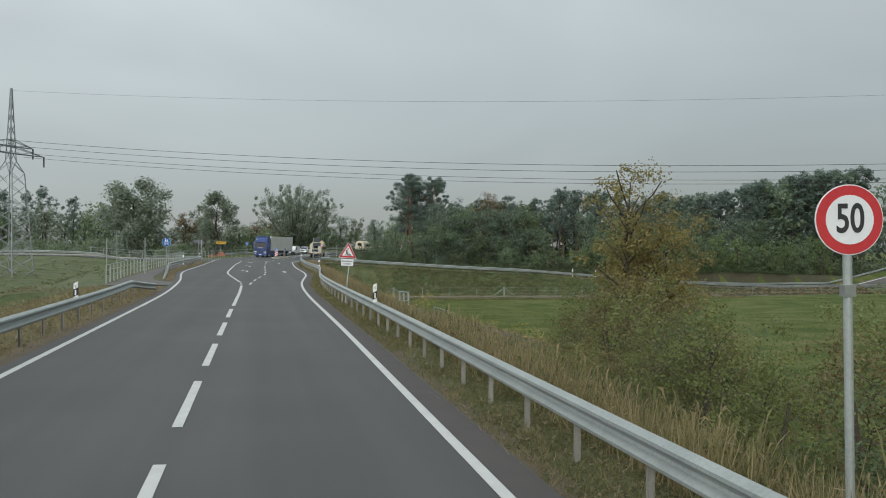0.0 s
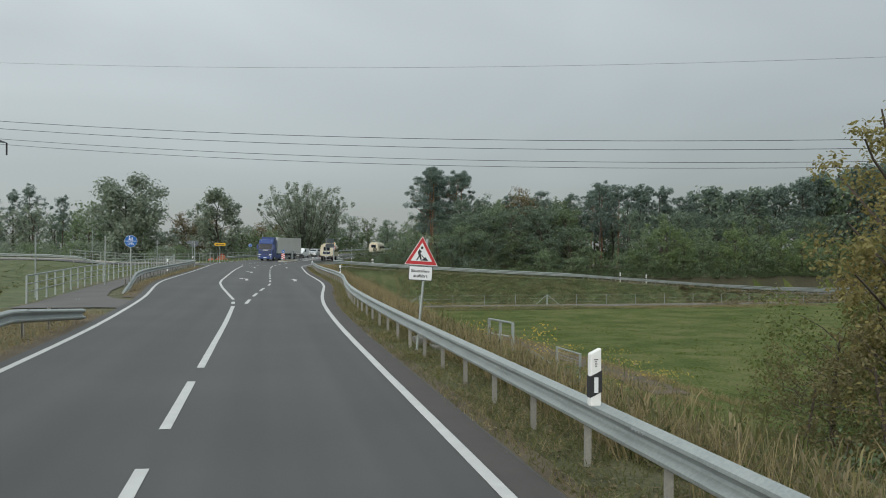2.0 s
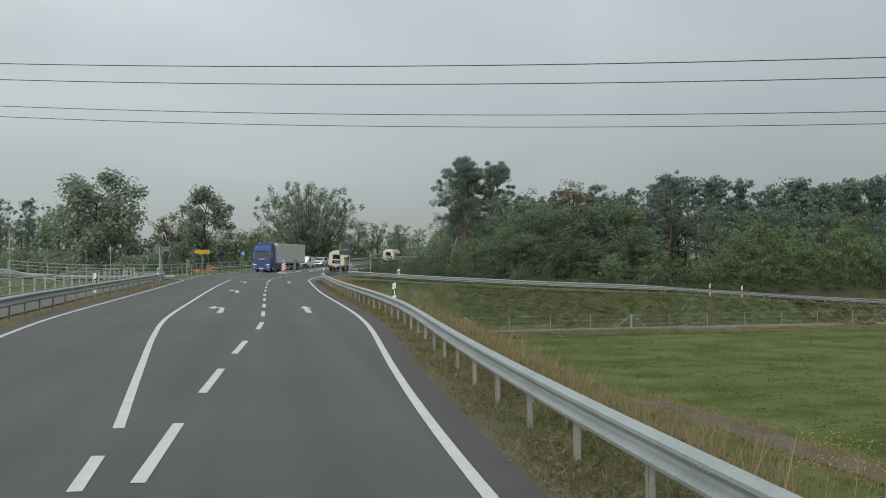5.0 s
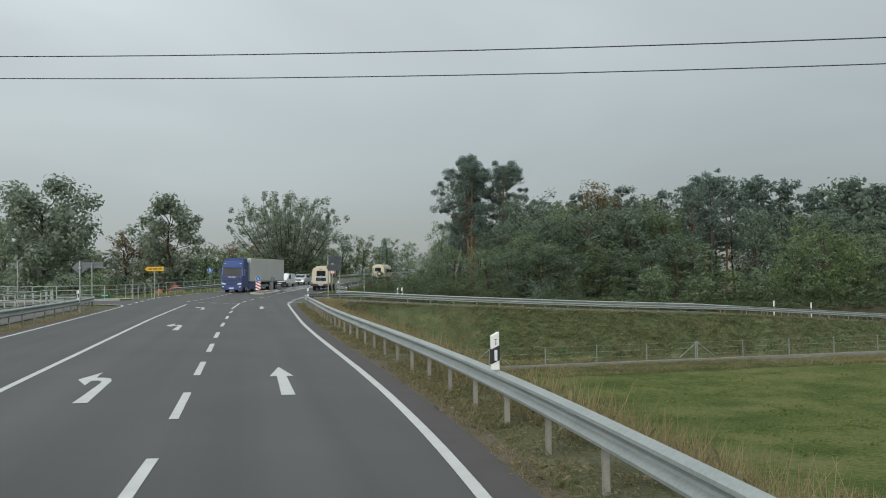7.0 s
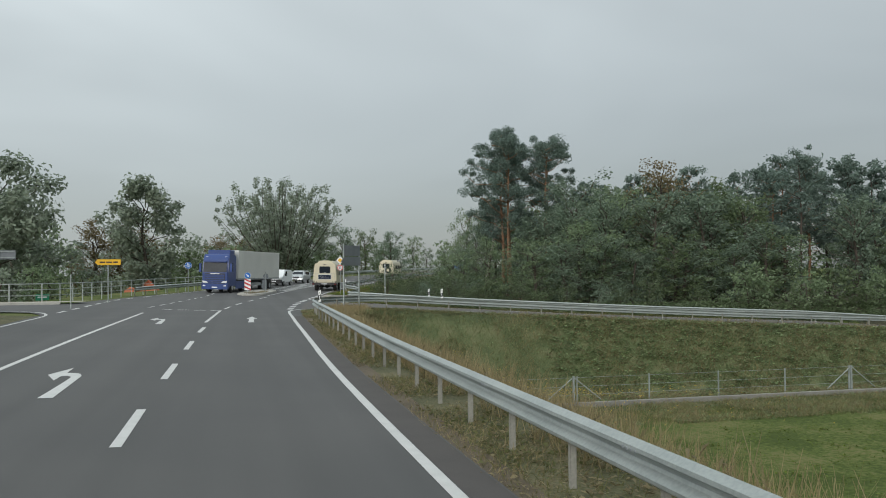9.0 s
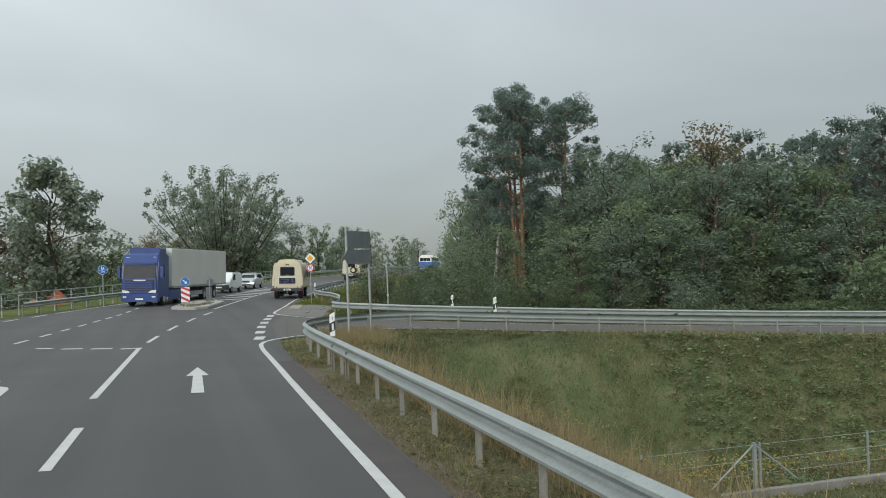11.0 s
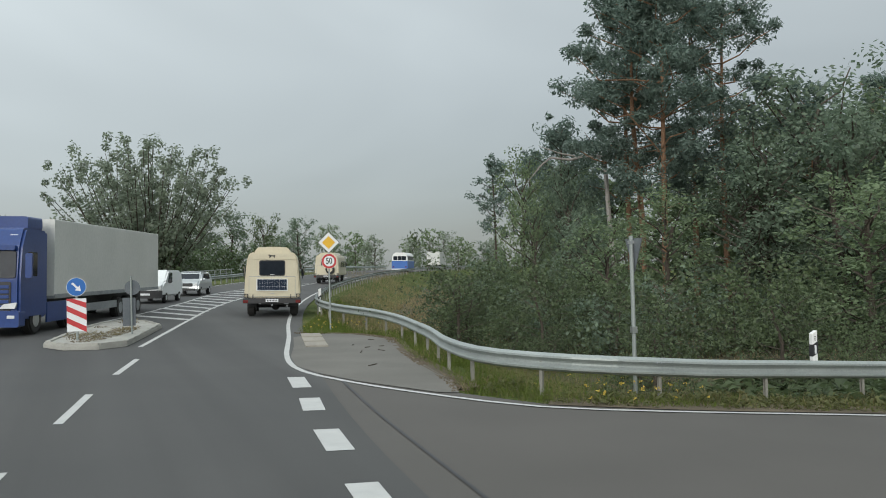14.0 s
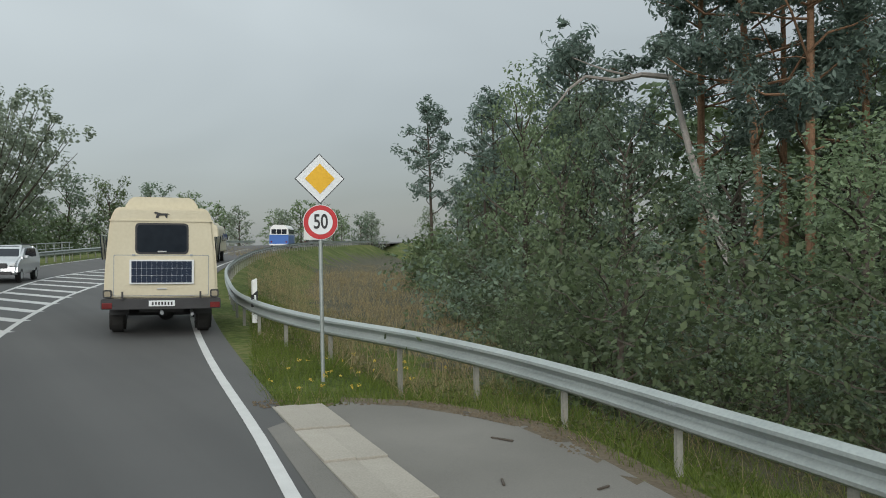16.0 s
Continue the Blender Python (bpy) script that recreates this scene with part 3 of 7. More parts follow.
# ---- guard rails ----
W_BEAM = ((0.0, -0.165), (0.02, -0.16), (0.085, -0.12), (0.09, -0.085), (0.01, -0.03), (-0.005, 0.0), (0.01, 0.03), (0.09, 0.085), (0.085, 0.12), (0.02, 0.16), (0.0, 0.165))


def post_mesh():
    bm = bmesh.new()
    box(bm, -0.03, 0.03, -0.004, 0.004, -0.55, 0.6)
    box(bm, -0.035, -0.027, -0.004, 0.05, -0.55, 0.6)
    box(bm, 0.027, 0.035, -0.004, 0.05, -0.55, 0.6)
    me = bpy.data.meshes.new("post")
    bm.to_mesh(me)
    bm.free()
    me.materials.append(POST_STEEL)
    return me


POST = post_mesh()


def guard_rail(label, pts, side, height, spacing=2.2, ends=(False, False), top=0.75, dip_to=(0.75, 4.0)):
    """A W-beam on posts. side: 1 where its face looks to the left of the line's way, -1 to its right; ends: dipped into the ground."""
    ob = thing("guard_rail", label, "guard rail")
    got = along([(x, y, 0) for x, y in pts], 0.8)
    v, f, n = [], [], len(W_BEAM)
    total = len(got)
    for i, (p, d) in enumerate(got):
        s = Vector((-d.y, d.x, 0)) * side
        z = height(p.x, p.y) + top - 0.155
        for dip, k in ((ends[0], i), (ends[1], total - 1 - i)):
            if dip and k * 0.8 < dip_to[1]:
                z -= dip_to[0] * (1 - k * 0.8 / dip_to[1])
        for a, b in W_BEAM:
            q = p + s * a
            v.append((q.x, q.y, z + b))
        for a, b in W_BEAM[::-1]:
            q = p + s * (a - 0.006)
            v.append((q.x, q.y, z + b))
    m = 2 * n
    for i in range(total - 1):
        for j in range(m):
            f.append((i * m + j, i * m + (j + 1) % m, (i + 1) * m + (j + 1) % m, (i + 1) * m + j))
    raw("beam", v, f, STEEL, ob, "galvanised W-shaped beam")
    for p, d in along([(x, y, 0) for x, y in pts], spacing)[1 if ends[0] else 0:(-1 if ends[1] else None)]:
        q = part_of("post", POST, STEEL, ob)
        s = Vector((-d.y, d.x, 0)) * side
        q.matrix_basis = Matrix.Translation((p.x - s.x * 0.05, p.y - s.y * 0.05, height(p.x, p.y))) @ Matrix.Rotation(math.atan2(-d.x, d.y) + (0 if side > 0 else math.pi), 4, "Z")
    bolts = bmesh.new()
    for p, d in along([(x, y, 0) for x, y in pts], 4.4):
        s = Vector((-d.y, d.x, 0)) * side
        for a in (-0.12, -0.04, 0.04, 0.12):
            c = p + d * a + s * 0.085
            box(bolts, c.x - 0.012, c.x + 0.012, c.y - 0.012, c.y + 0.012, height(p.x, p.y) + top - 0.155 + 0.075, height(p.x, p.y) + top - 0.155 + 0.1)
    part("bolt_row", bolts, STEEL_DARK, ob)["kind"] = "stuff"
    return ob


def verge_z(x, y):
    return road_z(x, y) if x < 9 else mix_z(x, y)


guard_rail("galvanised steel guard rail along the verge, curving into the slip road", [(3.5, -40.2)] + [(x + 1.24, y) for y, x in RIGHT if -10 < y < 134][::4] + [(5.48, 128), (5.56, 132), (5.66, 135), (5.84, 137.2), (6.2, 138.8), (7.1, 140.7), (8.3, 142.0), (9.6, 142.9), (11.2, 143.25), (13, 143.15), (15.4, 142.9), (20, 142.4), (30, 140.9), (45, 138.6), (60, 138.4), (80, 140.7), (110, 146.7), (150, 158)], 1, verge_z, 2.0)
guard_rail("galvanised steel guard rail behind the slip road and lay-by", [(150, 168), (110, 155.4), (80, 149.3), (60, 147.2), (53, 147.0), (45, 147.5), (37, 148.9), (30, 150.1), (20, 152.0), (15.65, 152.55), (13.5, 152.7), (11.6, 153.1), (10.5, 154.2), (10.1, 155.7), (10.5, 158.3), (11.5, 162), (12.4, 166.8), (12.6, 170.5), (12.25, 174.3), (12.6, 178.5), (14.0, 184.2), (18.4, 198), (25.2, 215.5), (33.6, 234.5), (46.6, 259), (71.6, 299), (110, 352)], 1, mix_z)
guard_rail("galvanised guard rail with a dipped end", [(-5.35, -30), (-5.4, 0), (-5.5, 33), (-5.7, 44), (-5.38, 50.3)], -1, road_z, ends=(False, True), dip_to=(0.4, 6.3))
guard_rail("galvanised guard rail beside the footpath", [(-6.7, 65.5), (-7.05, 72), (-7.6, 79), (-7.85, 86), (-7.9, 100), (-7.95, 115), (-8.1, 126), (-8.5, 130.5), (-9.6, 133.6), (-12.0, 135.6)], -1, road_z, ends=(True, False), dip_to=(0.75, 7.0))
guard_rail("galvanised guard rail on the outside of the bend", [(-6.6, 166.5), (-4.9, 171.5), (-2.1, 178.6), (0.5, 185.6), (3.2, 193.6), (6.5, 203.6), (11.1, 216.7), (19.3, 236), (32.2, 261), (56.7, 301)], -1, road_z)
guard_rail("galvanised guard rail on top of the grass bank", [(-19.5, 139.6), (-26.5, 139.4), (-33, 139.2), (-60, 138.5), (-160, 137)], 1, side_z, ends=(True, False))


# ---- marker posts ----
def marker_post(x, y, z, h=1.0, label="white plastic marker post with black band", turn=0):
    ob = thing("marker_post", label, "marker post", pose(x, y, z, 0, 0, turn), "marker posts")
    w = 0.06
    body = bmesh.new()
    box(body, -w, w, -0.045, 0.045, 0, h - 0.06, 0.012)
    for v in body.verts:
        if v.co.z > h - 0.1:
            v.co.z += 0.06 * (v.co.x + w) / (2 * w)
    part("body", body, WHITE, ob)
    band = bmesh.new()
    low = h < 0.7
    f = [(-w - 0.004, 0.09), (w + 0.004, 0.15), (w + 0.004, 0.37), (-w - 0.004, 0.31)] if low else [(-w - 0.004, h * 0.5 - 0.16 + 0.0), (w + 0.004, h * 0.5 - 0.06), (w + 0.004, h * 0.5 + 0.24), (-w - 0.004, h * 0.5 + 0.14)]
    part("band", prism(f, -0.05, 0.05, 0, band), BLACK, ob, "black slanted band")
    part("reflector", boxed(-0.022, 0.022, -0.055, -0.048, 0.14 if low else h * 0.5 - 0.05, 0.3 if low else h * 0.5 + 0.13), SIGN_WHITE, ob, "white reflector")
    if low:
        marks = bmesh.new()
        for k, half in enumerate((0.022, 0.009, 0.012, 0.012, 0.01)):
            box(marks, -half, half, -0.0475, -0.0455, h - 0.122 - 0.018 * k, h - 0.114 - 0.018 * k)
        part("plate_marks", marks, BLACK, ob, "small unreadable dark marks")
    return ob


for x, y, z, h in ((3.3, 30.9, 0.7, 0.6), (4.9, 81.87, 0.69, 0.57), (5.52, 130.5, 0.72, 0.57), (-5.5, 31, 0.82, 0.55), (12.6, 178.3, 0.35, 1.05), (15.67, 152.62, 0.24, 0.58), (14.38, 142.95, 0.38, 0.62), (52.9, 147.1, -2.6, 1.5), (57.2, 147.2, -2.9, 1.5), (-7.9, 96, 0.5, 1.0), (-8.0, 122.2, 0.95, 0.57)):
    marker_post(x, y, z, h, "short white marker post with black band on the guard rail" if h < 0.7 else "white plastic marker post with black band")


# ---- signs ----
def pole(ob, h, r=0.03, lean=0.0):
    return part("pole", rod(bmesh.new(), (0, 0, -0.4), (lean, 0, h), r, n=12), STEEL, ob, "galvanised steel pole")


def disc(r, y0, y1, n=40, hole=0.0):
    """A round plate, or a ring where a hole is given, facing the road."""
    turn = [(math.cos(2 * math.pi * k / n), math.sin(2 * math.pi * k / n)) for k in range(n)]
    if not hole:
        return prism([(r * c, r * d) for c, d in turn], y0, y1, 0, bmesh.new())
    bm = bmesh.new()
    rings = [[bm.verts.new((q * c, y, q * d)) for c, d in turn] for q, y in ((r, y0), (hole, y0), (hole, y1), (r, y1))]
    for a, b in zip(rings, rings[1:] + rings[:1]):
        for k in range(n):
            bm.faces.new((a[k], a[(k + 1) % n], b[(k + 1) % n], b[k]))
    bmesh.ops.recalc_face_normals(bm, faces=bm.faces[:])
    return bm


def flat(name, pts, y0, y1, mat, parent, m=None, label=""):
    ob = part(name, prism(pts, y0, y1), mat, parent, label)
    if m:
        ob.matrix_basis = m
    return ob


def letters(text, size, mat, parent, m, name="lettering"):
    cu = bpy.data.curves.new(name, "FONT")
    cu.body, cu.size, cu.align_x, cu.align_y, cu.extrude, cu.offset = text, size, "CENTER", "CENTER", 0.002, size * 0.016
    tmp = bpy.data.objects.new(name, cu)
    scene.collection.objects.link(tmp)
    bpy.context.view_layer.update()
    me = bpy.data.meshes.new_from_object(tmp.evaluated_get(bpy.context.evaluated_depsgraph_get()))
    bpy.data.objects.remove(tmp)
    me.materials.clear()
    ob = part_of(name, me, mat, parent)
    ob.matrix_basis = m
    return ob


def speed_sign(ob, z, r, y=0.0):
    face = part("sign_panel", disc(r, -0.045 + y, -0.04 + y), SIGN_RED, ob, "red ring")
    face.matrix_basis = pose(0, 0, z)
    rim = part("sign_rim", disc(r * 1.03, -0.04 + y, -0.03 + y), SIGN_WHITE, ob)
    rim.matrix_basis = pose(0, 0, z)
    mid = part("sign_field", disc(r * 0.72, -0.05 + y, -0.045 + y), SIGN_WHITE, ob, "white field")
    mid.matrix_basis = pose(0, 0, z)
    letters("50", r * 1.03, BLACK, ob, pose(0, -0.053 + y, z, 90, 0, 0) @ Matrix.Diagonal((0.85, 1.15, 1, 1)))


s = thing("speed_sign", "round white 50 sign with red ring on steel pole", "road sign", pose(4.72, 10.35, -0.3, 0, -1.2, -8))
pole(s, 3.05, 0.038)
speed_sign(s, 3.0, 0.29)
part("clamp", boxed(-0.05, 0.05, -0.045, 0.045, 2.35, 2.45), CHROME, s)

s = thing("roadworks_sign", "red triangular roadworks warning sign above white text plate", "road sign", pose(3.5, 43.2, -0.52, 0, 3.4, -6))
pole(s, 3.1, 0.032, 0.12)
a = 0.385


def triangle(k, z):
    return [(-a * k, z - 0.31 * k), (a * k, z - 0.31 * k), (0, z + 0.356 * k)]


flat("sign_rim", triangle(1.06, 2.78), -0.045, -0.035, SIGN_WHITE, s)
flat("sign_panel", triangle(1.0, 2.78), -0.05, -0.045, SIGN_RED, s, None, "red border")
flat("sign_field", triangle(0.68, 2.76), -0.054, -0.05, SIGN_WHITE, s, None, "white field")
flat("pictogram_heap", [(0.0, 2.565), (0.17, 2.565), (0.09, 2.66)], -0.058, -0.054, BLACK, s)
flat("pictogram_tool", [(-0.02, 2.70), (0.0, 2.71), (0.09, 2.60), (0.075, 2.59)], -0.0575, -0.054, BLACK, s)
flat("pictogram_shape", [(-0.13, 2.565), (-0.1, 2.565), (-0.05, 2.65), (-0.02, 2.565), (0.01, 2.565), (-0.01, 2.68), (-0.03, 2.74), (0.0, 2.78), (-0.06, 2.84), (-0.1, 2.76), (-0.07, 2.68)], -0.0565, -0.054, BLACK, s)
part("pictogram_head", disc(0.034, -0.058, -0.054, 16), BLACK, s).matrix_basis = pose(0.0, 0, 2.875)
part("plate_rim", boxed(-0.29, 0.29, -0.044, -0.036, 2.08, 2.43, 0.002), BLACK, s)
part("plate", boxed(-0.275, 0.275, -0.05, -0.044, 2.095, 2.415), SIGN_WHITE, s, "white text plate")
letters("Baustellen-", 0.105, BLACK, s, pose(0, -0.052, 2.31, 90, 0, 0))
letters("ausfahrt", 0.105, BLACK, s, pose(0, -0.052, 2.19, 90, 0, 0))

def path_figures(ob, z, y):
    """Two walking figures above a bicycle, parted by a bar."""
    part("divider", boxed(-0.27, 0.27, y - 0.005, y, z - 0.012, z + 0.012), SIGN_WHITE, ob)
    for x, k in ((-0.055, 1.0), (0.065, 0.75)):
        part("figure_head", disc(0.028 * k, y - 0.005, y, 16), SIGN_WHITE, ob).matrix_basis = pose(x, 0, z + 0.03 + 0.2 * k)
        flat("figure", [(x - 0.05 * k, z + 0.03), (x - 0.02 * k, z + 0.03), (x, z + 0.03 + 0.06 * k), (x + 0.02 * k, z + 0.03), (x + 0.05 * k, z + 0.03), (x + 0.035 * k, z + 0.03 + 0.16 * k), (x - 0.035 * k, z + 0.03 + 0.16 * k)], y - 0.005, y, SIGN_WHITE, ob)
    for x in (-0.085, 0.085):
        part("bicycle_wheel", disc(0.062, y - 0.005, y, 24, 0.044), SIGN_WHITE, ob).matrix_basis = pose(x, 0, z - 0.14)
    for a, b in (((-0.085, -0.14), (-0.03, -0.06)), ((-0.03, -0.06), (0.055, -0.065)), ((0.055, -0.065), (0.0, -0.145)), ((0.0, -0.145), (-0.03, -0.06)), ((0.085, -0.14), (0.05, -0.035))):
        part("bicycle_tube", rod(bmesh.new(), (a[0], y - 0.003, z + a[1]), (b[0], y - 0.003, z + b[1]), 0.007, n=5), SIGN_WHITE, ob)


s = thing("footpath_sign", "round blue shared footpath and cycle path sign", "road sign", pose(-6.85, 69.3, 0.0, 0, 0, 4))
pole(s, 2.95, 0.035)
part("sign_panel", disc(0.3, -0.045, -0.04), SIGN_BLUE, s).matrix_basis = pose(0, 0, 2.68)
part("sign_rim", disc(0.31, -0.04, -0.032), SIGN_WHITE, s).matrix_basis = pose(0, 0, 2.68)
path_figures(s, 2.68, -0.045)

s = thing("priority_sign", "yellow and white priority diamond above round 50 sign", "road sign", pose(11.25, 171.4, -0.1, 0, 0, -14))
pole(s, 3.5, 0.032)
k = 0.4
flat("sign_rim", [(-k, 3.32), (0, 3.32 - k), (k, 3.32), (0, 3.32 + k)], -0.045, -0.038, BLACK, s)
k = 0.38
flat("sign_panel", [(-k, 3.32), (0, 3.32 - k), (k, 3.32), (0, 3.32 + k)], -0.05, -0.045, SIGN_WHITE, s, None, "white border")
k = 0.24
flat("sign_field", [(-k, 3.32), (0, 3.32 - k), (k, 3.32), (0, 3.32 + k)], -0.055, -0.05, SIGN_YELLOW, s, None, "yellow centre")
speed_sign(s, 2.63, 0.27)

s = thing("direction_sign", "grey backs of two direction boards on twin steel poles", "road sign", pose(8.4, 141.1, -0.1, 0, 0, 49))
for x in (-0.82, 0.82):
    part("pole", rod(bmesh.new(), (x, 0, -0.4), (x, 0, 3.9), 0.045, n=12), STEEL, s)
part("board", boxed(-0.85, 0.85, -0.07, -0.045, 3.18, 3.8, 0.004), SIGN_BACK, s)
flat("board", [(-1.15, 2.85), (-0.85, 2.6), (0.9, 2.6), (0.9, 3.12), (-0.85, 3.12)], -0.07, -0.045, SIGN_BACK, s)
for z in (2.7, 3.0, 3.28, 3.7):
    part("bracket", boxed(-0.9, 0.9, -0.045, -0.02, z, z + 0.04), STEEL, s)

s = thing("give_way_sign", "grey back of a give-way triangle on a steel pole", "road sign", pose(12.6, 154.0, -0.15, 0, 0, 80))
pole(s, 2.85, 0.04)
flat("sign_panel", [(-0.38, 2.8), (0, 2.15), (0.38, 2.8)], -0.06, -0.045, SIGN_BACK, s)
part("clamp", boxed(-0.05, 0.05, -0.06, 0.05, 2.7, 2.76), CHROME, s)
part("bracket", boxed(-0.06, 0.06, -0.05, 0.05, 1.0, 1.12), CHROME, s)

s = thing("keep_right_sign", "round blue arrow sign above red and white striped board", "road sign", pose(2.66, 167.7, 0.18, 0, 0, -8))
pole(s, 1.9, 0.035)
part("sign_panel", disc(0.26, -0.05, -0.044), SIGN_BLUE, s).matrix_basis = pose(0, 0, 1.72)
part("sign_rim", disc(0.275, -0.044, -0.036), SIGN_WHITE, s).matrix_basis = pose(0, 0, 1.72)
flat("arrow", [(-0.03, 0.16), (0.03, 0.16), (0.03, -0.04), (0.1, -0.04), (0, -0.18), (-0.1, -0.04), (-0.03, -0.04)], -0.055, -0.05, SIGN_WHITE, s, pose(0, 0, 1.72, 0, -45, 0))
part("board", boxed(-0.27, 0.27, -0.05, -0.04, 0.42, 1.38), SIGN_WHITE, s, "white board")
for z in (0.45, 0.8, 1.15):
    flat("red_stripe", [(-0.27, z + 0.22), (0.27, z - 0.06), (0.27, z + 0.1), (-0.27, min(1.38, z + 0.38))] if z < 1 else [(-0.27, 1.33), (0.27, z - 0.06), (0.27, z + 0.1), (-0.1, 1.38), (-0.27, 1.38)], -0.056, -0.05, SIGN_RED, s)

s = thing("island_sign_post", "backs of small signs on a slim post on the island", "road sign", pose(4.25, 169.6, 0.18, 0, 0, 10))
pole(s, 2.0, 0.03)
part("sign_panel", disc(0.24, 0.04, 0.05), SIGN_BACK, s).matrix_basis = pose(0.05, 0, 1.62)
part("board", boxed(-0.26, 0.14, 0.04, 0.055, 0.4, 1.3), SIGN_BACK, s)

s = thing("yellow_direction_sign", "yellow arrow-shaped direction board on a steel pole", "road sign", pose(-6.55, 150.2, 0.2, 0, 0, 4))
pole(s, 2.95, 0.04)
flat("board", [(-0.82, 2.73), (-0.64, 2.54), (0.78, 2.54), (0.78, 2.92), (-0.64, 2.92)], -0.06, -0.04, SIGN_YELLOW, s)
for x0, x1 in ((-0.52, -0.18), (-0.12, 0.24), (0.32, 0.6)):
    part("lettering_bar", boxed(x0, x1, -0.064, -0.06, 2.68, 2.77), BLACK, s)

s = thing("arrow_sign", "grey back of an arrow-shaped direction board", "road sign", pose(-8.9, 132.5, 0.2, 0, 0, 5))
pole(s, 3.08, 0.045)
flat("board", [(-0.76, 2.87), (-0.56, 2.66), (0.72, 2.66), (0.72, 3.08), (-0.56, 3.08)], 0.045, 0.06, SIGN_BACK, s)
for z in (2.72, 3.0):
    part("bracket", boxed(-0.58, 0.68, 0.02, 0.045, z, z + 0.035), STEEL, s)

s = thing("diamond_sign", "grey back of a diamond-shaped priority sign", "road sign", pose(-7.75, 121.4, 0.1, 0, 0, 4))
pole(s, 3.06, 0.04)
flat("sign_panel", [(-0.42, 2.68), (0, 2.26), (0.42, 2.68), (0, 3.1)], 0.042, 0.052, SIGN_BACK, s)
part("clamp", boxed(-0.06, 0.06, -0.045, 0.045, 2.62, 2.7), CHROME, s)

s = thing("green_sign", "small green board with a white line of writing on the railing", "road sign", pose(-11.15, 153.0, 0.1, 0, 0, 45))
part("board", boxed(-0.5, 0.5, -0.03, -0.01, 0.3, 0.72, 0.006), SIGN_GREEN, s)
for x0, x1 in ((-0.36, -0.06), (0.0, 0.34)):
    part("lettering_bar", boxed(x0, x1, -0.034, -0.03, 0.47, 0.56), SIGN_WHITE, s)
for x in (-0.3, 0.3):
    part("post", boxed(x - 0.02, x + 0.02, -0.01, 0.02, -0.3, 0.72), STEEL, s)

s = thing("blue_round_sign", "small round blue sign on a steel pole", "road sign", pose(-2.75, 175.0, 0.12, 0, 0, 4))
pole(s, 3.0, 0.035)
part("sign_panel", disc(0.31, -0.05, -0.04), SIGN_BLUE, s).matrix_basis = pose(0, 0, 2.77)
part("sign_rim", disc(0.325, -0.04, -0.032), SIGN_WHITE, s).matrix_basis = pose(0, 0, 2.77)
path_figures(s, 2.77, -0.05)


# ---- traffic island ----
isl = [(1.75, 167.4), (2.3, 166.4), (3.2, 166.3), (4.0, 167.0), (4.7, 170.0), (5.45, 173.4), (5.1, 175.4), (4.3, 176.0), (3.4, 174.9), (2.5, 171.5)]
bm = bmesh.new()
f0 = bm.faces.new([bm.verts.new((x, y, road_z(x, y) - 0.02)) for x, y in isl])
r = bmesh.ops.extrude_face_region(bm, geom=[f0])
bmesh.ops.translate(bm, verts=[v for v in r["geom"] if isinstance(v, bmesh.types.BMVert)], vec=(0, 0, 0.17))
bmesh.ops.recalc_face_normals(bm, faces=bm.faces[:])
bmesh.ops.bevel(bm, geom=[e for e in bm.edges], offset=0.03, segments=2, affect="EDGES")
tagged(part("traffic_island", bm, CONCRETE), "raised pale concrete traffic island with kerb", "traffic island", kind="structure")
island = bpy.data.objects["traffic_island"]
mid_x, mid_y = 3.55, 171.1
ring = [Vector((mid_x + (x - mid_x) * 0.93, mid_y + (y - mid_y) * 0.975, 0)) for x, y in isl]
for a, b in zip(ring, ring[1:] + ring[:1]):
    count = max(1, round((b - a).length / 1.0))
    for k in range(count):
        p, q = a.lerp(b, k / count), a.lerp(b, (k + 1) / count)
        d = (q - p).normalized()
        c = (p + q) / 2
        half = (q - p).length / 2 - 0.008
        kerb = part("kerb_stone", boxed(-half, half, -0.07, 0.07, -0.05, 0.035, 0.012), CONCRETE, island)
        kerb.matrix_basis = Matrix.Translation((c.x, c.y, road_z(c.x, c.y) + 0.15)) @ Matrix.Rotation(math.atan2(d.y, d.x), 4, "Z")


# ---- foliage ----
def leaf_cloud(rng, centres, radii, count, size, flatten=0.7, slim=0.28):
    """Vertices and faces of many small two-sided leaves round the given clump centres."""
    c = np.repeat(np.asarray(centres, float), count, axis=0)
    rr = np.repeat(np.asarray(radii, float), count)[:, None]
    n = len(c)
    d = rng.normal(size=(n, 3))
    d /= np.linalg.norm(d, axis=1)[:, None] + 1e-9
    p = c + d * rr * (rng.random((n, 1)) ** 0.45) * np.array([1, 1, flatten])
    up = d * 0.75 + np.array([0, 0, 0.55]) + rng.normal(size=(n, 3)) * 0.5
    up /= np.linalg.norm(up, axis=1)[:, None]
    a = np.cross(up, rng.normal(size=(n, 3)))
    a /= np.linalg.norm(a, axis=1)[:, None] + 1e-9
    b = np.cross(up, a)
    s = size * (0.6 + 0.8 * rng.random((n, 1)))
    q = np.stack([p - a * s * 0.5, p + b * s * slim, p + a * s * 0.5, p - b * s * slim], axis=1).reshape(-1, 3)
    return q, n


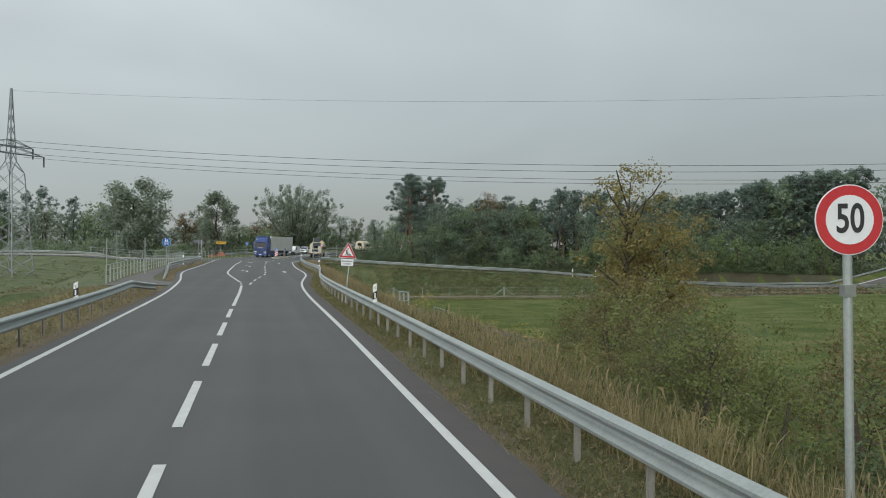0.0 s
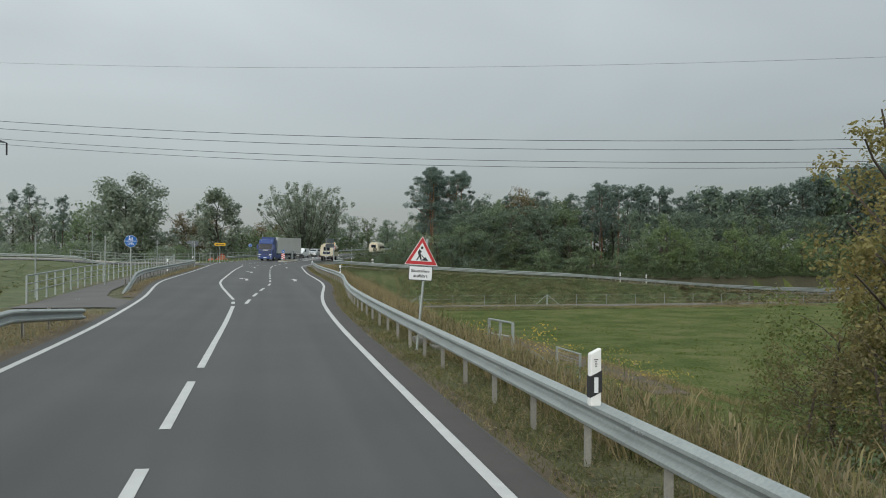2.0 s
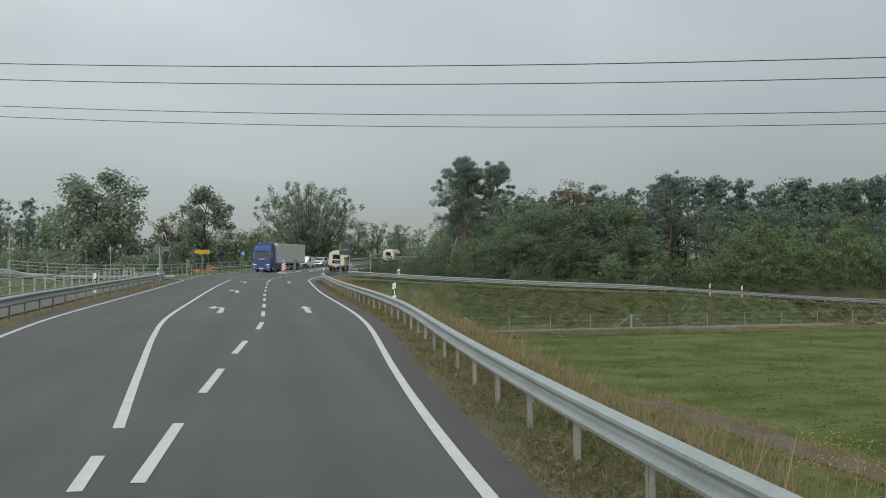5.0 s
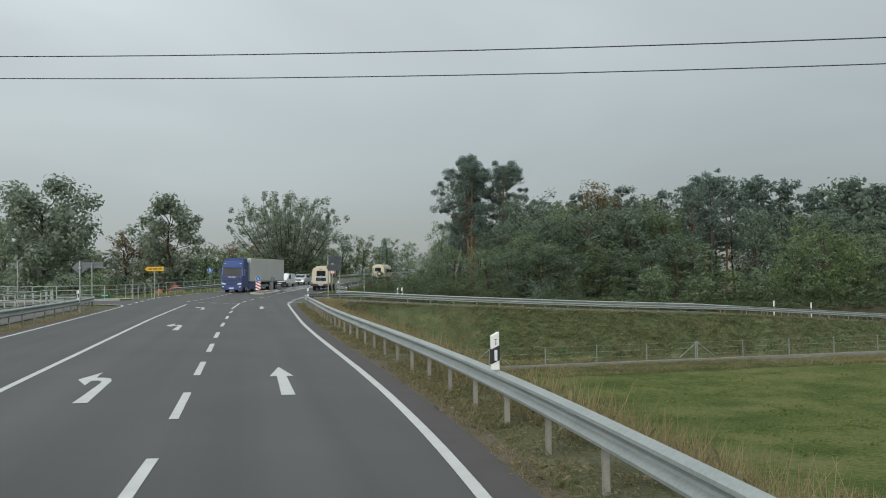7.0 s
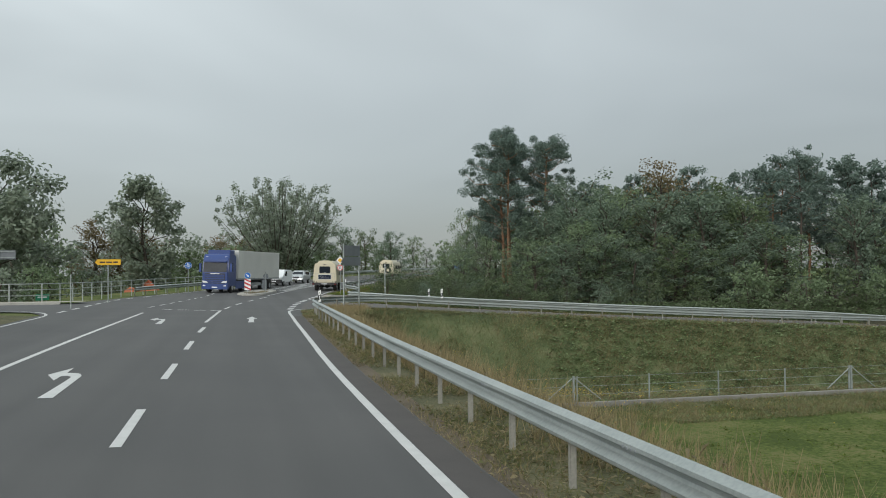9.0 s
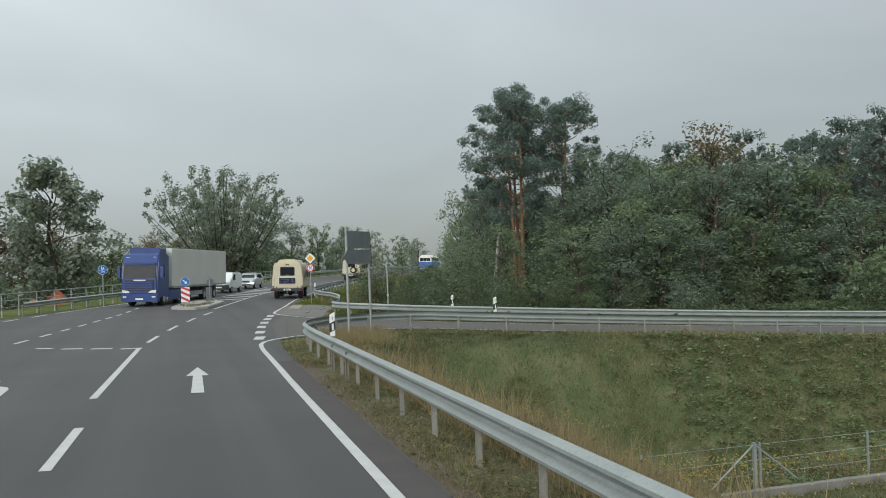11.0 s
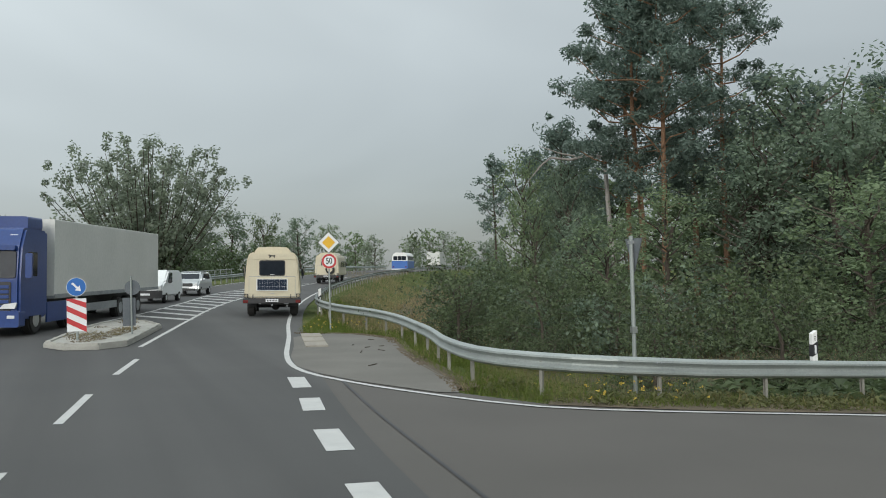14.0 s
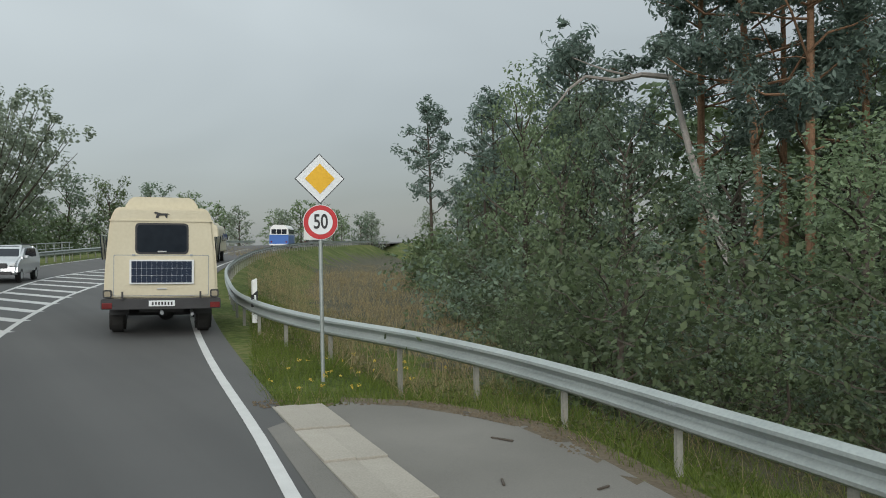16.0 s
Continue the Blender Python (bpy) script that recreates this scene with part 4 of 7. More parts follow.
def leaf_mesh(name, q, n, mat):
    me = bpy.data.meshes.new(name)
    me.vertices.add(4 * n)
    me.vertices.foreach_set("co", q.astype(np.float32).ravel())
    me.loops.add(4 * n)
    me.loops.foreach_set("vertex_index", np.arange(4 * n, dtype=np.int32))
    me.polygons.add(n)
    me.polygons.foreach_set("loop_start", np.arange(0, 4 * n, 4, dtype=np.int32))
    me.update()
    me.materials.append(mat)
    return me


def limb(bm, a, b, r0, r1, rng, bend=0.12, n=6):
    """A branch of three bent, tapering lengths."""
    a, b = Vector(a), Vector(b)
    l = (b - a).length
    pts = [a] + [a.lerp(b, k / 3) + Vector(rng.normal(size=3)) * l * bend * 0.5 for k in (1, 2)] + [b]
    for k in range(3):
        rod(bm, pts[k], pts[k + 1], r0 + (r1 - r0) * k / 3, r0 + (r1 - r0) * (k + 1) / 3, n)
    return bm


def make_tree(seed, h, spread, kind, leaf, bark, leaves, size, crown_from=0.3, thin=0.0):
    """Meshes of trunk and crown, standing at the origin."""
    rng = np.random.default_rng(seed)
    bm = bmesh.new()
    centres, radii = [], []
    tr = 0.0105 * h + 0.02 if kind == "pine" else 0.018 * h + 0.03
    if kind == "pine":
        limb(bm, (0, 0, -0.6), (rng.normal() * 0.4, rng.normal() * 0.4, h * 0.93), tr, tr * 0.3, rng, 0.02, 8)
        for k in range(26):
            z = h * (crown_from + (1 - crown_from) * min(1.0, (k / 25) ** 0.85 + 0.03 * rng.normal()))
            t = (z / h - crown_from) / (1 - crown_from)
            reach = spread * (0.4 + 0.8 * math.sin(math.pi * min(1, max(0, t) * 0.78 + 0.22))) * (0.35 + 0.75 * rng.random())
            ang = k * 2.4 + rng.normal() * 0.5
            tip = (math.cos(ang) * reach, math.sin(ang) * reach, z + reach * (0.05 + 0.4 * rng.random()))
            limb(bm, (0, 0, z - 0.4), tip, tr * 0.24, 0.02, rng, 0.1, 4)
            for u in (0.5, 0.8, 1.0):
                centres.append((tip[0] * u + rng.normal() * 0.35, tip[1] * u + rng.normal() * 0.35, z + (tip[2] - z) * u + 0.2 + rng.normal() * 0.3))
                radii.append(0.38 + 0.55 * rng.random() * spread / 3)
        for k in range(6):
            z = h * (0.25 + 0.4 * rng.random())
            ang = rng.random() * 6.3
            limb(bm, (0, 0, z), (math.cos(ang) * 1.4, math.sin(ang) * 1.4, z + 0.2), tr * 0.14, 0.012, rng, 0.15, 4)
        flatten = 0.8
    elif kind == "fan":
        for k in range(64):
            ang = k * 2.4 + rng.normal() * 0.3
            lean = 0.08 + 0.92 * (k / 63) ** 0.6
            top = Vector((math.cos(ang) * spread * lean, math.sin(ang) * spread * lean, h * (1.0 - 0.33 * lean ** 2) * (0.92 + 0.1 * rng.random())))
            base = Vector((math.cos(ang) * 0.5, math.sin(ang) * 0.5, -0.5))
            limb(bm, base, top, tr * 0.3, 0.03, rng, 0.04, 4)
            for j in range(9):
                u = 0.16 + 0.86 * j / 8
                c = base.lerp(top, u) + Vector(rng.normal(size=3)) * 0.7
                centres.append(tuple(c))
                radii.append((0.5 + 0.75 * rng.random()) * h / 16 * (1.5 - 0.8 * u))
        flatten = 1.25
    else:
        limb(bm, (0, 0, -0.6), (rng.normal() * 0.3, rng.normal() * 0.3, h * 0.75), tr, tr * 0.35, rng, 0.04, 8)
        n = 26 if leaves > 800 else 14
        for k in range(n):
            t = k / (n - 1)
            z = h * (crown_from + (0.97 - crown_from) * t)
            reach = spread * (0.35 + 0.75 * math.sin(math.pi * (0.12 + 0.78 * t))) * (0.55 + 0.5 * rng.random())
            ang = k * 2.4 + rng.normal() * 0.5
            tip = Vector((math.cos(ang) * reach, math.sin(ang) * reach, z))
            limb(bm, (0, 0, max(0.1, z - 0.3 * h * (0.4 + t * 0.3))), tip, tr * (0.3 if h > 5 else 0.2), 0.03 if h > 8 else 0.006, rng, 0.1, 3)
            for u in (0.5, 0.75, 1.0):
                centres.append((tip.x * u + rng.normal() * 0.5, tip.y * u + rng.normal() * 0.5, z * (0.93 + 0.07 * u) + rng.normal() * 0.4))
                radii.append((0.55 + 0.6 * rng.random()) * max(spread, 1.2) / 3.0)
        flatten = 0.8
    trunk = bpy.data.meshes.new("trunk")
    bm.to_mesh(trunk)
    bm.free()
    trunk.materials.append(bark)
    per = max(6, leaves // len(centres))
    q, n = leaf_cloud(rng, centres, radii, per, size, flatten, 0.17 if kind == "pine" else 0.28)
    if thin:
        q = q.reshape(n, 4, 3)
        q = q[rng.random(n) > thin * np.clip((q[:, 0, 2] / h - 0.45) / 0.3, 0, 1)]
        n = len(q)
        q = q.reshape(-1, 3)
    return trunk, leaf_mesh("crown", q, n, leaf)


def place_tree(meshes, x, y, z, label, name="tree", scale=1.0, turn=0.0, group="", high=1.0, category="tree"):
    ob = thing(name, label, category, Matrix.LocRotScale((x, y, z), Euler((0, 0, turn)), (scale, scale, scale * high)), group)
    part_of("trunk", meshes[0], BARK, ob)
    part_of("crown", meshes[1], OAK_LEAF, ob)
    return ob


rng = np.random.default_rng(7)
LEAVES = (OAK_LEAF, DARK_LEAF, BUSH_LEAF, DARK_LEAF)
PINES = [make_tree(11 + k, 16.0, 2.9, "pine", PINE_LEAF, PINE_BARK, 3800, 0.42, 0.38) for k in range(3)]
FAR_PINES = [make_tree(14 + k, 16.0, 2.9, "pine", PINE_LEAF, BARK, 2300, 0.55, 0.36) for k in range(3)]
OAKS = [make_tree(31 + k, 13.0, 3.7, "oak", m, BARK, 3000, 0.38, 0.08) for k, m in enumerate(LEAVES)]
FAR_OAKS = [make_tree(36 + k, 13.0, 3.9, "oak", m, BARK, 1300, 0.62, 0.1) for k, m in enumerate(LEAVES)]
NEAR_OAKS = [make_tree(101 + k, 13.0, 3.7, "oak", m, BARK, 4800, 0.27, 0.08) for k, m in enumerate((OAK_LEAF, DARK_LEAF))]
FRESH_OAKS = [make_tree(121 + k, 6.5, 2.7, "oak", m, BARK, 2600, 0.3, 0.02) for k, m in enumerate((FRESH_LEAF, OAK_LEAF, FRESH_LEAF))]
RUST = make_tree(41, 13.0, 3.0, "oak", RUST_LEAF, BARK, 4600, 0.27, 0.2)
# far rows and hedge: the pale leaf colour has haze mixed in
DISTANT_OAKS = [make_tree(151 + k, 13.0, 3.9, "oak", m, BARK, 1150, 0.64, 0.06) for k, m in enumerate((HAZE_LEAF, OAK_LEAF, HAZE_LEAF, DARK_LEAF))]
HEDGE = [make_tree(155 + k, 3.6, 2.1, "oak", m, BARK, 1200, 0.26, 0.04) for k, m in enumerate((HAZE_LEAF, OAK_LEAF))]
THIN_PINES = [make_tree(45 + k, 15.0, 2.4, "pine", PINE_LEAF, BARK, 2600, 0.4, 0.45) for k in range(2)]
BIG_PINES = [make_tree(51 + k, 18.5, 4.1, "pine", PINE_LEAF, PINE_BARK, 15500, 0.27, 0.38) for k in range(3)]
# fan tree and round oaks: haze is put into their leaf colour
FAN_TREE = make_tree(61, 20.5, 13.0, "fan", HAZE_LEAF, BARK, 30000, 0.46)
ROUND_A = make_tree(71, 17.0, 8.6, "oak", HAZE_LEAF, BARK, 12500, 0.6, 0.06)
ROUND_B = make_tree(72, 15.5, 5.2, "oak", HAZE_LEAF, BARK, 9000, 0.5, 0.14)
BUSHES = [make_tree(81 + k, 3.6, 2.1, "oak", m, BARK, 1000, 0.32, 0.04) for k, m in enumerate((BUSH_LEAF, OAK_LEAF, BUSH_LEAF))]
FINE_BUSHES = [make_tree(85 + k, 3.6, 2.1, "oak", m, BARK, 1400, 0.23, 0.04) for k, m in enumerate((UNDER_LEAF, DARK_LEAF, BUSH_LEAF))]
CLOSE_BUSHES = [make_tree(111 + k, 3.6, 2.1, "oak", m, BARK, 4600, 0.125, 0.04) for k, m in enumerate((UNDER_LEAF, UNDER_LEAF, BUSH_LEAF))]
AUTUMN = make_tree(91, 9.6, 2.2, "oak", YELLOW_LEAF, BARK, 9000, 0.15, 0.25, 0.45)
ORANGE = make_tree(92, 7.6, 2.6, "oak", ORANGE_LEAF, BARK, 8000, 0.15, 0.3, 0.15)
NEAR_BUSH = [make_tree(95 + k, 4.4, 2.3, "oak", m, BARK, 5600, 0.12, 0.03) for k, m in enumerate((THICKET_LEAF, BUSH_LEAF, YELLOW_LEAF, BROWN_LEAF))]
ROADSIDE_BUSH = [make_tree(141 + k, 4.2, 2.0, "oak", m, BARK, 11000, 0.095, 0.02, 0.25) for k, m in enumerate((THICKET_LEAF, BROWN_LEAF))]
SHRUBS = [make_tree(131 + k, 1.7, 0.55, "oak", m, BARK, 900, 0.085, 0.1, 0.4) for k, m in enumerate((BUSH_LEAF, THICKET_LEAF))]

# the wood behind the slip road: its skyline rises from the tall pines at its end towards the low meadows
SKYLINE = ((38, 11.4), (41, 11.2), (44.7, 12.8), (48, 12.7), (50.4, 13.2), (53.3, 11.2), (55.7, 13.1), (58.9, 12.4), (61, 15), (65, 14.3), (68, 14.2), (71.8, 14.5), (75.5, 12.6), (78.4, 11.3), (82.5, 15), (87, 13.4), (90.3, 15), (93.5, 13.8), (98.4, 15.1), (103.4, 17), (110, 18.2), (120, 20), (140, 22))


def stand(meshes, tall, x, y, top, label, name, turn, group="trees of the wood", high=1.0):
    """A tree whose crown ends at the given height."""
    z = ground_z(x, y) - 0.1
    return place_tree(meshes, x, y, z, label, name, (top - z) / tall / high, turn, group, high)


for x, y, k, s in ((29.1, 177.2, 0, 0.93), (29.0, 175.1, 1, 0.9), (33.6, 176.0, 2, 0.88), (31.3, 181.2, 0, 0.93), (35.4, 180.8, 1, 0.94)):
    place_tree(BIG_PINES[k], x, y, ground_z(x, y), "tall Scots pine with reddish trunk and open crown", "pine_tree", s, x, "pines at the edge of the wood")
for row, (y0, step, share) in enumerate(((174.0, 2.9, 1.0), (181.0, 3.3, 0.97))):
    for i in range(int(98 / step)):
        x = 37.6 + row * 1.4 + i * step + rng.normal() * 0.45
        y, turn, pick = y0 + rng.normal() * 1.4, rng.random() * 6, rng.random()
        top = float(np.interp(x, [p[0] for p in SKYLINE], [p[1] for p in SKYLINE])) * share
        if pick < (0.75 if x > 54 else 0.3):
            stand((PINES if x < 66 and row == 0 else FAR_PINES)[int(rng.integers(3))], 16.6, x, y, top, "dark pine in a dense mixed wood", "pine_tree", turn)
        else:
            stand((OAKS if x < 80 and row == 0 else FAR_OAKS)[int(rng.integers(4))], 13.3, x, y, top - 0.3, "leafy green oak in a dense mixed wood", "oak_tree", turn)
for i in range(16):
    x, y = 38 + i * 3.6 + rng.normal(), 189 + rng.normal() * 2
    stand(FAR_OAKS[int(rng.integers(4))], 13.3, x, y, 8.5 + rng.random() * 1.5, "leafy oak deep in the wood", "oak_tree", rng.random() * 6, high=0.8)
stand(RUST, 13.0, 44.6, 171.6, 13.2, "oak turning rusty brown in the wood", "oak_tree", 1.0)
stand(THIN_PINES[1], 15.6, 57.4, 166.5, 14.0, "slender pine rising above the wood", "pine_tree", 2.0)
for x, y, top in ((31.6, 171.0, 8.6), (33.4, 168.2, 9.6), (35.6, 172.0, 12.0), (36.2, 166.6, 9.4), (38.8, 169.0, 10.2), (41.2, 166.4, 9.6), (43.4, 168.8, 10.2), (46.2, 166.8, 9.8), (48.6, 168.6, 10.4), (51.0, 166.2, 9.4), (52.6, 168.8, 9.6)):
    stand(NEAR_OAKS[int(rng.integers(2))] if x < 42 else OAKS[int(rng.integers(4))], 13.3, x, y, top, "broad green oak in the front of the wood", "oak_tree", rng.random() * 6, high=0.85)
for i in range(13):
    x, y = 62 + i * 3.3 + rng.normal() * 0.6, 166 + rng.normal()
    stand(OAKS[int(rng.integers(4))], 13.3, x, y, 8.4 + rng.random() * 1.5, "leafy green oak in a dense mixed wood", "oak_tree", rng.random() * 6)
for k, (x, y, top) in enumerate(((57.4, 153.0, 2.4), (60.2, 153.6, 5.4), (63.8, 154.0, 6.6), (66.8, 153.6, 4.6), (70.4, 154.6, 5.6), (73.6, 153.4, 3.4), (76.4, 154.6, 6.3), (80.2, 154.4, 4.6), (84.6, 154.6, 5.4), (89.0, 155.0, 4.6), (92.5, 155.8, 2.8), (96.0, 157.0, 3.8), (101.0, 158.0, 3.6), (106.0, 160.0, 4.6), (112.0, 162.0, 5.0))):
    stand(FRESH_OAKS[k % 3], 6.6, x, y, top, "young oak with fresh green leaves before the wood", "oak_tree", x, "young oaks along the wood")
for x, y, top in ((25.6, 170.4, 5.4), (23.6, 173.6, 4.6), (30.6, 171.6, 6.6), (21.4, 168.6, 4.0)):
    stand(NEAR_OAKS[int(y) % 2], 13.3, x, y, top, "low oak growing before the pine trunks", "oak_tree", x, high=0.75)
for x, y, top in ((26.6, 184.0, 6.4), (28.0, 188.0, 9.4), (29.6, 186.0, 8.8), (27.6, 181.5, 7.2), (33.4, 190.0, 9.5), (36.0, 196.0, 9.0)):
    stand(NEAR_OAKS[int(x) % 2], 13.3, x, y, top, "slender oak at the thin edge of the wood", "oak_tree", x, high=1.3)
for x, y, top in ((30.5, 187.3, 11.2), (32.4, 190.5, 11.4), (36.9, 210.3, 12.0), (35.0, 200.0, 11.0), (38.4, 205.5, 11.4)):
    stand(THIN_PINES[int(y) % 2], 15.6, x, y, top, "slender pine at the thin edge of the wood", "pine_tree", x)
for i in range(58):
    x = 15.5 + i * 2.1 + rng.normal() * 0.6
    y = float(np.interp(x, (15, 20, 30, 37, 45, 60, 80, 110, 150), (155.4, 155.2, 153.8, 152.2, 150.8, 150.4, 152.8, 159, 172))) + abs(rng.normal()) * 2.0
    place_tree(CLOSE_BUSHES[i % 3] if x < 25 else FINE_BUSHES[i % 3] if x < 40 else BUSHES[int(rng.integers(3))], x, y, ground_z(x, y) - 0.15, "dense green bush at the edge of the wood", "bush", (0.28 if x < 48 else 0.5) + 0.62 * rng.random() ** 2, rng.random() * 6, "bushes along the wood", category="bush")
for i in range(13):
    x, y = 27 + i * 2.1 + rng.normal() * 0.6, 160 + rng.random() * 3.5
    stand((NEAR_OAKS + OAKS)[i % 2 if x < 40 else 2 + i % 4], 13.3, x, y, 3.6 + 3.2 * rng.random(), "low spreading oak at the edge of the wood", "oak_tree", rng.random() * 6, high=0.6)
for i in range(26):
    y = 163 + i * 2.0
    x = 15.2 + 0.52 * max(0, y - 170) + 1.6 * rng.random()
    s = 0.35 + 0.8 * rng.random() ** 1.6
    place_tree(CLOSE_BUSHES[i % 3] if y < 186 else FINE_BUSHES[i % 3] if y < 195 else BUSHES[int(rng.integers(3))], x, y, ground_z(x, y) - 0.15, "dense green bush at the edge of the wood", "bush", s, rng.random() * 6, "bushes along the wood", category="bush")
for i in range(16):
    y = 162 + i * 1.7 + rng.normal() * 0.4
    x = 18.2 + 0.4 * max(0, y - 172) + rng.random() * 1.6
    place_tree(FINE_BUSHES[i % 2], x, y, ground_z(x, y) - 0.15, "dense green bush at the edge of the wood", "bush", 0.55 + 0.4 * rng.random(), rng.random() * 6, "bushes along the wood", category="bush")
for i in range(18):
    x, y = 20.5 + rng.random() * 9, 163 + rng.random() * 11
    place_tree(FINE_BUSHES[i % 3], x, y, ground_z(x, y) - 0.15, "dense green bush under the pines", "bush", 0.4 + 0.42 * rng.random(), rng.random() * 6, "bushes along the wood", category="bush")
for i in range(18):
    y = 208 + i * 3.0
    x = 11 + 0.53 * (y - 158.4) + 4.0 + rng.random() * 8
    if i % 2:
        place_tree(THIN_PINES[i % 4 // 2], x, y, ground_z(x, y) - 0.15, "slender pine at the thin edge of the wood", "pine_tree", 0.7 + 0.16 * rng.random(), rng.random() * 6, "trees of the wood")
    else:
        place_tree(FAR_OAKS[int(rng.integers(4))], x, y, ground_z(x, y) - 0.15, "slender oak at the thin edge of the wood", "oak_tree", 0.52 + 0.2 * rng.random(), rng.random() * 6, "trees of the wood", 1.25)

# the dead pine with one bent limb
rng_dead = np.random.default_rng(5)
bm = bmesh.new()
limb(bm, (26.4, 175.2, ground_z(26.4, 175.2) - 0.3), (29.8, 181.4, 8.1), 0.15, 0.11, rng_dead, 0.03, 8)
dead = thing("dead_tree", "bare grey dead tree leaning, with one bent limb", "tree")
part("trunk", bm, DEADWOOD, dead)
bm = bmesh.new()
limb(bm, (29.8, 181.4, 8.1), (27.6, 183.6, 8.3), 0.11, 0.06, rng_dead, 0.06, 6)
limb(bm, (27.6, 183.6, 8.3), (26.6, 184.6, 7.0), 0.06, 0.02, rng_dead, 0.08, 5)
limb(bm, (28.6, 182.6, 8.3), (26.8, 183.4, 8.9), 0.05, 0.015, rng_dead, 0.1, 5)
limb(bm, (29.8, 181.4, 8.0), (30.2, 180.6, 9.3), 0.05, 0.015, rng_dead, 0.1, 5)
part("bent_limb", bm, DEADWOOD, dead)

# trees across the road
place_tree(FAN_TREE, 10.0, 259.0, -0.8, "broad many-stemmed tree with fanned crown", "tree", 1.0, 0.4)
place_tree(ROUND_B, -9.8, 208.0, -1.0, "slim oak with leaning crown", "oak_tree", 1.0, 1.0)
place_tree(ROUND_A, -28.0, 209.0, -1.5, "wide dark green oak", "oak_tree", 1.05, 2.0)
for x, y, k, s in ((-56, 249, 1, 1.15), (-66, 250, 0, 1.1), (-48, 245, 0, 1.0), (-75, 240, 1, 1.1), (-84, 236, 0, 1.1), (-95, 232, 1, 1.05), (-62, 258, 1, 1.1)):
    place_tree(THIN_PINES[k], x, y, -1.5, "tall pine in the distant row", "pine_tree", s * 1.05, x, "distant row of trees")
for i in range(30):
    x = -130 + i * 4.4 + rng.normal()
    if -32 < x < -5:
        continue
    place_tree(DISTANT_OAKS[int(rng.integers(4))], x, 236 + rng.random() * 22 + max(0, x + 30) * 0.6, -1.8, "leafy tree in the distant row", "oak_tree", (0.92 if x < -30 else 0.66) + 0.3 * rng.random(), rng.random() * 6, "distant row of trees")
for i in range(32):
    x = -150 + i * 3.7 + rng.normal()
    place_tree(DISTANT_OAKS[int(rng.integers(4))], x, 262 + rng.random() * 25, -1.8, "leafy tree in the distant row", "oak_tree", 0.85 + 0.3 * rng.random(), rng.random() * 6, "distant row of trees")
for i in range(46):
    x = -60 + i * 3.7 + rng.normal()
    place_tree(DISTANT_OAKS[int(rng.integers(4))], x, 318 + rng.random() * 40 + abs(x - 40) * 0.12, -1.0, "far leafy tree along the horizon", "oak_tree", 0.7 + 0.25 * rng.random(), rng.random() * 6, "far trees along the horizon")
for i in range(16):
    x = 132 + i * 6 + rng.normal() * 2
    place_tree(FAR_OAKS[int(rng.integers(4))], x, 186 + rng.random() * 20 - i * 1.2, -4.0, "far leafy tree of the wood", "oak_tree", 1.5 + 0.35 * rng.random(), rng.random() * 6, "trees of the wood")

for k, (x, y, s) in enumerate(((20.0, 284.0, 1.0), (25.0, 285.5, 1.03), (30.0, 284.0, 0.94), (36.5, 287.0, 0.95), (42.5, 292.0, 0.84), (15.0, 283.0, 0.9))):
    place_tree(OAKS[k % 4], x, y, -0.8, "leafy tree beyond the outer guard rail", "oak_tree", s, x, "far trees along the horizon")

for i in range(22):
    x = -66 + i * 2.9 + rng.normal() * 0.7
    place_tree(HEDGE[i % 2], x, 207 + rng.random() * 10 + max(0, -36 - x) * 0.9, -2.4, "dense bush under the trees across the road", "bush", 1.15 + 0.6 * rng.random(), rng.random() * 6, "bushes across the road", category="bush")
for i in range(20):
    x = -60 + i * 2.5 + rng.normal() * 0.5
    y = 157 + rng.random() * 6
    place_tree(HEDGE[i % 2], x, y, ground_z(x, y) - 0.1, "dense bush behind the railing of the side road", "bush", 0.75 + 0.5 * rng.random(), rng.random() * 6, "bushes across the road", category="bush")
for x, y, top in ((-15.5, 228.0, 9.6), (-12.0, 232.0, 9.0), (-18.5, 226.0, 10.2), (-1.5, 268.0, 9.6), (2.5, 272.0, 9.2)):
    stand(RUST, 13.0, x, y, top, "small tree turning rusty brown", "oak_tree", x, "distant row of trees", 0.8)

# the thicket beside the first guard rail
place_tree(AUTUMN, 17.6, 44.0, -3.4, "young oak with sparse yellowing leaves", "young_tree", 1.04, 0.5)
place_tree(ORANGE, 19.3, 44.6, -3.4, "young oak turning orange", "young_tree", 1.0, 1.5)
for x, y, k, s in ((7.9, 32.0, 0, 1.0), (8.8, 30.4, 1, 0.9), (8.3, 34.5, 0, 0.7), (9.6, 35.5, 0, 1.1), (6.9, 38.0, 1, 0.6), (7.6, 41.5, 0, 0.55)):
    place_tree(SHRUBS[k], x, y, ground_z(x, y) - 0.1, "thin green shrub among dry grass", "shrub", s, x * 3, "shrubs on the verge", category="shrub")
for x, y, k, s in ((16.2, 42.5, 3, 0.95), (18.6, 43.0, 2, 1.2), (17.4, 46.5, 0, 1.1), (20.5, 47.0, 0, 1.0), (15.2, 45.0, 3, 0.7)):
    place_tree(NEAR_BUSH[k], x, y, ground_z(x, y) - 0.1, "tangled roadside bush with first autumn leaves", "bush", s, x * 3, "roadside thicket", category="bush")
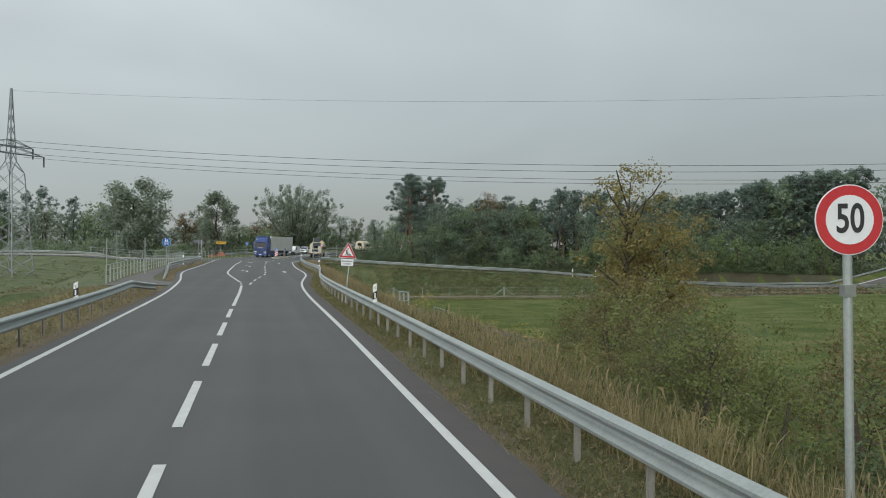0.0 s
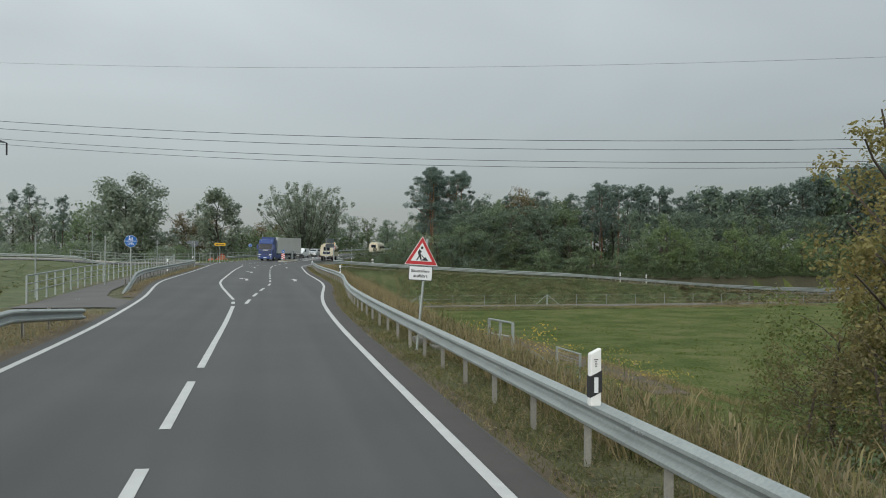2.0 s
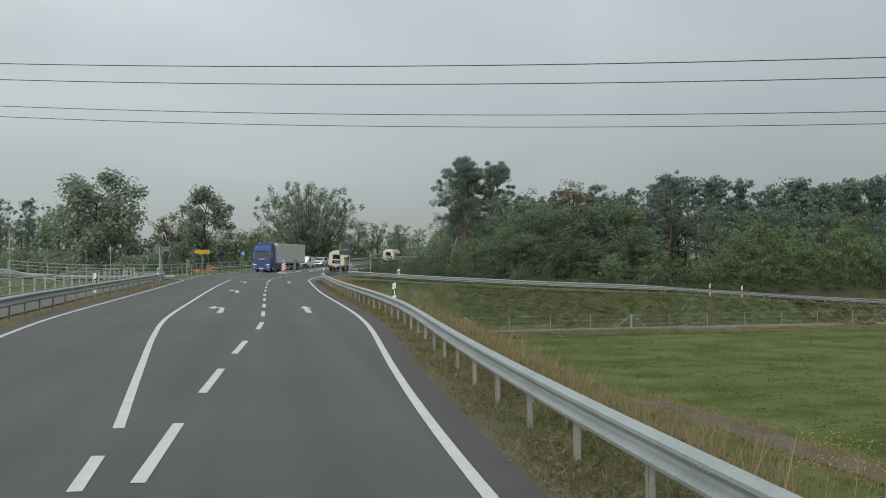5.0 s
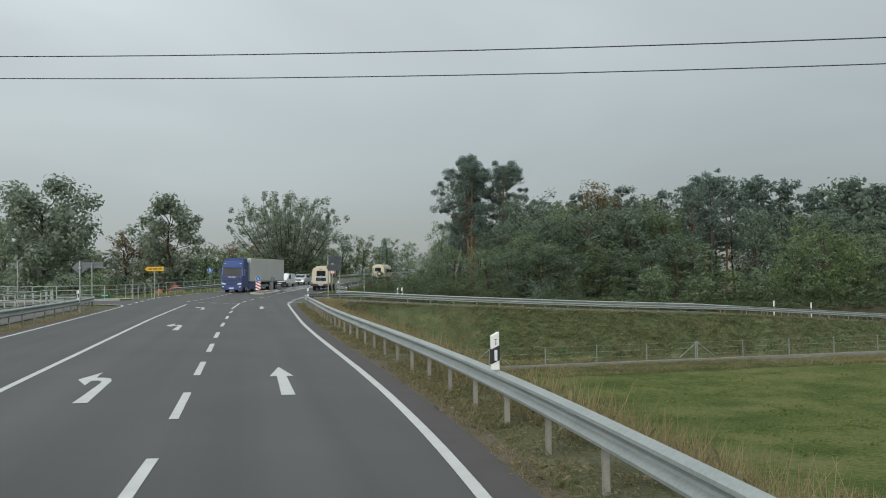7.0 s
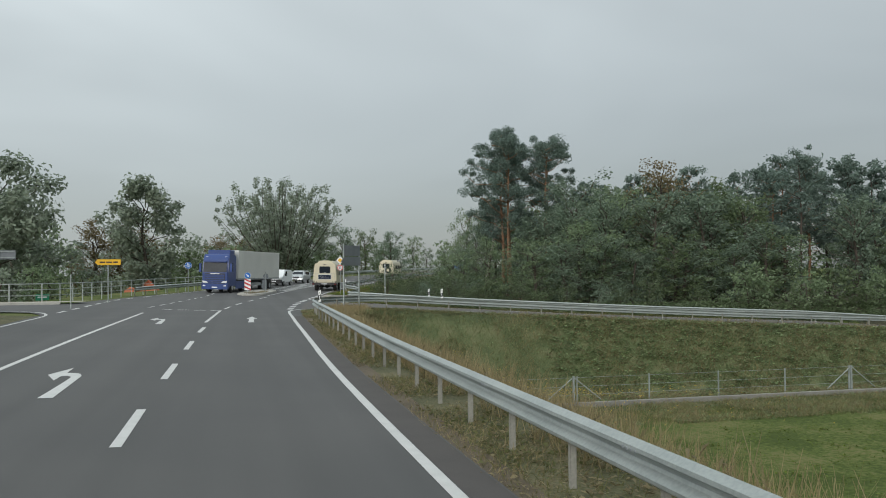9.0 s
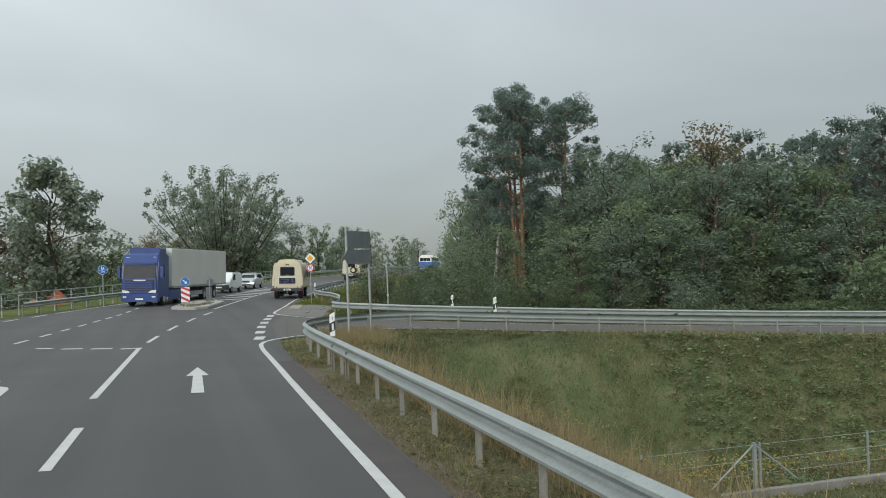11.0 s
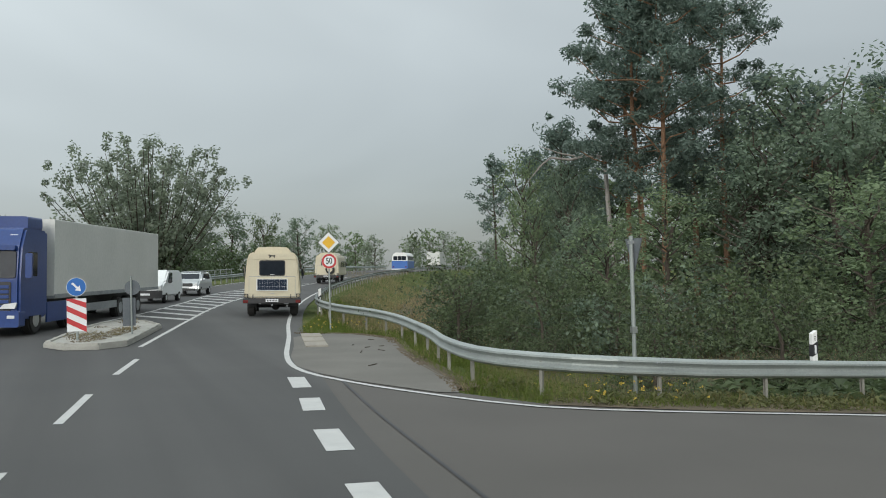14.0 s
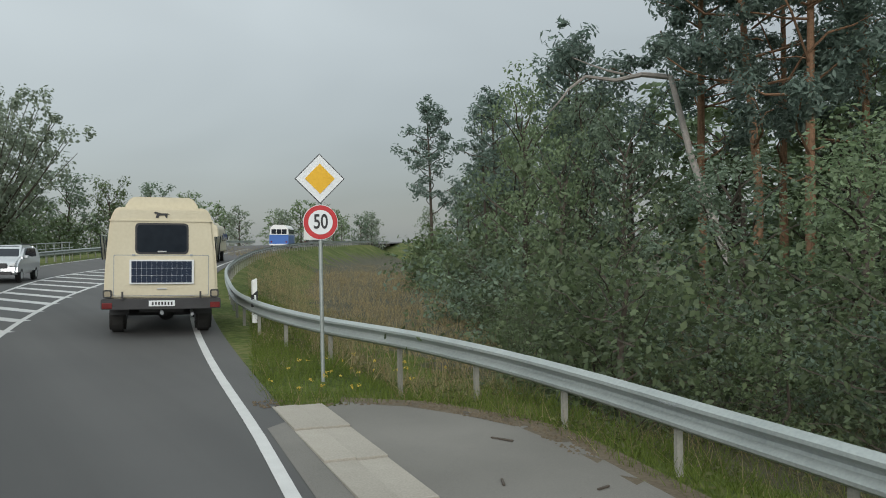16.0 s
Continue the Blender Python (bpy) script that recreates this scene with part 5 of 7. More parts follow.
for x, y, k, s in ((13.0, 26.5, 2, 0.8), (12.4, 27.0, 1, 0.9), (13.2, 31.5, 3, 1.0), (15.0, 36.0, 0, 1.0), (11.2, 30.0, 0, 0.62), (14.0, 22.0, 3, 0.9), (11.5, 17.5, 1, 0.8), (16.5, 24.0, 0, 1.0), (12.0, 35.5, 2, 0.55), (10.2, 27.4, 3, 0.5)):
    place_tree(NEAR_BUSH[k], x, y, ground_z(x, y) - 0.1, "tangled green roadside bush with first autumn leaves", "bush", s, x * 3, "roadside thicket", category="bush")

for x, y, k, s in ((10.0, 22.6, 0, 0.95), (11.2, 25.4, 1, 0.9), (9.6, 19.4, 0, 0.72)):
    place_tree(ROADSIDE_BUSH[k], x, y, ground_z(x, y) - 0.1, "leafy roadside bush turning yellow", "bush", s, x * 3, "roadside thicket", category="bush")


# ---- grass ----
def grass(name, spots, height, width, mat, label, lean=0.35, seed=3):
    """Many single blades at the given places."""
    g = np.random.default_rng(seed)
    n = len(spots)
    p = np.asarray(spots, float)
    ang = g.random(n) * 2 * math.pi
    side = np.stack([np.cos(ang), np.sin(ang), np.zeros(n)], 1)
    h = height * (0.5 + 0.8 * g.random((n, 1)))
    tip = p + np.concatenate([g.normal(size=(n, 2)) * lean, np.ones((n, 1))], 1) * h
    w = width * (0.6 + 0.8 * g.random((n, 1)))
    q = np.stack([p - side * w, p + side * w, tip + side * w * 0.2, tip - side * w * 0.2], 1).reshape(-1, 3)
    ob = new(name, leaf_mesh(name, q, n, mat))
    return tagged(ob, label, "grass", kind="stuff")


def scatter(n, y0, y1, d0, d1, seed, left=False, clump=0.0):
    g = np.random.default_rng(seed)
    out = []
    while len(out) < n:
        y = y0 + (y1 - y0) * g.random()
        d = d0 + (d1 - d0) * g.random()
        x = at_y(LEFT, y) - d if left else at_y(RIGHT, y) + d
        if left and (54 < y < 64 or (y > 60 and d > 1.2)):
            continue
        if not left and y > 133 and (y < 166 or d < 0.6):
            continue
        if clump and noise.noise((x * 0.5, y * 0.5, 3)) < clump:
            continue
        out.append((x, y, ground_z(x, y) - 0.02))
    return out


def patch(n, x0, x1, y0, y1, seed, clump=None, keep=None):
    g = np.random.default_rng(seed)
    out = []
    while len(out) < n:
        x, y = x0 + (x1 - x0) * g.random(), y0 + (y1 - y0) * g.random()
        if clump is not None and noise.noise((x * 0.4, y * 0.4, 5)) < clump:
            continue
        if keep and not keep(x, y):
            continue
        out.append((x, y, ground_z(x, y) - 0.02))
    return out


def weeds(name, spots, height, reach, per, width, mat, label, seed):
    """Plants of several long leaves rising from one root."""
    g = np.random.default_rng(seed)
    root = np.repeat(np.asarray(spots, float), per, axis=0)
    n = len(root)
    h = np.repeat(height * (0.45 + 0.9 * g.random(len(spots))), per)[:, None]
    ang = g.random(n) * 2 * math.pi
    out = np.stack([np.cos(ang), np.sin(ang), np.zeros(n)], 1)
    side = np.stack([-np.sin(ang), np.cos(ang), np.zeros(n)], 1)
    side[:, 2] = g.normal(size=n) * 0.5
    up = np.array([0, 0, 1.0])
    a = root + up * h * (g.random((n, 1)) * 0.75) + out * 0.08
    rise = g.random((n, 1)) * 1.1 - 0.25
    b = a + (out * reach + up * h * 0.4 * rise) * (0.5 + 0.8 * g.random((n, 1)))
    w = width * (0.5 + g.random((n, 1)))
    m = a * 0.55 + b * 0.45 + up * h * 0.07
    q = np.stack([a, m + side * w, b, m - side * w], 1).reshape(-1, 3)
    return tagged(new(name, leaf_mesh(name, q, n, mat)), label, "weeds", kind="stuff")


def pebbles(name, spots, size, mat, label, seed):
    """Loose little stones, each a squat pyramid."""
    g = np.random.default_rng(seed)
    v, f = [], []
    for x, y, z in spots:
        s, a = size * (0.5 + g.random()), g.random() * 3
        k = len(v)
        v += [(x + math.cos(a + j * 1.57) * s * (0.7 + 0.6 * g.random()), y + math.sin(a + j * 1.57) * s, z) for j in range(4)] + [(x, y, z + s * 0.8)]
        f += [(k, k + 1, k + 4), (k + 1, k + 2, k + 4), (k + 2, k + 3, k + 4), (k + 3, k, k + 4)]
    return tagged(raw(name, v, f, mat), label, "stones", kind="stuff")


def ramp_y(x):
    return float(np.interp(x, [p[0] for p in RAMP], [p[1] for p in RAMP]))


def bank(x, y):
    ry = ramp_y(x)
    k = noise.noise((x * 0.22, y * 0.22, 9)) * 6
    return x > at_y(RIGHT, y) + 1.6 and y < ry - 4.6 and y + 0.05 * k > 133.3 and x + 2 * k < 64


def lay_verge(x, y):
    if y < 155.5 and y < float(np.interp(x, [p[0] for p in RAMP_FAR[7:]], [p[1] for p in RAMP_FAR[7:]])) + 0.5:
        return False
    return x > float(np.interp(y, (150, 154.7, 156.3, 159.9, 163.8, 167, 169, 169.6, 172, 230), (11.5, 9.4, 9.9, 10.6, 11.4, 12.2, 11.6, 9.75, 10.3, 30.5)))


grass("verge_grass", scatter(30000, 4, 134, 0.62, 2.7, 1, clump=-0.3), 0.12, 0.006, VERGE_GRASS, "short olive grass of the verge", 0.6)
grass("dry_verge_grass", scatter(27000, 4, 134, 0.55, 3.2, 2, clump=-0.05), 0.14, 0.005, DRY_GRASS, "short dry grass of the verge", 0.6)
grass("tall_dry_grass", scatter(29000, 2, 130, 1.7, 6.5, 4, clump=-0.1), 0.7, 0.008, DRY_GRASS, "tall dry grass on the bank", 0.3)
weeds("verge_weeds", scatter(5500, 2, 134, 0.75, 3.2, 31, clump=-0.1), 0.12, 0.08, 6, 0.018, WEED, "low green weeds of the verge", 31)
weeds("withered_verge_weeds", scatter(6500, 2, 134, 0.6, 3.0, 32, clump=-0.35), 0.13, 0.08, 6, 0.013, WITHERED, "low withered weeds of the verge", 32)
weeds("reeds", scatter(1900, 3, 38, 2.7, 9.0, 33, clump=-0.15), 1.1, 0.16, 15, 0.009, REED, "tall pale reeds on the bank", 33)
grass("high_green_grass", scatter(9000, 2, 50, 1.8, 7.0, 74, clump=-0.2), 0.6, 0.009, VERGE_GRASS, "high olive grass behind the guard rail", 0.4)
grass("verge_tufts", scatter(22000, 4, 64, 0.6, 2.6, 75), 0.11, 0.008, VERGE_GRASS, "dense short grass under the guard rail", 0.7)
grass("high_dry_grass", scatter(9000, 2, 50, 1.8, 7.0, 71, clump=-0.2), 0.75, 0.009, DRY_GRASS, "high pale grass behind the guard rail", 0.3)
grass("track_dry_grass", patch(9000, 15.8, 20.8, 54, 94, 84, -0.2, lambda x, y: abs(abs(x - 18.2) - 0.9) < 0.5 + 0.5 * noise.noise((x, y, 1))), 0.2, 0.012, DRY_GRASS, "dry grass along the edges of the dirt track", 0.6)
weeds("rank_withered_herbs", scatter(1300, 22, 52, 1.9, 6.8, 82, clump=-0.3), 0.8, 0.13, 13, 0.014, WITHERED, "rank withered herbs behind the guard rail", 82)
weeds("rank_green_herbs", scatter(800, 22, 52, 1.9, 7.2, 83, clump=-0.1), 0.75, 0.13, 13, 0.014, WEED, "rank green herbs behind the guard rail", 83)
weeds("pale_reeds", scatter(420, 6, 36, 2.3, 5.5, 72, clump=-0.1), 1.1, 0.2, 11, 0.013, DRY_GRASS, "pale withered reeds with broad leaves", 72)
weeds("bank_herbs", scatter(1800, 3, 39.5, 2.2, 13.0, 34, clump=-0.05), 0.6, 0.16, 16, 0.018, WEED, "leafy green herbs on the bank", 34)
weeds("tall_herbs", scatter(800, 3, 38, 3.2, 9.0, 41, clump=-0.1), 1.1, 0.1, 26, 0.014, WEED, "tall green herbs among the reeds", 41)
weeds("withered_herbs", scatter(2700, 3, 130, 1.9, 6.5, 35, clump=-0.05), 0.5, 0.14, 10, 0.022, WITHERED, "withered brown herbs on the bank", 35)
grass("verge_grass_left", scatter(26000, 2, 125, 0.55, 4.5, 7, True), 0.16, 0.007, DRY_GRASS, "short dry grass beside the road", 0.6)
weeds("left_verge_weeds", scatter(3500, 2, 52, 0.8, 9.0, 36, True), 0.3, 0.12, 6, 0.02, WITHERED, "withered weeds on the verge", 36)
weeds("left_bank_weeds", patch(2200, -60, -10.5, 45, 135, 37), 0.3, 0.22, 9, 0.04, WEED, "weeds on the grassy bank", 37)
grass("meadow_grass", patch(18000, 8, 52, 30, 131, 8), 0.1, 0.012, GREEN_GRASS, "low green grass of the meadow", 0.8)
weeds("bank_weeds", patch(4600, 20, 70, 132.5, 142, 9, None, bank), 0.2, 0.2, 9, 0.036, BANK_LEAF, "green weeds covering the bank below the slip road", 9)
weeds("far_bank_weeds", patch(2000, 58, 105, 129, 150, 73, None, lambda x, y: 132.5 < y < ramp_y(x) - 4.4), 0.4, 0.4, 7, 0.1, WITHERED, "dry grass and weeds on the far part of the bank", 73)
weeds("withered_bank_weeds", patch(2800, 20, 75, 132.5, 142, 38, None, bank), 0.34, 0.18, 8, 0.02, WITHERED, "withered weeds on the bank below the slip road", 38)


def nose(x, y):
    edge = float(np.interp(x, [p[0] for p in RAMP_NEAR[2:]], [p[1] for p in RAMP_NEAR[2:]]))
    return x > at_y(RIGHT, y) + 0.6 and y < edge - 0.35


def shoulder(x, y):
    d = x - at_y(RIGHT, y)
    return d > 1.7 and d < 4.6 + 3.0 * noise.noise((x * 0.3, y * 0.3, 2)) and nose(x, y)


def near_bank(x, y):
    return x > at_y(RIGHT, y) + 2.6 + 1.5 * noise.noise((x * 0.4, y * 0.4, 7)) and x + 10 * noise.noise((x * 0.2, y * 0.2, 8)) < 44 and nose(x, y)


grass("shoulder_dry_grass", patch(24000, 5.2, 14, 106, 143.5, 78, None, shoulder), 0.4, 0.007, DRY_GRASS, "dense dry grass on the shoulder above the bank", 0.4)
grass("near_bank_grass", patch(44000, 7, 50, 127, 143, 79, None, near_bank), 0.2, 0.013, WEED, "green grass covering the bank below the slip road", 0.6)
grass("near_bank_dry_grass", patch(17000, 7, 50, 127, 143, 80, -0.1, near_bank), 0.3, 0.009, DRY_GRASS, "dry grass patches on the bank below the slip road", 0.6)
weeds("near_bank_herbs", patch(8000, 8, 46, 127, 143, 81, -0.15, near_bank), 0.2, 0.1, 8, 0.013, BANK_LEAF, "fine green herbs on the bank below the slip road", 81)
grass("bank_dry_grass", patch(9000, 6, 60, 132.5, 142, 10, -0.1, bank), 0.4, 0.009, DRY_GRASS, "dry grass on the bank below the slip road", 0.5)
weeds("meadow_weeds", patch(2200, 9, 60, 32, 126, 39, 0.1), 0.14, 0.12, 8, 0.03, GREEN_GRASS, "darker weeds scattered in the meadow", 39)


def wood_foot(x, y):
    return ramp_y(x) + 4.6 < y < ramp_y(x) + 9.5


weeds("wood_edge_weeds", patch(3400, 16, 100, 148, 172, 77, None, wood_foot), 0.55, 0.35, 8, 0.06, BUSH_LEAF, "dark weeds along the foot of the wood", 77)


grass("nose_grass", patch(15000, 4.8, 20, 132.5, 144, 51, None, nose), 0.12, 0.006, DRY_GRASS, "short dry grass inside the curve of the slip road", 0.6)
weeds("nose_weeds", patch(2400, 4.8, 16, 132.5, 144, 52, -0.3, nose), 0.13, 0.07, 8, 0.012, WITHERED, "withered weeds inside the curve of the slip road", 52)
weeds("pale_nose_weeds", patch(2500, 4.8, 20, 132.5, 144, 76, None, nose), 0.12, 0.07, 8, 0.012, BANK_LEAF, "fresh low weeds inside the curve of the slip road", 76)
weeds("green_nose_weeds", patch(2600, 4.8, 16, 132.5, 144, 53, -0.1, nose), 0.11, 0.06, 8, 0.012, WEED, "green weeds inside the curve of the slip road", 53)
weeds("mound_grass", patch(4800, 12, 58, 172, 262, 54, -0.35, lay_verge), 0.55, 0.16, 7, 0.014, WITHERED, "tall withered grass on the mound behind the guard rail", 54)


def lay_edge(x, y):
    return lay_verge(x, y) and not lay_verge(x - 1.7, y)


grass("mound_dry_grass", patch(17000, 12, 46, 172, 240, 68, -0.3, lambda x, y: lay_verge(x, y) and lay_verge(x - 1.2, y)), 0.5, 0.011, DRY_GRASS, "tall dry grass on the mound behind the guard rail", 0.35)
grass("fresh_grass", patch(15000, 9.3, 20, 152, 192, 66, -0.35, lay_edge), 0.2, 0.006, GREEN_GRASS, "fresh green grass tufts round the lay-by", 0.45)
pebbles("lay_by_litter", [(x - 0.28, y, mix_z(x, y) + 0.012) for x, y, z in patch(900, 9.3, 13, 154.5, 170, 67, -0.1, lambda x, y: lay_verge(x, y) and not lay_verge(x - 0.45, y))], 0.024, SOIL, "crumbs of soil and litter along the lay-by edge", 67)
grass("lay_by_grass", patch(24000, 9.4, 17, 150, 200, 11, None, lay_verge), 0.16, 0.007, GREEN_GRASS, "green grass round the lay-by", 0.5)
grass("lay_by_dry_grass", patch(22000, 9.4, 26, 150, 215, 12, -0.1, lay_verge), 0.3, 0.004, DRY_GRASS, "dry grass behind the guard rail", 0.5)
weeds("lay_by_weeds", patch(2600, 9.6, 22, 150, 205, 40, -0.05, lay_verge), 0.2, 0.1, 9, 0.016, WEED, "low weeds round the lay-by", 40)


pebbles("loose_stones", scatter(2600, 6, 134, 0.5, 0.85, 61, clump=0.05), 0.022, CONCRETE, "loose pale stones along the asphalt edge", 61)
pebbles("soil_crumbs", scatter(5000, 6, 134, 0.48, 0.8, 62, clump=-0.1), 0.02, SOIL, "crumbs of soil along the asphalt edge", 62)


def verge_of_slip(x, y):
    edge = float(np.interp(x, [p[0] for p in RAMP_FAR[7:]], [p[1] for p in RAMP_FAR[7:]]))
    return edge + 0.45 < y < edge + 2.6


grass("slip_verge_grass", patch(9000, 9.8, 40, 144, 155, 55, None, verge_of_slip), 0.17, 0.007, VERGE_GRASS, "rough grass between slip road and guard rail", 0.55)
weeds("slip_verge_weeds", patch(1500, 9.8, 40, 144, 155, 56, -0.2, verge_of_slip), 0.24, 0.12, 9, 0.024, WEED, "green weeds under the guard rail of the slip road", 56)

def foot(x, y):
    k = noise.noise((x * 0.15, y * 0.15, 4)) * 2.5
    return x > at_y(RIGHT, y) + 4 and 127.6 + k < y < 132.7


grass("foot_grass", patch(14000, 8, 75, 124, 132.7, 58, None, foot), 0.16, 0.012, DRY_GRASS, "short dry grass along the foot of the bank", 0.6)
weeds("foot_weeds", patch(2200, 8, 75, 124, 132.7, 59, -0.1, foot), 0.16, 0.12, 8, 0.025, WITHERED, "withered weeds along the foot of the bank", 59)
weeds("meadow_tufts", patch(2600, 7, 34, 40, 124, 57, -0.1), 0.13, 0.1, 8, 0.02, GREEN_GRASS, "grass tufts in the meadow", 57)


def on_island(x, y):
    u, v = (x - 3.55) * 0.97 - (y - 171.1) * 0.22, (y - 171.1) * 0.97 + (x - 3.55) * 0.22
    return (u / 0.85) ** 2 + (v / 4.1) ** 2 < 1


def lifted(spots):
    return [(x, y, road_z(x, y) + 0.148) for x, y, z in spots]


pebbles("island_rubble", lifted(patch(500, 1.8, 5.4, 166.3, 176, 63, -0.1, on_island)), 0.03, CONCRETE, "broken rubble lying on the traffic island", 63)
pebbles("island_dirt", lifted(patch(900, 1.8, 5.4, 166.3, 176, 64, 0.0, on_island)), 0.028, SOIL, "dark dirt in the joints of the traffic island", 64)
weeds("island_weeds", lifted(patch(120, 1.8, 5.4, 166.3, 176, 65, 0.05, on_island)), 0.12, 0.08, 9, 0.014, WITHERED, "withered weeds growing on the traffic island", 65)


def blossoms(name, spots, seed):
    g = np.random.default_rng(seed)
    c = [(x + g.normal() * r, y + g.normal() * r, ground_z(x, y) + h * (0.7 + 0.5 * g.random())) for x, y, r, h, n in spots for _ in range(n)]
    q, n = leaf_cloud(g, c, [0.04] * len(c), 6, 0.042)
    tagged(new(name, leaf_mesh(name, q, n, BLOSSOM)), "small yellow wild flowers in the grass", "flowers", kind="stuff")


BLOOMS = ((11.5, 133.5, 0.9, 0.4, 60), (14.5, 131.5, 1.3, 0.4, 70), (17.5, 136.5, 1.2, 0.4, 60), (12.6, 139.0, 0.8, 0.4, 40), (8.0, 47.4, 0.28, 1.7, 60), (6.9, 50.6, 0.4, 1.1, 30), (9.6, 47.5, 0.7, 0.9, 40), (10.5, 50.5, 0.9, 0.8, 40), (8.0, 44.5, 0.6, 0.7, 25), (18.6, 61.5, 0.9, 0.5, 110), (18.9, 66.5, 0.8, 0.5, 90), (16.8, 73.5, 0.7, 0.5, 60), (19.1, 76.0, 0.8, 0.5, 60), (20.8, 72.0, 0.8, 0.5, 50), (13.0, 126, 1.6, 0.5, 40), (18.0, 128.0, 2.5, 0.5, 50), (24, 130, 3.0, 0.5, 50), (15.9, 136.4, 0.5, 0.5, 50), (18.6, 134.6, 0.8, 0.5, 90), (20.6, 135.6, 0.9, 0.5, 110), (16.0, 138.4, 0.7, 0.45, 40), (22.5, 134.5, 1.2, 0.5, 60), (13.4, 137.2, 0.8, 0.45, 30), (27, 135.5, 1.4, 0.5, 60), (11.6, 152.6, 0.6, 0.35, 30), (12.0, 158.0, 0.6, 0.35, 20), (11.2, 170.6, 0.7, 0.35, 25))
blossoms("yellow_flowers", BLOOMS, 21)

for i in range(16):
    x, y = -8 + i * 1.9 + rng.normal(), 226 + i * 3.4 + rng.normal() * 2
    place_tree(BUSHES[int(rng.integers(3))], x, y, 0.2, "dense bush beyond the outer guard rail", "bush", 1.1 + 0.6 * rng.random(), rng.random() * 6, "bushes on the outside of the bend", category="bush")


# ---- pylon and power lines ----
def pylon(x, y, z, h, turn):
    ob = thing("pylon", "grey steel lattice power pylon in the meadow", "pylon", pose(x, y, z, 0, 0, turn))

    def half(t):
        return 1.9 * (1 - t) + 0.42 * t if t < 0.62 else 0.42 + (0.95 - 0.42) * 0 - (t - 0.62) * 0.95

    legs = [bmesh.new() for _ in range(4)]
    levels = [k / 16 for k in range(17)]
    lattice = bmesh.new()
    for a, b in zip(levels, levels[1:]):
        wa, wb = max(0.05, half(a)), max(0.05, half(b))
        ca = [(sx * wa, sy * wa, a * h) for sx, sy in ((-1, -1), (1, -1), (1, 1), (-1, 1))]
        cb = [(sx * wb, sy * wb, b * h) for sx, sy in ((-1, -1), (1, -1), (1, 1), (-1, 1))]
        for k in range(4):
            rod(legs[k], ca[k], cb[k], 0.07, n=5)
            rod(lattice, ca[k], cb[(k + 1) % 4], 0.035, n=4)
            rod(lattice, ca[(k + 1) % 4], cb[k], 0.035, n=4)
    for leg in legs:
        part("leg", leg, STEEL_DARK, ob)
    part("lattice", lattice, STEEL_DARK, ob)
    for zz, reach in ((0.665 * h, 5.8), (0.70 * h, 3.8)):
        for side in (-1, 1):
            arm = bmesh.new()
            for yy in (-0.4, 0.4):
                rod(arm, (0, yy, zz), (side * reach, 0, zz + 0.1), 0.06, n=5)
                rod(arm, (0, yy, zz + 0.9), (side * reach, 0, zz + 0.1), 0.05, n=5)
            for u in (0.25, 0.5, 0.75):
                rod(arm, (side * reach * u, 0.3 * (1 - u), zz), (side * reach * u, 0.3 * (1 - u), zz + 0.9 * (1 - u)), 0.03, n=4)
            part("cross_arm", arm, STEEL_DARK, ob)
            part("insulator", rod(bmesh.new(), (side * reach, 0, zz + 0.1), (side * reach, 0, zz - 1.2), 0.09, n=8), BLACK, ob)
    return ob


pylon(-29.95, 118.0, -2.2, 23.6, 64)


def wire(y0, z0, fall, sag, r=0.022):
    cu = bpy.data.curves.new("power_line", "CURVE")
    cu.dimensions, cu.bevel_depth, cu.bevel_resolution = "3D", r, 1
    sp = cu.splines.new("POLY")
    xs = [-30 + 4 * k for k in range(46)]
    sp.points.add(len(xs) - 1)
    for p, x in zip(sp.points, xs):
        p.co = (x, y0 - 0.487 * x, z0 - fall * x + sag * x * x, 1)
    cu.materials.append(BLACK)
    ob = new("power_line", cu)
    return tagged(ob, "thin dark overhead power line", "power line", "overhead power lines")


for y0, z0, fall, sag in ((93.86, 11.52, 0.0684, 0.00068), (96.22, 11.13, 0.0682, 0.00069), (106.05, 11.25, 0.0681, 0.00061), (109.36, 11.03, 0.0673, 0.00062)):
    wire(y0, z0, fall, sag)
wire(103.6, 18.9, 0.06, 0.0005, 0.01)


# ---- footpath, railings ----
def path_z(x, y):
    return road_z(max(x, at_y(LEFT, y) - 1.0), y) + max(0.0, min(1.0, (at_y(LEFT, y) - x - 1.0) / 1.2)) * 0.003 * max(0.0, y - 60) * (1 if y < 130 else 0.5)


sheet("footpath", [(-9.1, -4.95, 56.0), (-9.0, -5.0, 58.0), (-9.0, -5.1, 60.0), (-9.1, -6.5, 62.0), (-9.2, -7.1, 64.0), (-9.3, -7.6, 68.0), (-9.4, -7.9, 74.0), (-9.5, -8.2, 82.0), (-9.6, -8.4, 100.0), (-9.8, -8.6, 125.0), (-10.6, -9.6, 133.0)], PATHWAY, -0.012, "grey asphalt footpath beside the road", "footpath", height=path_z)


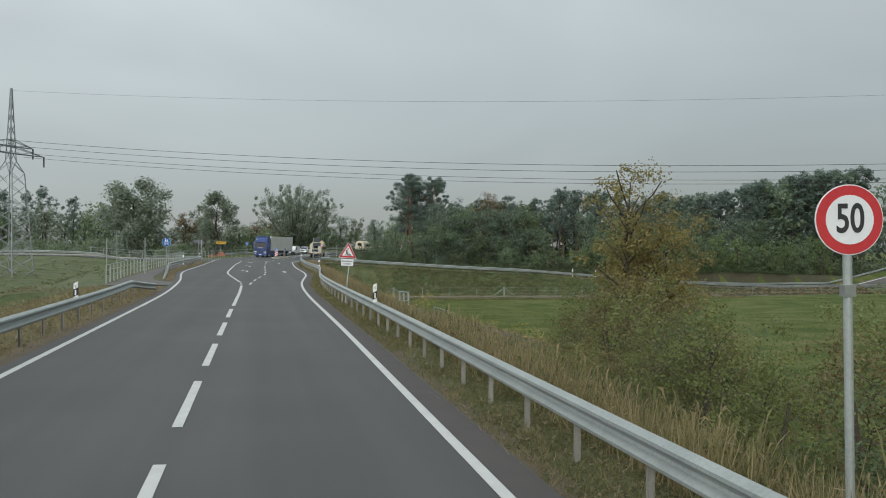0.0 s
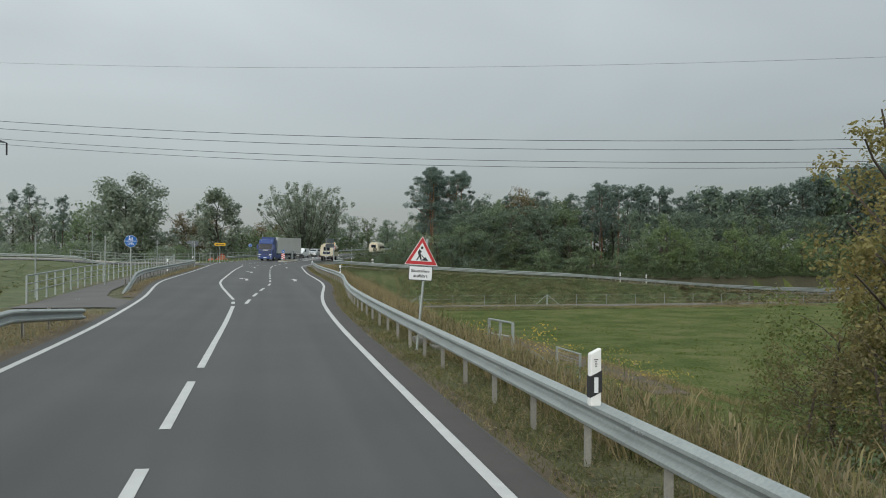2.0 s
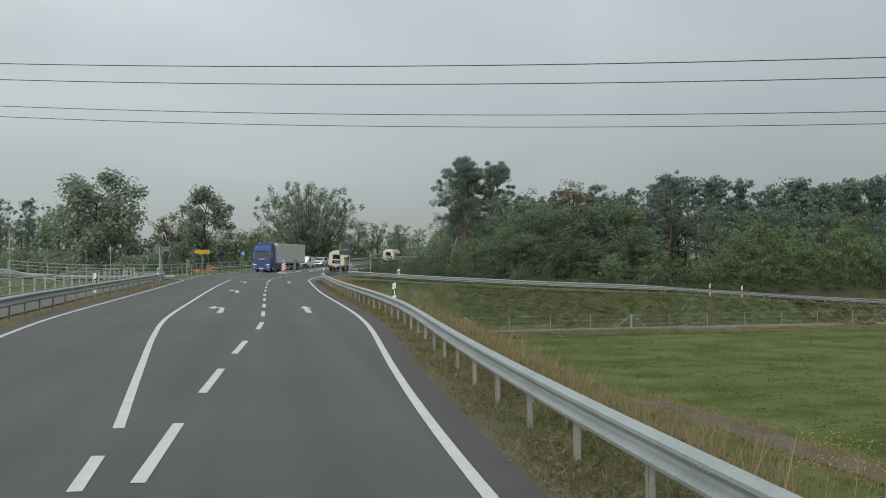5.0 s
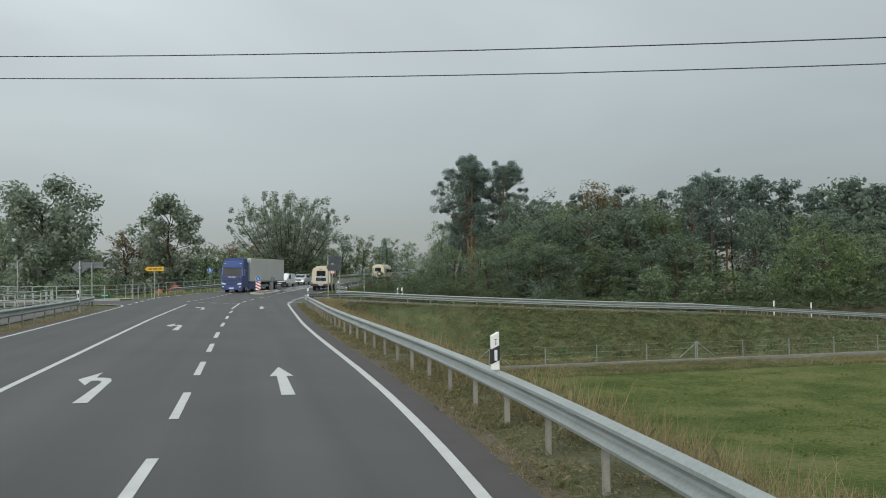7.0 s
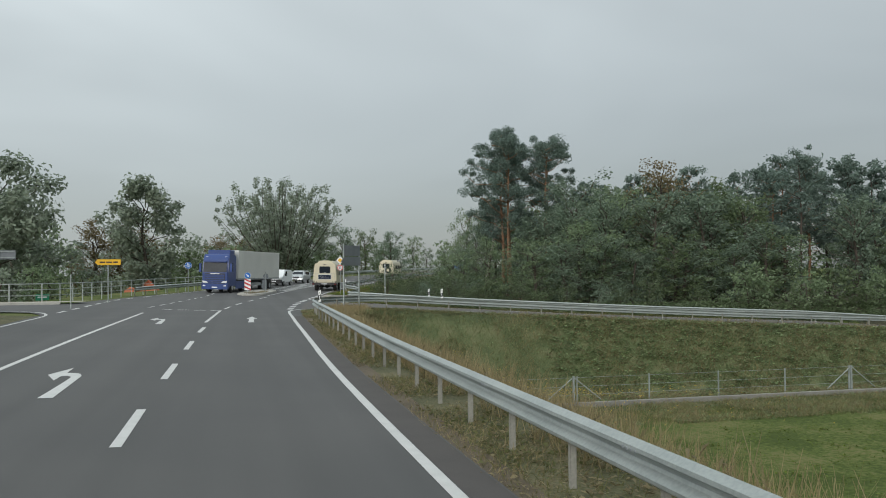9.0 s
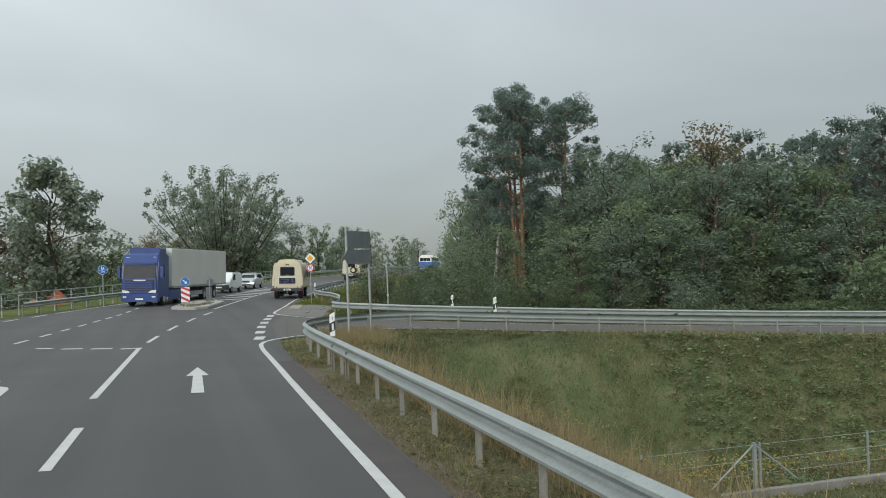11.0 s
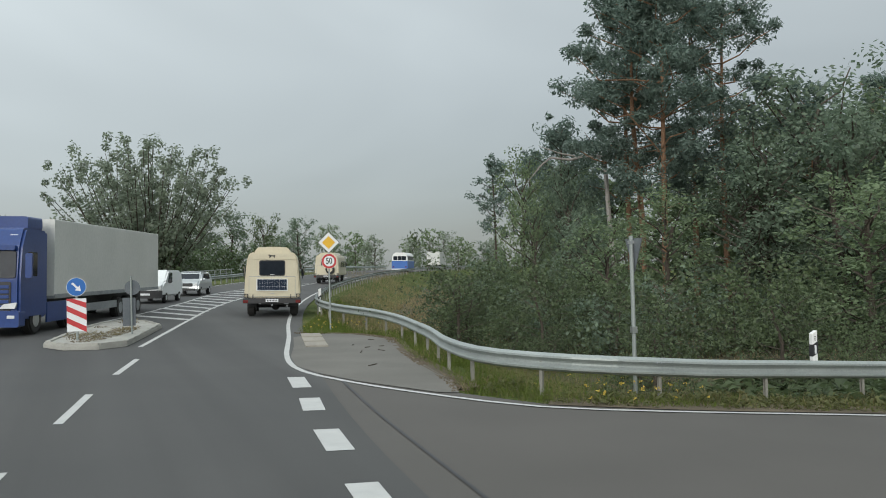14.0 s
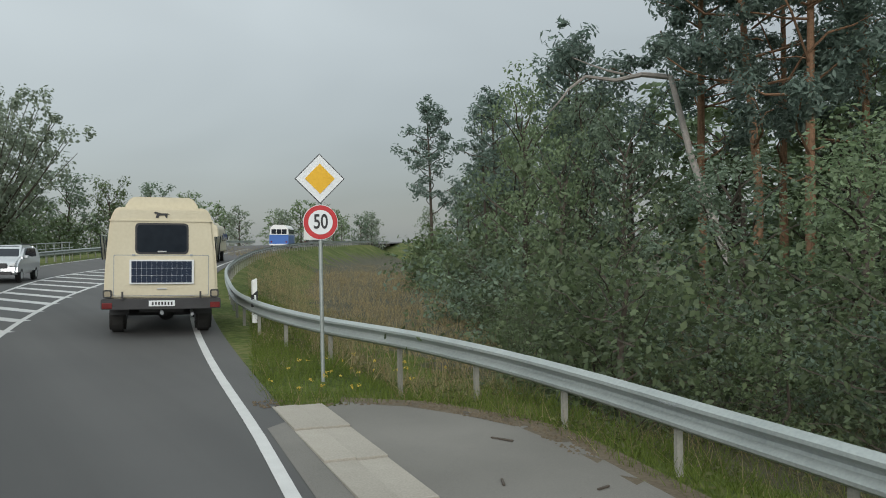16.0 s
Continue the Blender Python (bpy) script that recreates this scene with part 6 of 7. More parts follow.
def railing(label, pts, base, height=1.1, bars=2, spacing=2.0):
    ob = thing("railing", label, "railing")
    n = bars + 1
    lines = along([(x, y, 0) for x, y in pts], 1.0)
    for k in range(n):
        z = height * (1 - k / (n + 0.2))
        bm = bmesh.new()
        for (p, _), (q, _) in zip(lines, lines[1:]):
            rod(bm, (p.x, p.y, base(p.x, p.y) + z), (q.x, q.y, base(q.x, q.y) + z), 0.032 if k == 0 else 0.022, n=6)
        part("rail", bm, STEEL, ob)
    me = bpy.data.meshes.new("post")
    bm = boxed(-0.035, 0.035, -0.035, 0.035, -0.4, height)
    bm.to_mesh(me)
    bm.free()
    me.materials.append(STEEL)
    for p, _ in along([(x, y, 0) for x, y in pts], spacing):
        part_of("post", me, STEEL, ob).matrix_basis = Matrix.Translation((p.x, p.y, base(p.x, p.y)))
    return ob


railing("galvanised pipe railing along the footpath", [(-9.3, 59.3), (-9.6, 66), (-9.85, 74), (-10.0, 90), (-10.1, 110), (-10.4, 127), (-12.5, 134.5)], lambda x, y: path_z(-9.5, y), 1.05, 2, 2.0)
railing("galvanised pipe railing around the outside of the junction", [(-27, 152.3), (-20, 152.2), (-12, 152.2), (-10.2, 154.5), (-8.9, 161), (-7.2, 167.5), (-4.2, 174.5), (-1.2, 182), (1.4, 189.5), (4.5, 199), (9, 212), (17, 231)], lambda x, y: side_z(max(x, at_y(LEFT, y) - 2.5) if y > 153 else x, y) + 0.05, 1.25, 2, 2.0)


# ---- slim poles and the backs of signs along the footpath ----
for x, y, top, round_plate in ((-9.9, 63.1, 2.9, 0.0), (-17.9, 118.9, 4.2, 0.0), (-8.9, 74.0, 3.0, 0.0), (-12.4, 127.5, 3.3, 0.2), (-7.3, 141.2, 2.1, 0.0)):
    z = ground_z(x, y) - 0.1
    s = thing("sign_post", "slim galvanised post with a grey sign back" if round_plate else "slim galvanised steel post", "post", pose(x, y, z))
    part("pole", rod(bmesh.new(), (0, 0, -0.3), (0, 0, top - z), 0.035, n=8), STEEL, s)
    if round_plate:
        part("sign_plate", rod(bmesh.new(), (0, 0.04, top - z - 0.3), (0, 0.06, top - z - 0.3), round_plate, n=20), SIGN_BACK, s)
        part("clamp", boxed(-0.06, 0.06, -0.05, 0.05, top - z - 0.42, top - z - 0.36), STEEL_DARK, s)


# ---- steps with handrails beside the roadworks sign ----
s = thing("stair_railing", "galvanised handrail beside the drain steps", "handrail")
a, b = (7.1, 49.9), (7.12, 47.2)
part("top_rail", rod(bmesh.new(), (*a, 0.05), (*b, 0.14), 0.034), STEEL, s)
part("middle_rail", rod(bmesh.new(), (*a, -0.4), (*b, -0.28), 0.025), STEEL, s)
for t in (0.0, 0.5, 1.0):
    x, y, z = a[0] + (b[0] - a[0]) * t, a[1] + (b[1] - a[1]) * t, 0.05 + 0.09 * t
    part("post", boxed(x - 0.04, x + 0.04, y - 0.04, y + 0.04, z - 1.5, z), STEEL, s)
s = thing("drain_grating", "short sloping handrail and wire grating at the drain outlet", "grating")
part("sloping_rail", rod(bmesh.new(), (7.54, 47.0, -0.62), (8.28, 47.0, -1.08), 0.03), STEEL, s)
for x in (7.64, 7.76):
    part("post", boxed(x - 0.035, x + 0.035, 46.96, 47.04, -2.2, -0.66 - 0.6 * (x - 7.6)), STEEL, s)
for x, z in ((8.43, -0.55), (9.15, -0.77)):
    part("post", boxed(x - 0.03, x + 0.03, 46.97, 47.03, -2.6, z), STEEL, s)
part("top_bar", rod(bmesh.new(), (8.43, 47.0, -0.58), (9.15, 47.0, -0.8), 0.025), STEEL, s)
for k in range(9):
    part("bar", rod(bmesh.new(), (8.43, 47.0, -0.7 - 0.09 * k), (9.15, 47.0, -0.92 - 0.09 * k), 0.006, n=5), STEEL_DARK, s)
s = thing("drain_steps", "rough concrete drain channel running down the bank", "drain")
for k in range(9):
    x = 5.6 + k * 0.55
    z = ground_z(x, 46.6)
    part("slab", boxed(x, x + 0.5, 45.4, 46.4, z - 0.25, z + 0.04 + 0.02 * (k % 3), 0.02), CONCRETE, s)
s = thing("drain_box", "grey concrete drain head below the guard rail", "drain")
part("slab", boxed(4.0, 5.4, 43.3, 44.6, -0.6, -0.06, 0.03), DULL_CONCRETE, s)
for y in (44.08, 44.44):
    part("block", boxed(3.7, 3.98, y, y + 0.32, -0.4, 0.06, 0.025), DULL_CONCRETE, s)


# ---- fence at the foot of the bank ----
s = thing("field_fence", "low wire fence with thin steel posts", "fence")
me = bpy.data.meshes.new("post")
bm = boxed(-0.03, 0.03, -0.03, 0.03, -0.4, 1.35)
bm.to_mesh(me)
bm.free()
me.materials.append(STEEL)
for k in range(21):
    x = 11.1 + 4.25 * k
    part_of("post", me, STEEL, s).matrix_basis = Matrix.Translation((x, 133.4, -5.0))
for z in (0.35, 0.8, 1.28):
    part("wire", rod(bmesh.new(), (12, 133.4, -5.0 + z), (97.8, 133.4, -5.0 + z), 0.008, n=4), STEEL, s)
for x in (19.4, 36.75):
    for dx in (-1.6, 1.6):
        part("brace", rod(bmesh.new(), (x, 133.4, -3.7), (x + dx, 133.4, -4.95), 0.03, n=6), STEEL, s)
    part("brace_post", boxed(x - 0.05, x + 0.05, 133.35, 133.45, -5.4, -3.65), STEEL, s)
tagged(part("kerb_wall", boxed(10, 100, 132.75, 133.0, -5.7, -4.98, 0.02), DULL_CONCRETE), "low concrete edging at the foot of the bank", "wall", kind="structure")

# ---- concrete gutter slab and the debris of the lay-by ----
s = thing("gutter_slab", "pale concrete gutter slabs let into the asphalt", "gutter")
u = Vector((0.83, 4.27, 0)).normalized()
w = Vector((u.y, -u.x, 0))
o = Vector((8.8, 165.2, 0))
for j in range(2):
    for k in range(3):
        bm = boxed(0.003, 0.332, 0.002, 1.498, -0.1, 0.004, 0.003)
        q = o + w * (0.05 + 0.335 * j) + u * (-0.05 + 1.5 * k)
        ob = part("slab", bm, PAVING, s)
        ob.matrix_basis = Matrix.Translation((q.x, q.y, mix_z(q.x + 0.2, q.y + 0.8) + 0.024)) @ Matrix.Rotation(math.atan2(-u.x, u.y), 4, "Z")
for k, (x, y, l, a) in enumerate(((9.95, 163.2, 0.35, 70), (10.6, 163.4, 0.2, 100), (10.5, 164.4, 0.1, 20), (11.0, 164.6, 0.08, 10), (10.3, 165.2, 0.1, 60), (11.3, 166.6, 0.15, 110), (9.2, 159.8, 0.2, 45))):
    ob = part("stick", boxed(-l, l, -0.012, 0.012, 0.0, 0.02, 0.004), BARK)
    ob.matrix_basis = pose(x, y, mix_z(x, y) + 0.008, 0, 0, a)
    tagged(ob, "small broken twig lying on the asphalt", "twig", "twigs on the lay-by")

# ---- red-roofed house beyond the railing ----
s = thing("house", "small house with orange-red gable and tiled roof below the road", "house", pose(-8.6, 199.5, -2.7, 0, 0, 4) @ Matrix.Diagonal((0.8, 0.8, 0.86, 1)))
part("gable_wall", prism([(-2.0, 0), (2.0, 0), (2.0, 2.75), (0, 4.6), (-2.0, 2.75)], -3.0, 3.0, 0.02), BRICK_RED, s, "orange-red brick gable")
for k in (-1, 1):
    part("roof_slope", prism([(0, 4.6), (k * 2.25, 2.52), (k * 2.25, 2.66), (0, 4.74)], -3.2, 3.2), TILE_RED, s)
part("annex", prism([(-3.4, 0), (-2.05, 0), (-2.05, 3.55), (-2.6, 3.8), (-3.4, 3.3)], -2.0, 2.0, 0.02), BRICK_RED, s, "low orange-red annex")
part("window", boxed(-0.5, 0.5, -3.05, -2.98, 1.0, 2.2), GLASS, s)


# ---- vehicles ----
def wheel(parent, x, y, r, w, mat=None):
    ob = new("wheel")
    ob.parent = parent
    ob.matrix_basis = pose(x, y, r, 0, 90, 0)
    ty = bmesh.new()
    bmesh.ops.create_cone(ty, cap_ends=True, segments=30, radius1=r, radius2=r, depth=w)
    bmesh.ops.bevel(ty, geom=[e for e in ty.edges if abs(e.verts[0].co.z - e.verts[1].co.z) < 1e-4], offset=r * 0.12, segments=2, affect="EDGES")
    part("tyre", ty, TYRE, ob)
    rim = bmesh.new()
    bmesh.ops.create_cone(rim, cap_ends=True, segments=20, radius1=r * 0.55, radius2=r * 0.5, depth=w + 0.02)
    part("rim", rim, mat or STEEL_DARK, ob)
    return ob


def rounded(pts, r, n=4):
    """An outline with rounded corners."""
    out = []
    m = len(pts)
    for i in range(m):
        p0, p, p1 = Vector(pts[i - 1]), Vector(pts[i]), Vector(pts[(i + 1) % m])
        a, b = (p0 - p), (p1 - p)
        ra = min(r, a.length * 0.45, b.length * 0.45)
        a, b = p + a.normalized() * ra, p + b.normalized() * ra
        for k in range(n + 1):
            t = k / n
            out.append(tuple((1 - t) ** 2 * a + 2 * t * (1 - t) * p + t * t * b))
    return out


def rect(x0, x1, z0, z1):
    return [(x0, z0), (x1, z0), (x1, z1), (x0, z1)]


def camper_van(m, label, rack=True):
    """An old cream forward-control camper seen from behind; its rear is at y = 0 and it points to +y."""
    ob = thing("camper_van", label, "camper van", m)
    body = prism(rounded([(-1.16, 0.78), (1.16, 0.78), (1.13, 1.5), (1.04, 2.45), (0.93, 2.72), (-0.93, 2.72), (-1.04, 2.45), (-1.13, 1.5)], 0.16), 0.0, 5.6, 0.0)
    for v in body.verts:
        if v.co.y > 5 and v.co.z > 1.6:
            v.co.y -= 0.35 * (v.co.z - 1.6)
    bmesh.ops.bevel(body, geom=[e for e in body.edges if all(abs(v.co.y) < 0.01 for v in e.verts)], offset=0.05, segments=2, affect="EDGES")
    part("body", body, CREAM, ob, "cream painted body")
    hump = prism(rounded([(-0.78, 2.7), (0.78, 2.7), (0.62, 2.95), (-0.62, 2.95)], 0.1), 0.25, 4.6)
    part("raised_roof", hump, CREAM, ob)
    part("roof_hatch", prism(rounded(rect(-0.3, 0.3, 2.93, 2.98), 0.02), 0.9, 1.7), CREAM, ob)
    part("roof_gutter", prism([(-1.05, 2.425), (1.05, 2.425), (1.05, 2.455), (-1.05, 2.455)], -0.02, 0.02), CREAM, ob)
    seal = part("window_seal", prism(rounded(rect(-0.54, 0.54, 1.73, 2.39), 0.1), -0.012, 0.01), BLACK, ob)
    part("window", prism(rounded(rect(-0.5, 0.5, 1.77, 2.35), 0.08), -0.018, -0.010), GLASS, ob, "dark tinted rear window")
    part("window_latch", boxed(-0.09, 0.09, -0.03, -0.015, 1.775, 1.8), CHROME, ob)
    door = part("rear_door", prism(rounded(rect(-0.95, 0.95, 0.86, 1.7), 0.03), -0.008, 0.01), CREAM, ob)
    part("door_gap", prism(rounded(rect(-0.965, 0.965, 0.845, 1.715), 0.03), -0.004, 0.012), STEEL_DARK, ob)
    part("door_handle", boxed(-0.1, 0.1, -0.035, -0.01, 0.985, 1.01, 0.004), CHROME, door)
    for x in (-0.57, 0.6):
        part("hinge", boxed(x - 0.03, x + 0.03, -0.03, 0.0, 1.69, 1.73, 0.006), STEEL_DARK, door)
    if rack:
        panel = part("solar_panel", prism(rounded(rect(-0.65, 0.65, 1.1, 1.615), 0.015), -0.055, -0.012), LAMP_CLEAR, ob, "solar panel in a white frame")
        for i in range(12):
            for j in range(3):
                x0, z0 = -0.61 + i * 0.1017, 1.13 + j * 0.152
                part("cell", boxed(x0, x0 + 0.098, -0.06, -0.05, z0, z0 + 0.148), SOLAR, panel)
        for i in range(5):
            for j in (1, 2):
                part("cell_mark", boxed(-0.415 + i * 0.2034, -0.395 + i * 0.2034, -0.0625, -0.058, 1.121 + j * 0.152, 1.137 + j * 0.152), SIGN_WHITE, panel)
    else:
        sp = new("spare_wheel")
        sp.parent = ob
        sp.matrix_basis = pose(0.35, -0.18, 1.35, 90, 0, 0)
        t = bmesh.new()
        bmesh.ops.create_cone(t, cap_ends=True, segments=28, radius1=0.42, radius2=0.42, depth=0.26)
        part("tyre", t, TYRE, sp)
        t = bmesh.new()
        bmesh.ops.create_cone(t, cap_ends=True, segments=20, radius1=0.24, radius2=0.24, depth=0.3)
        part("rim", t, CREAM, sp)
    part("emblem", prism([(-0.1, 2.5), (-0.08, 2.56), (-0.13, 2.58), (-0.1, 2.6), (-0.02, 2.575), (0.08, 2.575), (0.12, 2.55), (0.08, 2.555), (0.075, 2.5), (0.055, 2.5), (0.04, 2.54), (-0.04, 2.54), (-0.06, 2.5)], -0.014, 0.005), BLACK, ob, "small dark emblem").matrix_basis = pose(0, 0, -0.75) @ Matrix.Diagonal((1.35, 1, 1.3, 1))
    bumper = part("bumper", prism(rounded(rect(-1.2, 1.2, 0.58, 0.8), 0.04), -0.2, 0.1), BLACK, ob, "black bumper")
    part("number_plate", boxed(-0.26, 0.26, -0.215, -0.2, 0.64, 0.76, 0.003), SIGN_WHITE, bumper, "white number plate")
    for k in range(7):
        part("plate_bar", boxed(-0.2 + k * 0.063, -0.165 + k * 0.063, -0.219, -0.214, 0.665, 0.735), BLACK, bumper)
    for sx in (-1, 1):
        part("tail_lamp", boxed(sx * 1.08 - 0.1, sx * 1.08 + 0.1, -0.225, -0.19, 0.6, 0.72, 0.01), LAMP_RED, bumper, "red tail lamp")
        part("lamp_ring", prism(rounded(rect(sx * 1.08 - 0.09, sx * 1.08 + 0.09, 0.81, 0.98), 0.04), -0.05, 0.0), BLACK, ob)
        part("lamp", prism(rounded(rect(sx * 1.08 - 0.06, sx * 1.08 + 0.06, 0.84, 0.95), 0.03), -0.06, -0.045), LAMP_AMBER, ob, "dull beige reversing lamp")
        part("buffer", boxed(sx * 0.78 - 0.02, sx * 0.78 + 0.02, -0.24, -0.2, 0.78, 0.95), BLACK, bumper)
        part("mud_flap", boxed(sx * 0.86 - 0.19, sx * 0.86 + 0.19, 0.5, 0.52, 0.42, 0.66), BLACK, ob)
        wheel(ob, sx * 0.9, 1.05, 0.46, 0.34)
        wheel(ob, sx * 0.92, 4.3, 0.42, 0.26)
        part("mirror", boxed(sx * 1.24 - 0.07, sx * 1.24 + 0.07, 5.0, 5.06, 1.7, 2.05, 0.02), BLACK, ob)
        for y in (1.6, 2.9, 4.2):
            part("side_window", prism(rounded([(y - 0.45, 1.6), (y + 0.45, 1.6), (y + 0.45, 2.15), (y - 0.45, 2.15)], 0.08), -0.012, 0.012), GLASS, ob).matrix_basis = pose(sx * 1.085, 0, 0, 0, 0, 90) @ pose(0, 0, 0, sx * 5.5, 0, 0)
    part("chassis", boxed(-0.45, 0.45, 0.1, 5.2, 0.5, 0.78), BLACK, ob)
    ax = rod(bmesh.new(), (-0.8, 1.15, 0.42), (0.8, 1.15, 0.42), 0.07)
    bmesh.ops.create_uvsphere(ax, u_segments=12, v_segments=8, radius=0.18, matrix=pose(0.1, 1.15, 0.42))
    part("rear_axle", ax, BLACK, ob)
    part("tow_hook", rod(bmesh.new(), (0, -0.1, 0.52), (0, -0.26, 0.5), 0.04), STEEL_DARK, ob)
    part("exhaust", rod(bmesh.new(), (0.62, 0.4, 0.5), (0.62, -0.12, 0.46), 0.035), STEEL_DARK, ob)
    return ob


def on_road(x, y, turn, tilt=0.0):
    z = road_z(x, y)
    return pose(x, y, z + 0.01, 0, 1.43, turn)


camper_van(on_road(10.42, 178.2, -13.4) @ Matrix.Scale(1.04, 4), "cream camper van with solar panel on its rear")
camper_van(on_road(24.0, 221.0, -23), "cream camper van with a spare wheel on its rear", False)


def lorry(m):
    """A blue tractor with a white box trailer, pointing to -y from its front at y = 0."""
    ob = thing("lorry", "blue lorry with long white box trailer", "lorry", m)
    cab = prism(rounded([(0.0, 0.55), (2.25, 0.55), (2.25, 3.5), (0.45, 3.55), (0.12, 2.9), (0.0, 1.9)], 0.15), -1.22, 1.22)
    for v in cab.verts:
        v.co = Vector((v.co.y, v.co.x, v.co.z))
    bmesh.ops.recalc_face_normals(cab, faces=cab.faces[:])
    bmesh.ops.bevel(cab, geom=[e for e in cab.edges if abs(e.verts[0].co.x - e.verts[1].co.x) < 0.01], offset=0.08, segments=2, affect="EDGES")
    part("cab", cab, TRUCK_BLUE, ob, "blue driver's cab")
    part("roof_spoiler", prism(rounded(rect(-1.05, 1.05, 3.5, 3.95), 0.1), 1.0, 2.2), TRUCK_BLUE, ob)
    screen = prism(rounded([(-1.1, 1.9), (1.1, 1.9), (1.08, 2.78), (-1.08, 2.78)], 0.08), -0.04, 0.05)
    part("windscreen", screen, GLASS, ob, "dark windscreen").matrix_basis = pose(0, 0.0, 1.95, -6.8, 0, 0) @ pose(0, 0, -1.95)
    part("sun_visor", prism(rounded(rect(-1.08, 1.08, 2.8, 2.96), 0.05), -0.06, 0.4), TRUCK_BLUE, ob)
    grille = part("grille", prism(rounded(rect(-0.95, 0.95, 0.85, 1.78), 0.06), -0.035, 0.05), BLACK, ob)
    for k in range(5):
        part("grille_slat", prism(rounded(rect(-0.9, 0.9, 0.93 + k * 0.16, 1.03 + k * 0.16), 0.02), -0.06, -0.03), TRUCK_BLUE, grille)
    part("maker_bar", boxed(-0.42, 0.42, -0.055, -0.03, 1.72, 1.8), CHROME, ob)
    part("bumper", prism(rounded(rect(-1.23, 1.23, 0.32, 0.85), 0.08), -0.08, 0.4), TRUCK_BLUE, ob)
    part("number_plate", boxed(-0.26, 0.26, -0.095, -0.08, 0.45, 0.56), SIGN_WHITE, ob)
    for sx in (-1, 1):
        part("headlamp", prism(rounded([(sx * 0.62, 0.92), (sx * 1.12, 0.92), (sx * 1.16, 1.12), (sx * 0.75, 1.06)], 0.03), -0.1, -0.02), LAMP_CLEAR, ob)
        part("fog_lamp", boxed(sx * 0.98 - 0.12, sx * 0.98 + 0.12, -0.1, -0.07, 0.6, 0.7, 0.01), LAMP_CLEAR, ob)
        part("marker_lamp", boxed(sx * 0.9 - 0.12, sx * 0.9 + 0.12, 0.32, 0.36, 3.2, 3.32, 0.01), LAMP_CLEAR, ob)
        part("mirror", prism(rounded(rect(sx * 1.45 - 0.1, sx * 1.45 + 0.1, 1.9, 2.7), 0.04), 0.1, 0.22), TRUCK_BLUE, ob)
        part("side_window", prism(rounded([(0.45, 1.95), (1.35, 1.95), (1.35, 2.75), (0.6, 2.75)], 0.06), -0.01, 0.012), GLASS, ob).matrix_basis = pose(sx * 1.225, 0, 0, 0, 0, 90)
        part("side_skirt", boxed(sx * 1.2 - 0.03, sx * 1.2 + 0.03, 2.2, 4.6, 0.35, 1.05, 0.01), TRUCK_BLUE, ob)
        part("trailer_guard", boxed(sx * 1.2 - 0.02, sx * 1.2 + 0.02, 6.0, 9.8, 0.55, 0.85), STEEL_DARK, ob)
        for y in (1.35, 4.4, 10.4, 11.7, 13.0):
            wheel(ob, sx * 1.02, y, 0.5, 0.34, CHROME if y < 5 else None)
    trailer = part("trailer", prism(rounded(rect(-1.26, 1.26, 1.25, 3.95), 0.04), 2.75, 16.2, 0.0), TRAILER, ob, "white trailer box")
    part("trailer_edge", prism(rect(-1.28, 1.28, 1.15, 1.3), 2.75, 16.2), STEEL_DARK, trailer)
    part("chassis", boxed(-0.5, 0.5, 1.0, 15.8, 0.65, 1.15), BLACK, ob)
    return ob


lorry(on_road(-0.25, 171.4, -19))


def small_van(m):
    ob = thing("delivery_van", "small white delivery van with black bumper", "van", m)
    side = rounded([(0.0, 0.4), (4.3, 0.35), (4.35, 1.7), (4.1, 1.83), (1.6, 1.86), (0.75, 1.2), (0.05, 0.98)], 0.12)
    body = prism(side, -0.9, 0.9)
    for v in body.verts:
        k = 1 - 0.12 * max(0.0, v.co.z - 1.0)
        v.co = Vector((v.co.y * k, v.co.x, v.co.z))
    bmesh.ops.recalc_face_normals(body, faces=body.faces[:])
    bmesh.ops.bevel(body, geom=[e for e in body.edges if abs(e.verts[0].co.x - e.verts[1].co.x) < 0.01], offset=0.09, segments=2, affect="EDGES")
    part("body", body, CAR_WHITE, ob)
    part("windscreen", prism(rounded([(-0.72, 0.0), (0.72, 0.0), (0.64, 0.78), (-0.64, 0.78)], 0.06), -0.015, 0.015), GLASS, ob).matrix_basis = pose(0, 0.79, 1.2, -52, 0, 0)
    part("bumper", prism(rounded(rect(-0.88, 0.88, 0.28, 0.72), 0.1), -0.12, 0.3), BLACK, ob, "black plastic bumper")
    part("number_plate", boxed(-0.26, 0.26, -0.135, -0.12, 0.45, 0.56), SIGN_WHITE, ob)
    for sx in (-1, 1):
        part("headlamp", prism(rounded([(sx * 0.55, 0.74), (sx * 0.86, 0.78), (sx * 0.86, 1.0), (sx * 0.62, 0.9)], 0.03), -0.03, 0.2), LAMP_CLEAR, ob)
        part("side_window", prism(rounded([(1.25, 1.15), (2.1, 1.15), (2.1, 1.7), (1.7, 1.7)], 0.05), -0.012, 0.012), GLASS, ob).matrix_basis = pose(sx * 0.872, 0, 0, 0, 0, 90)
        part("mirror", boxed(sx * 1.0 - 0.08, sx * 1.0 + 0.08, 1.15, 1.27, 1.12, 1.32, 0.03), BLACK, ob)
        for y in (0.85, 3.55):
            wheel(ob, sx * 0.8, y, 0.31, 0.2, CHROME)
    return ob


small_van(on_road(5.9, 190.8, -20))


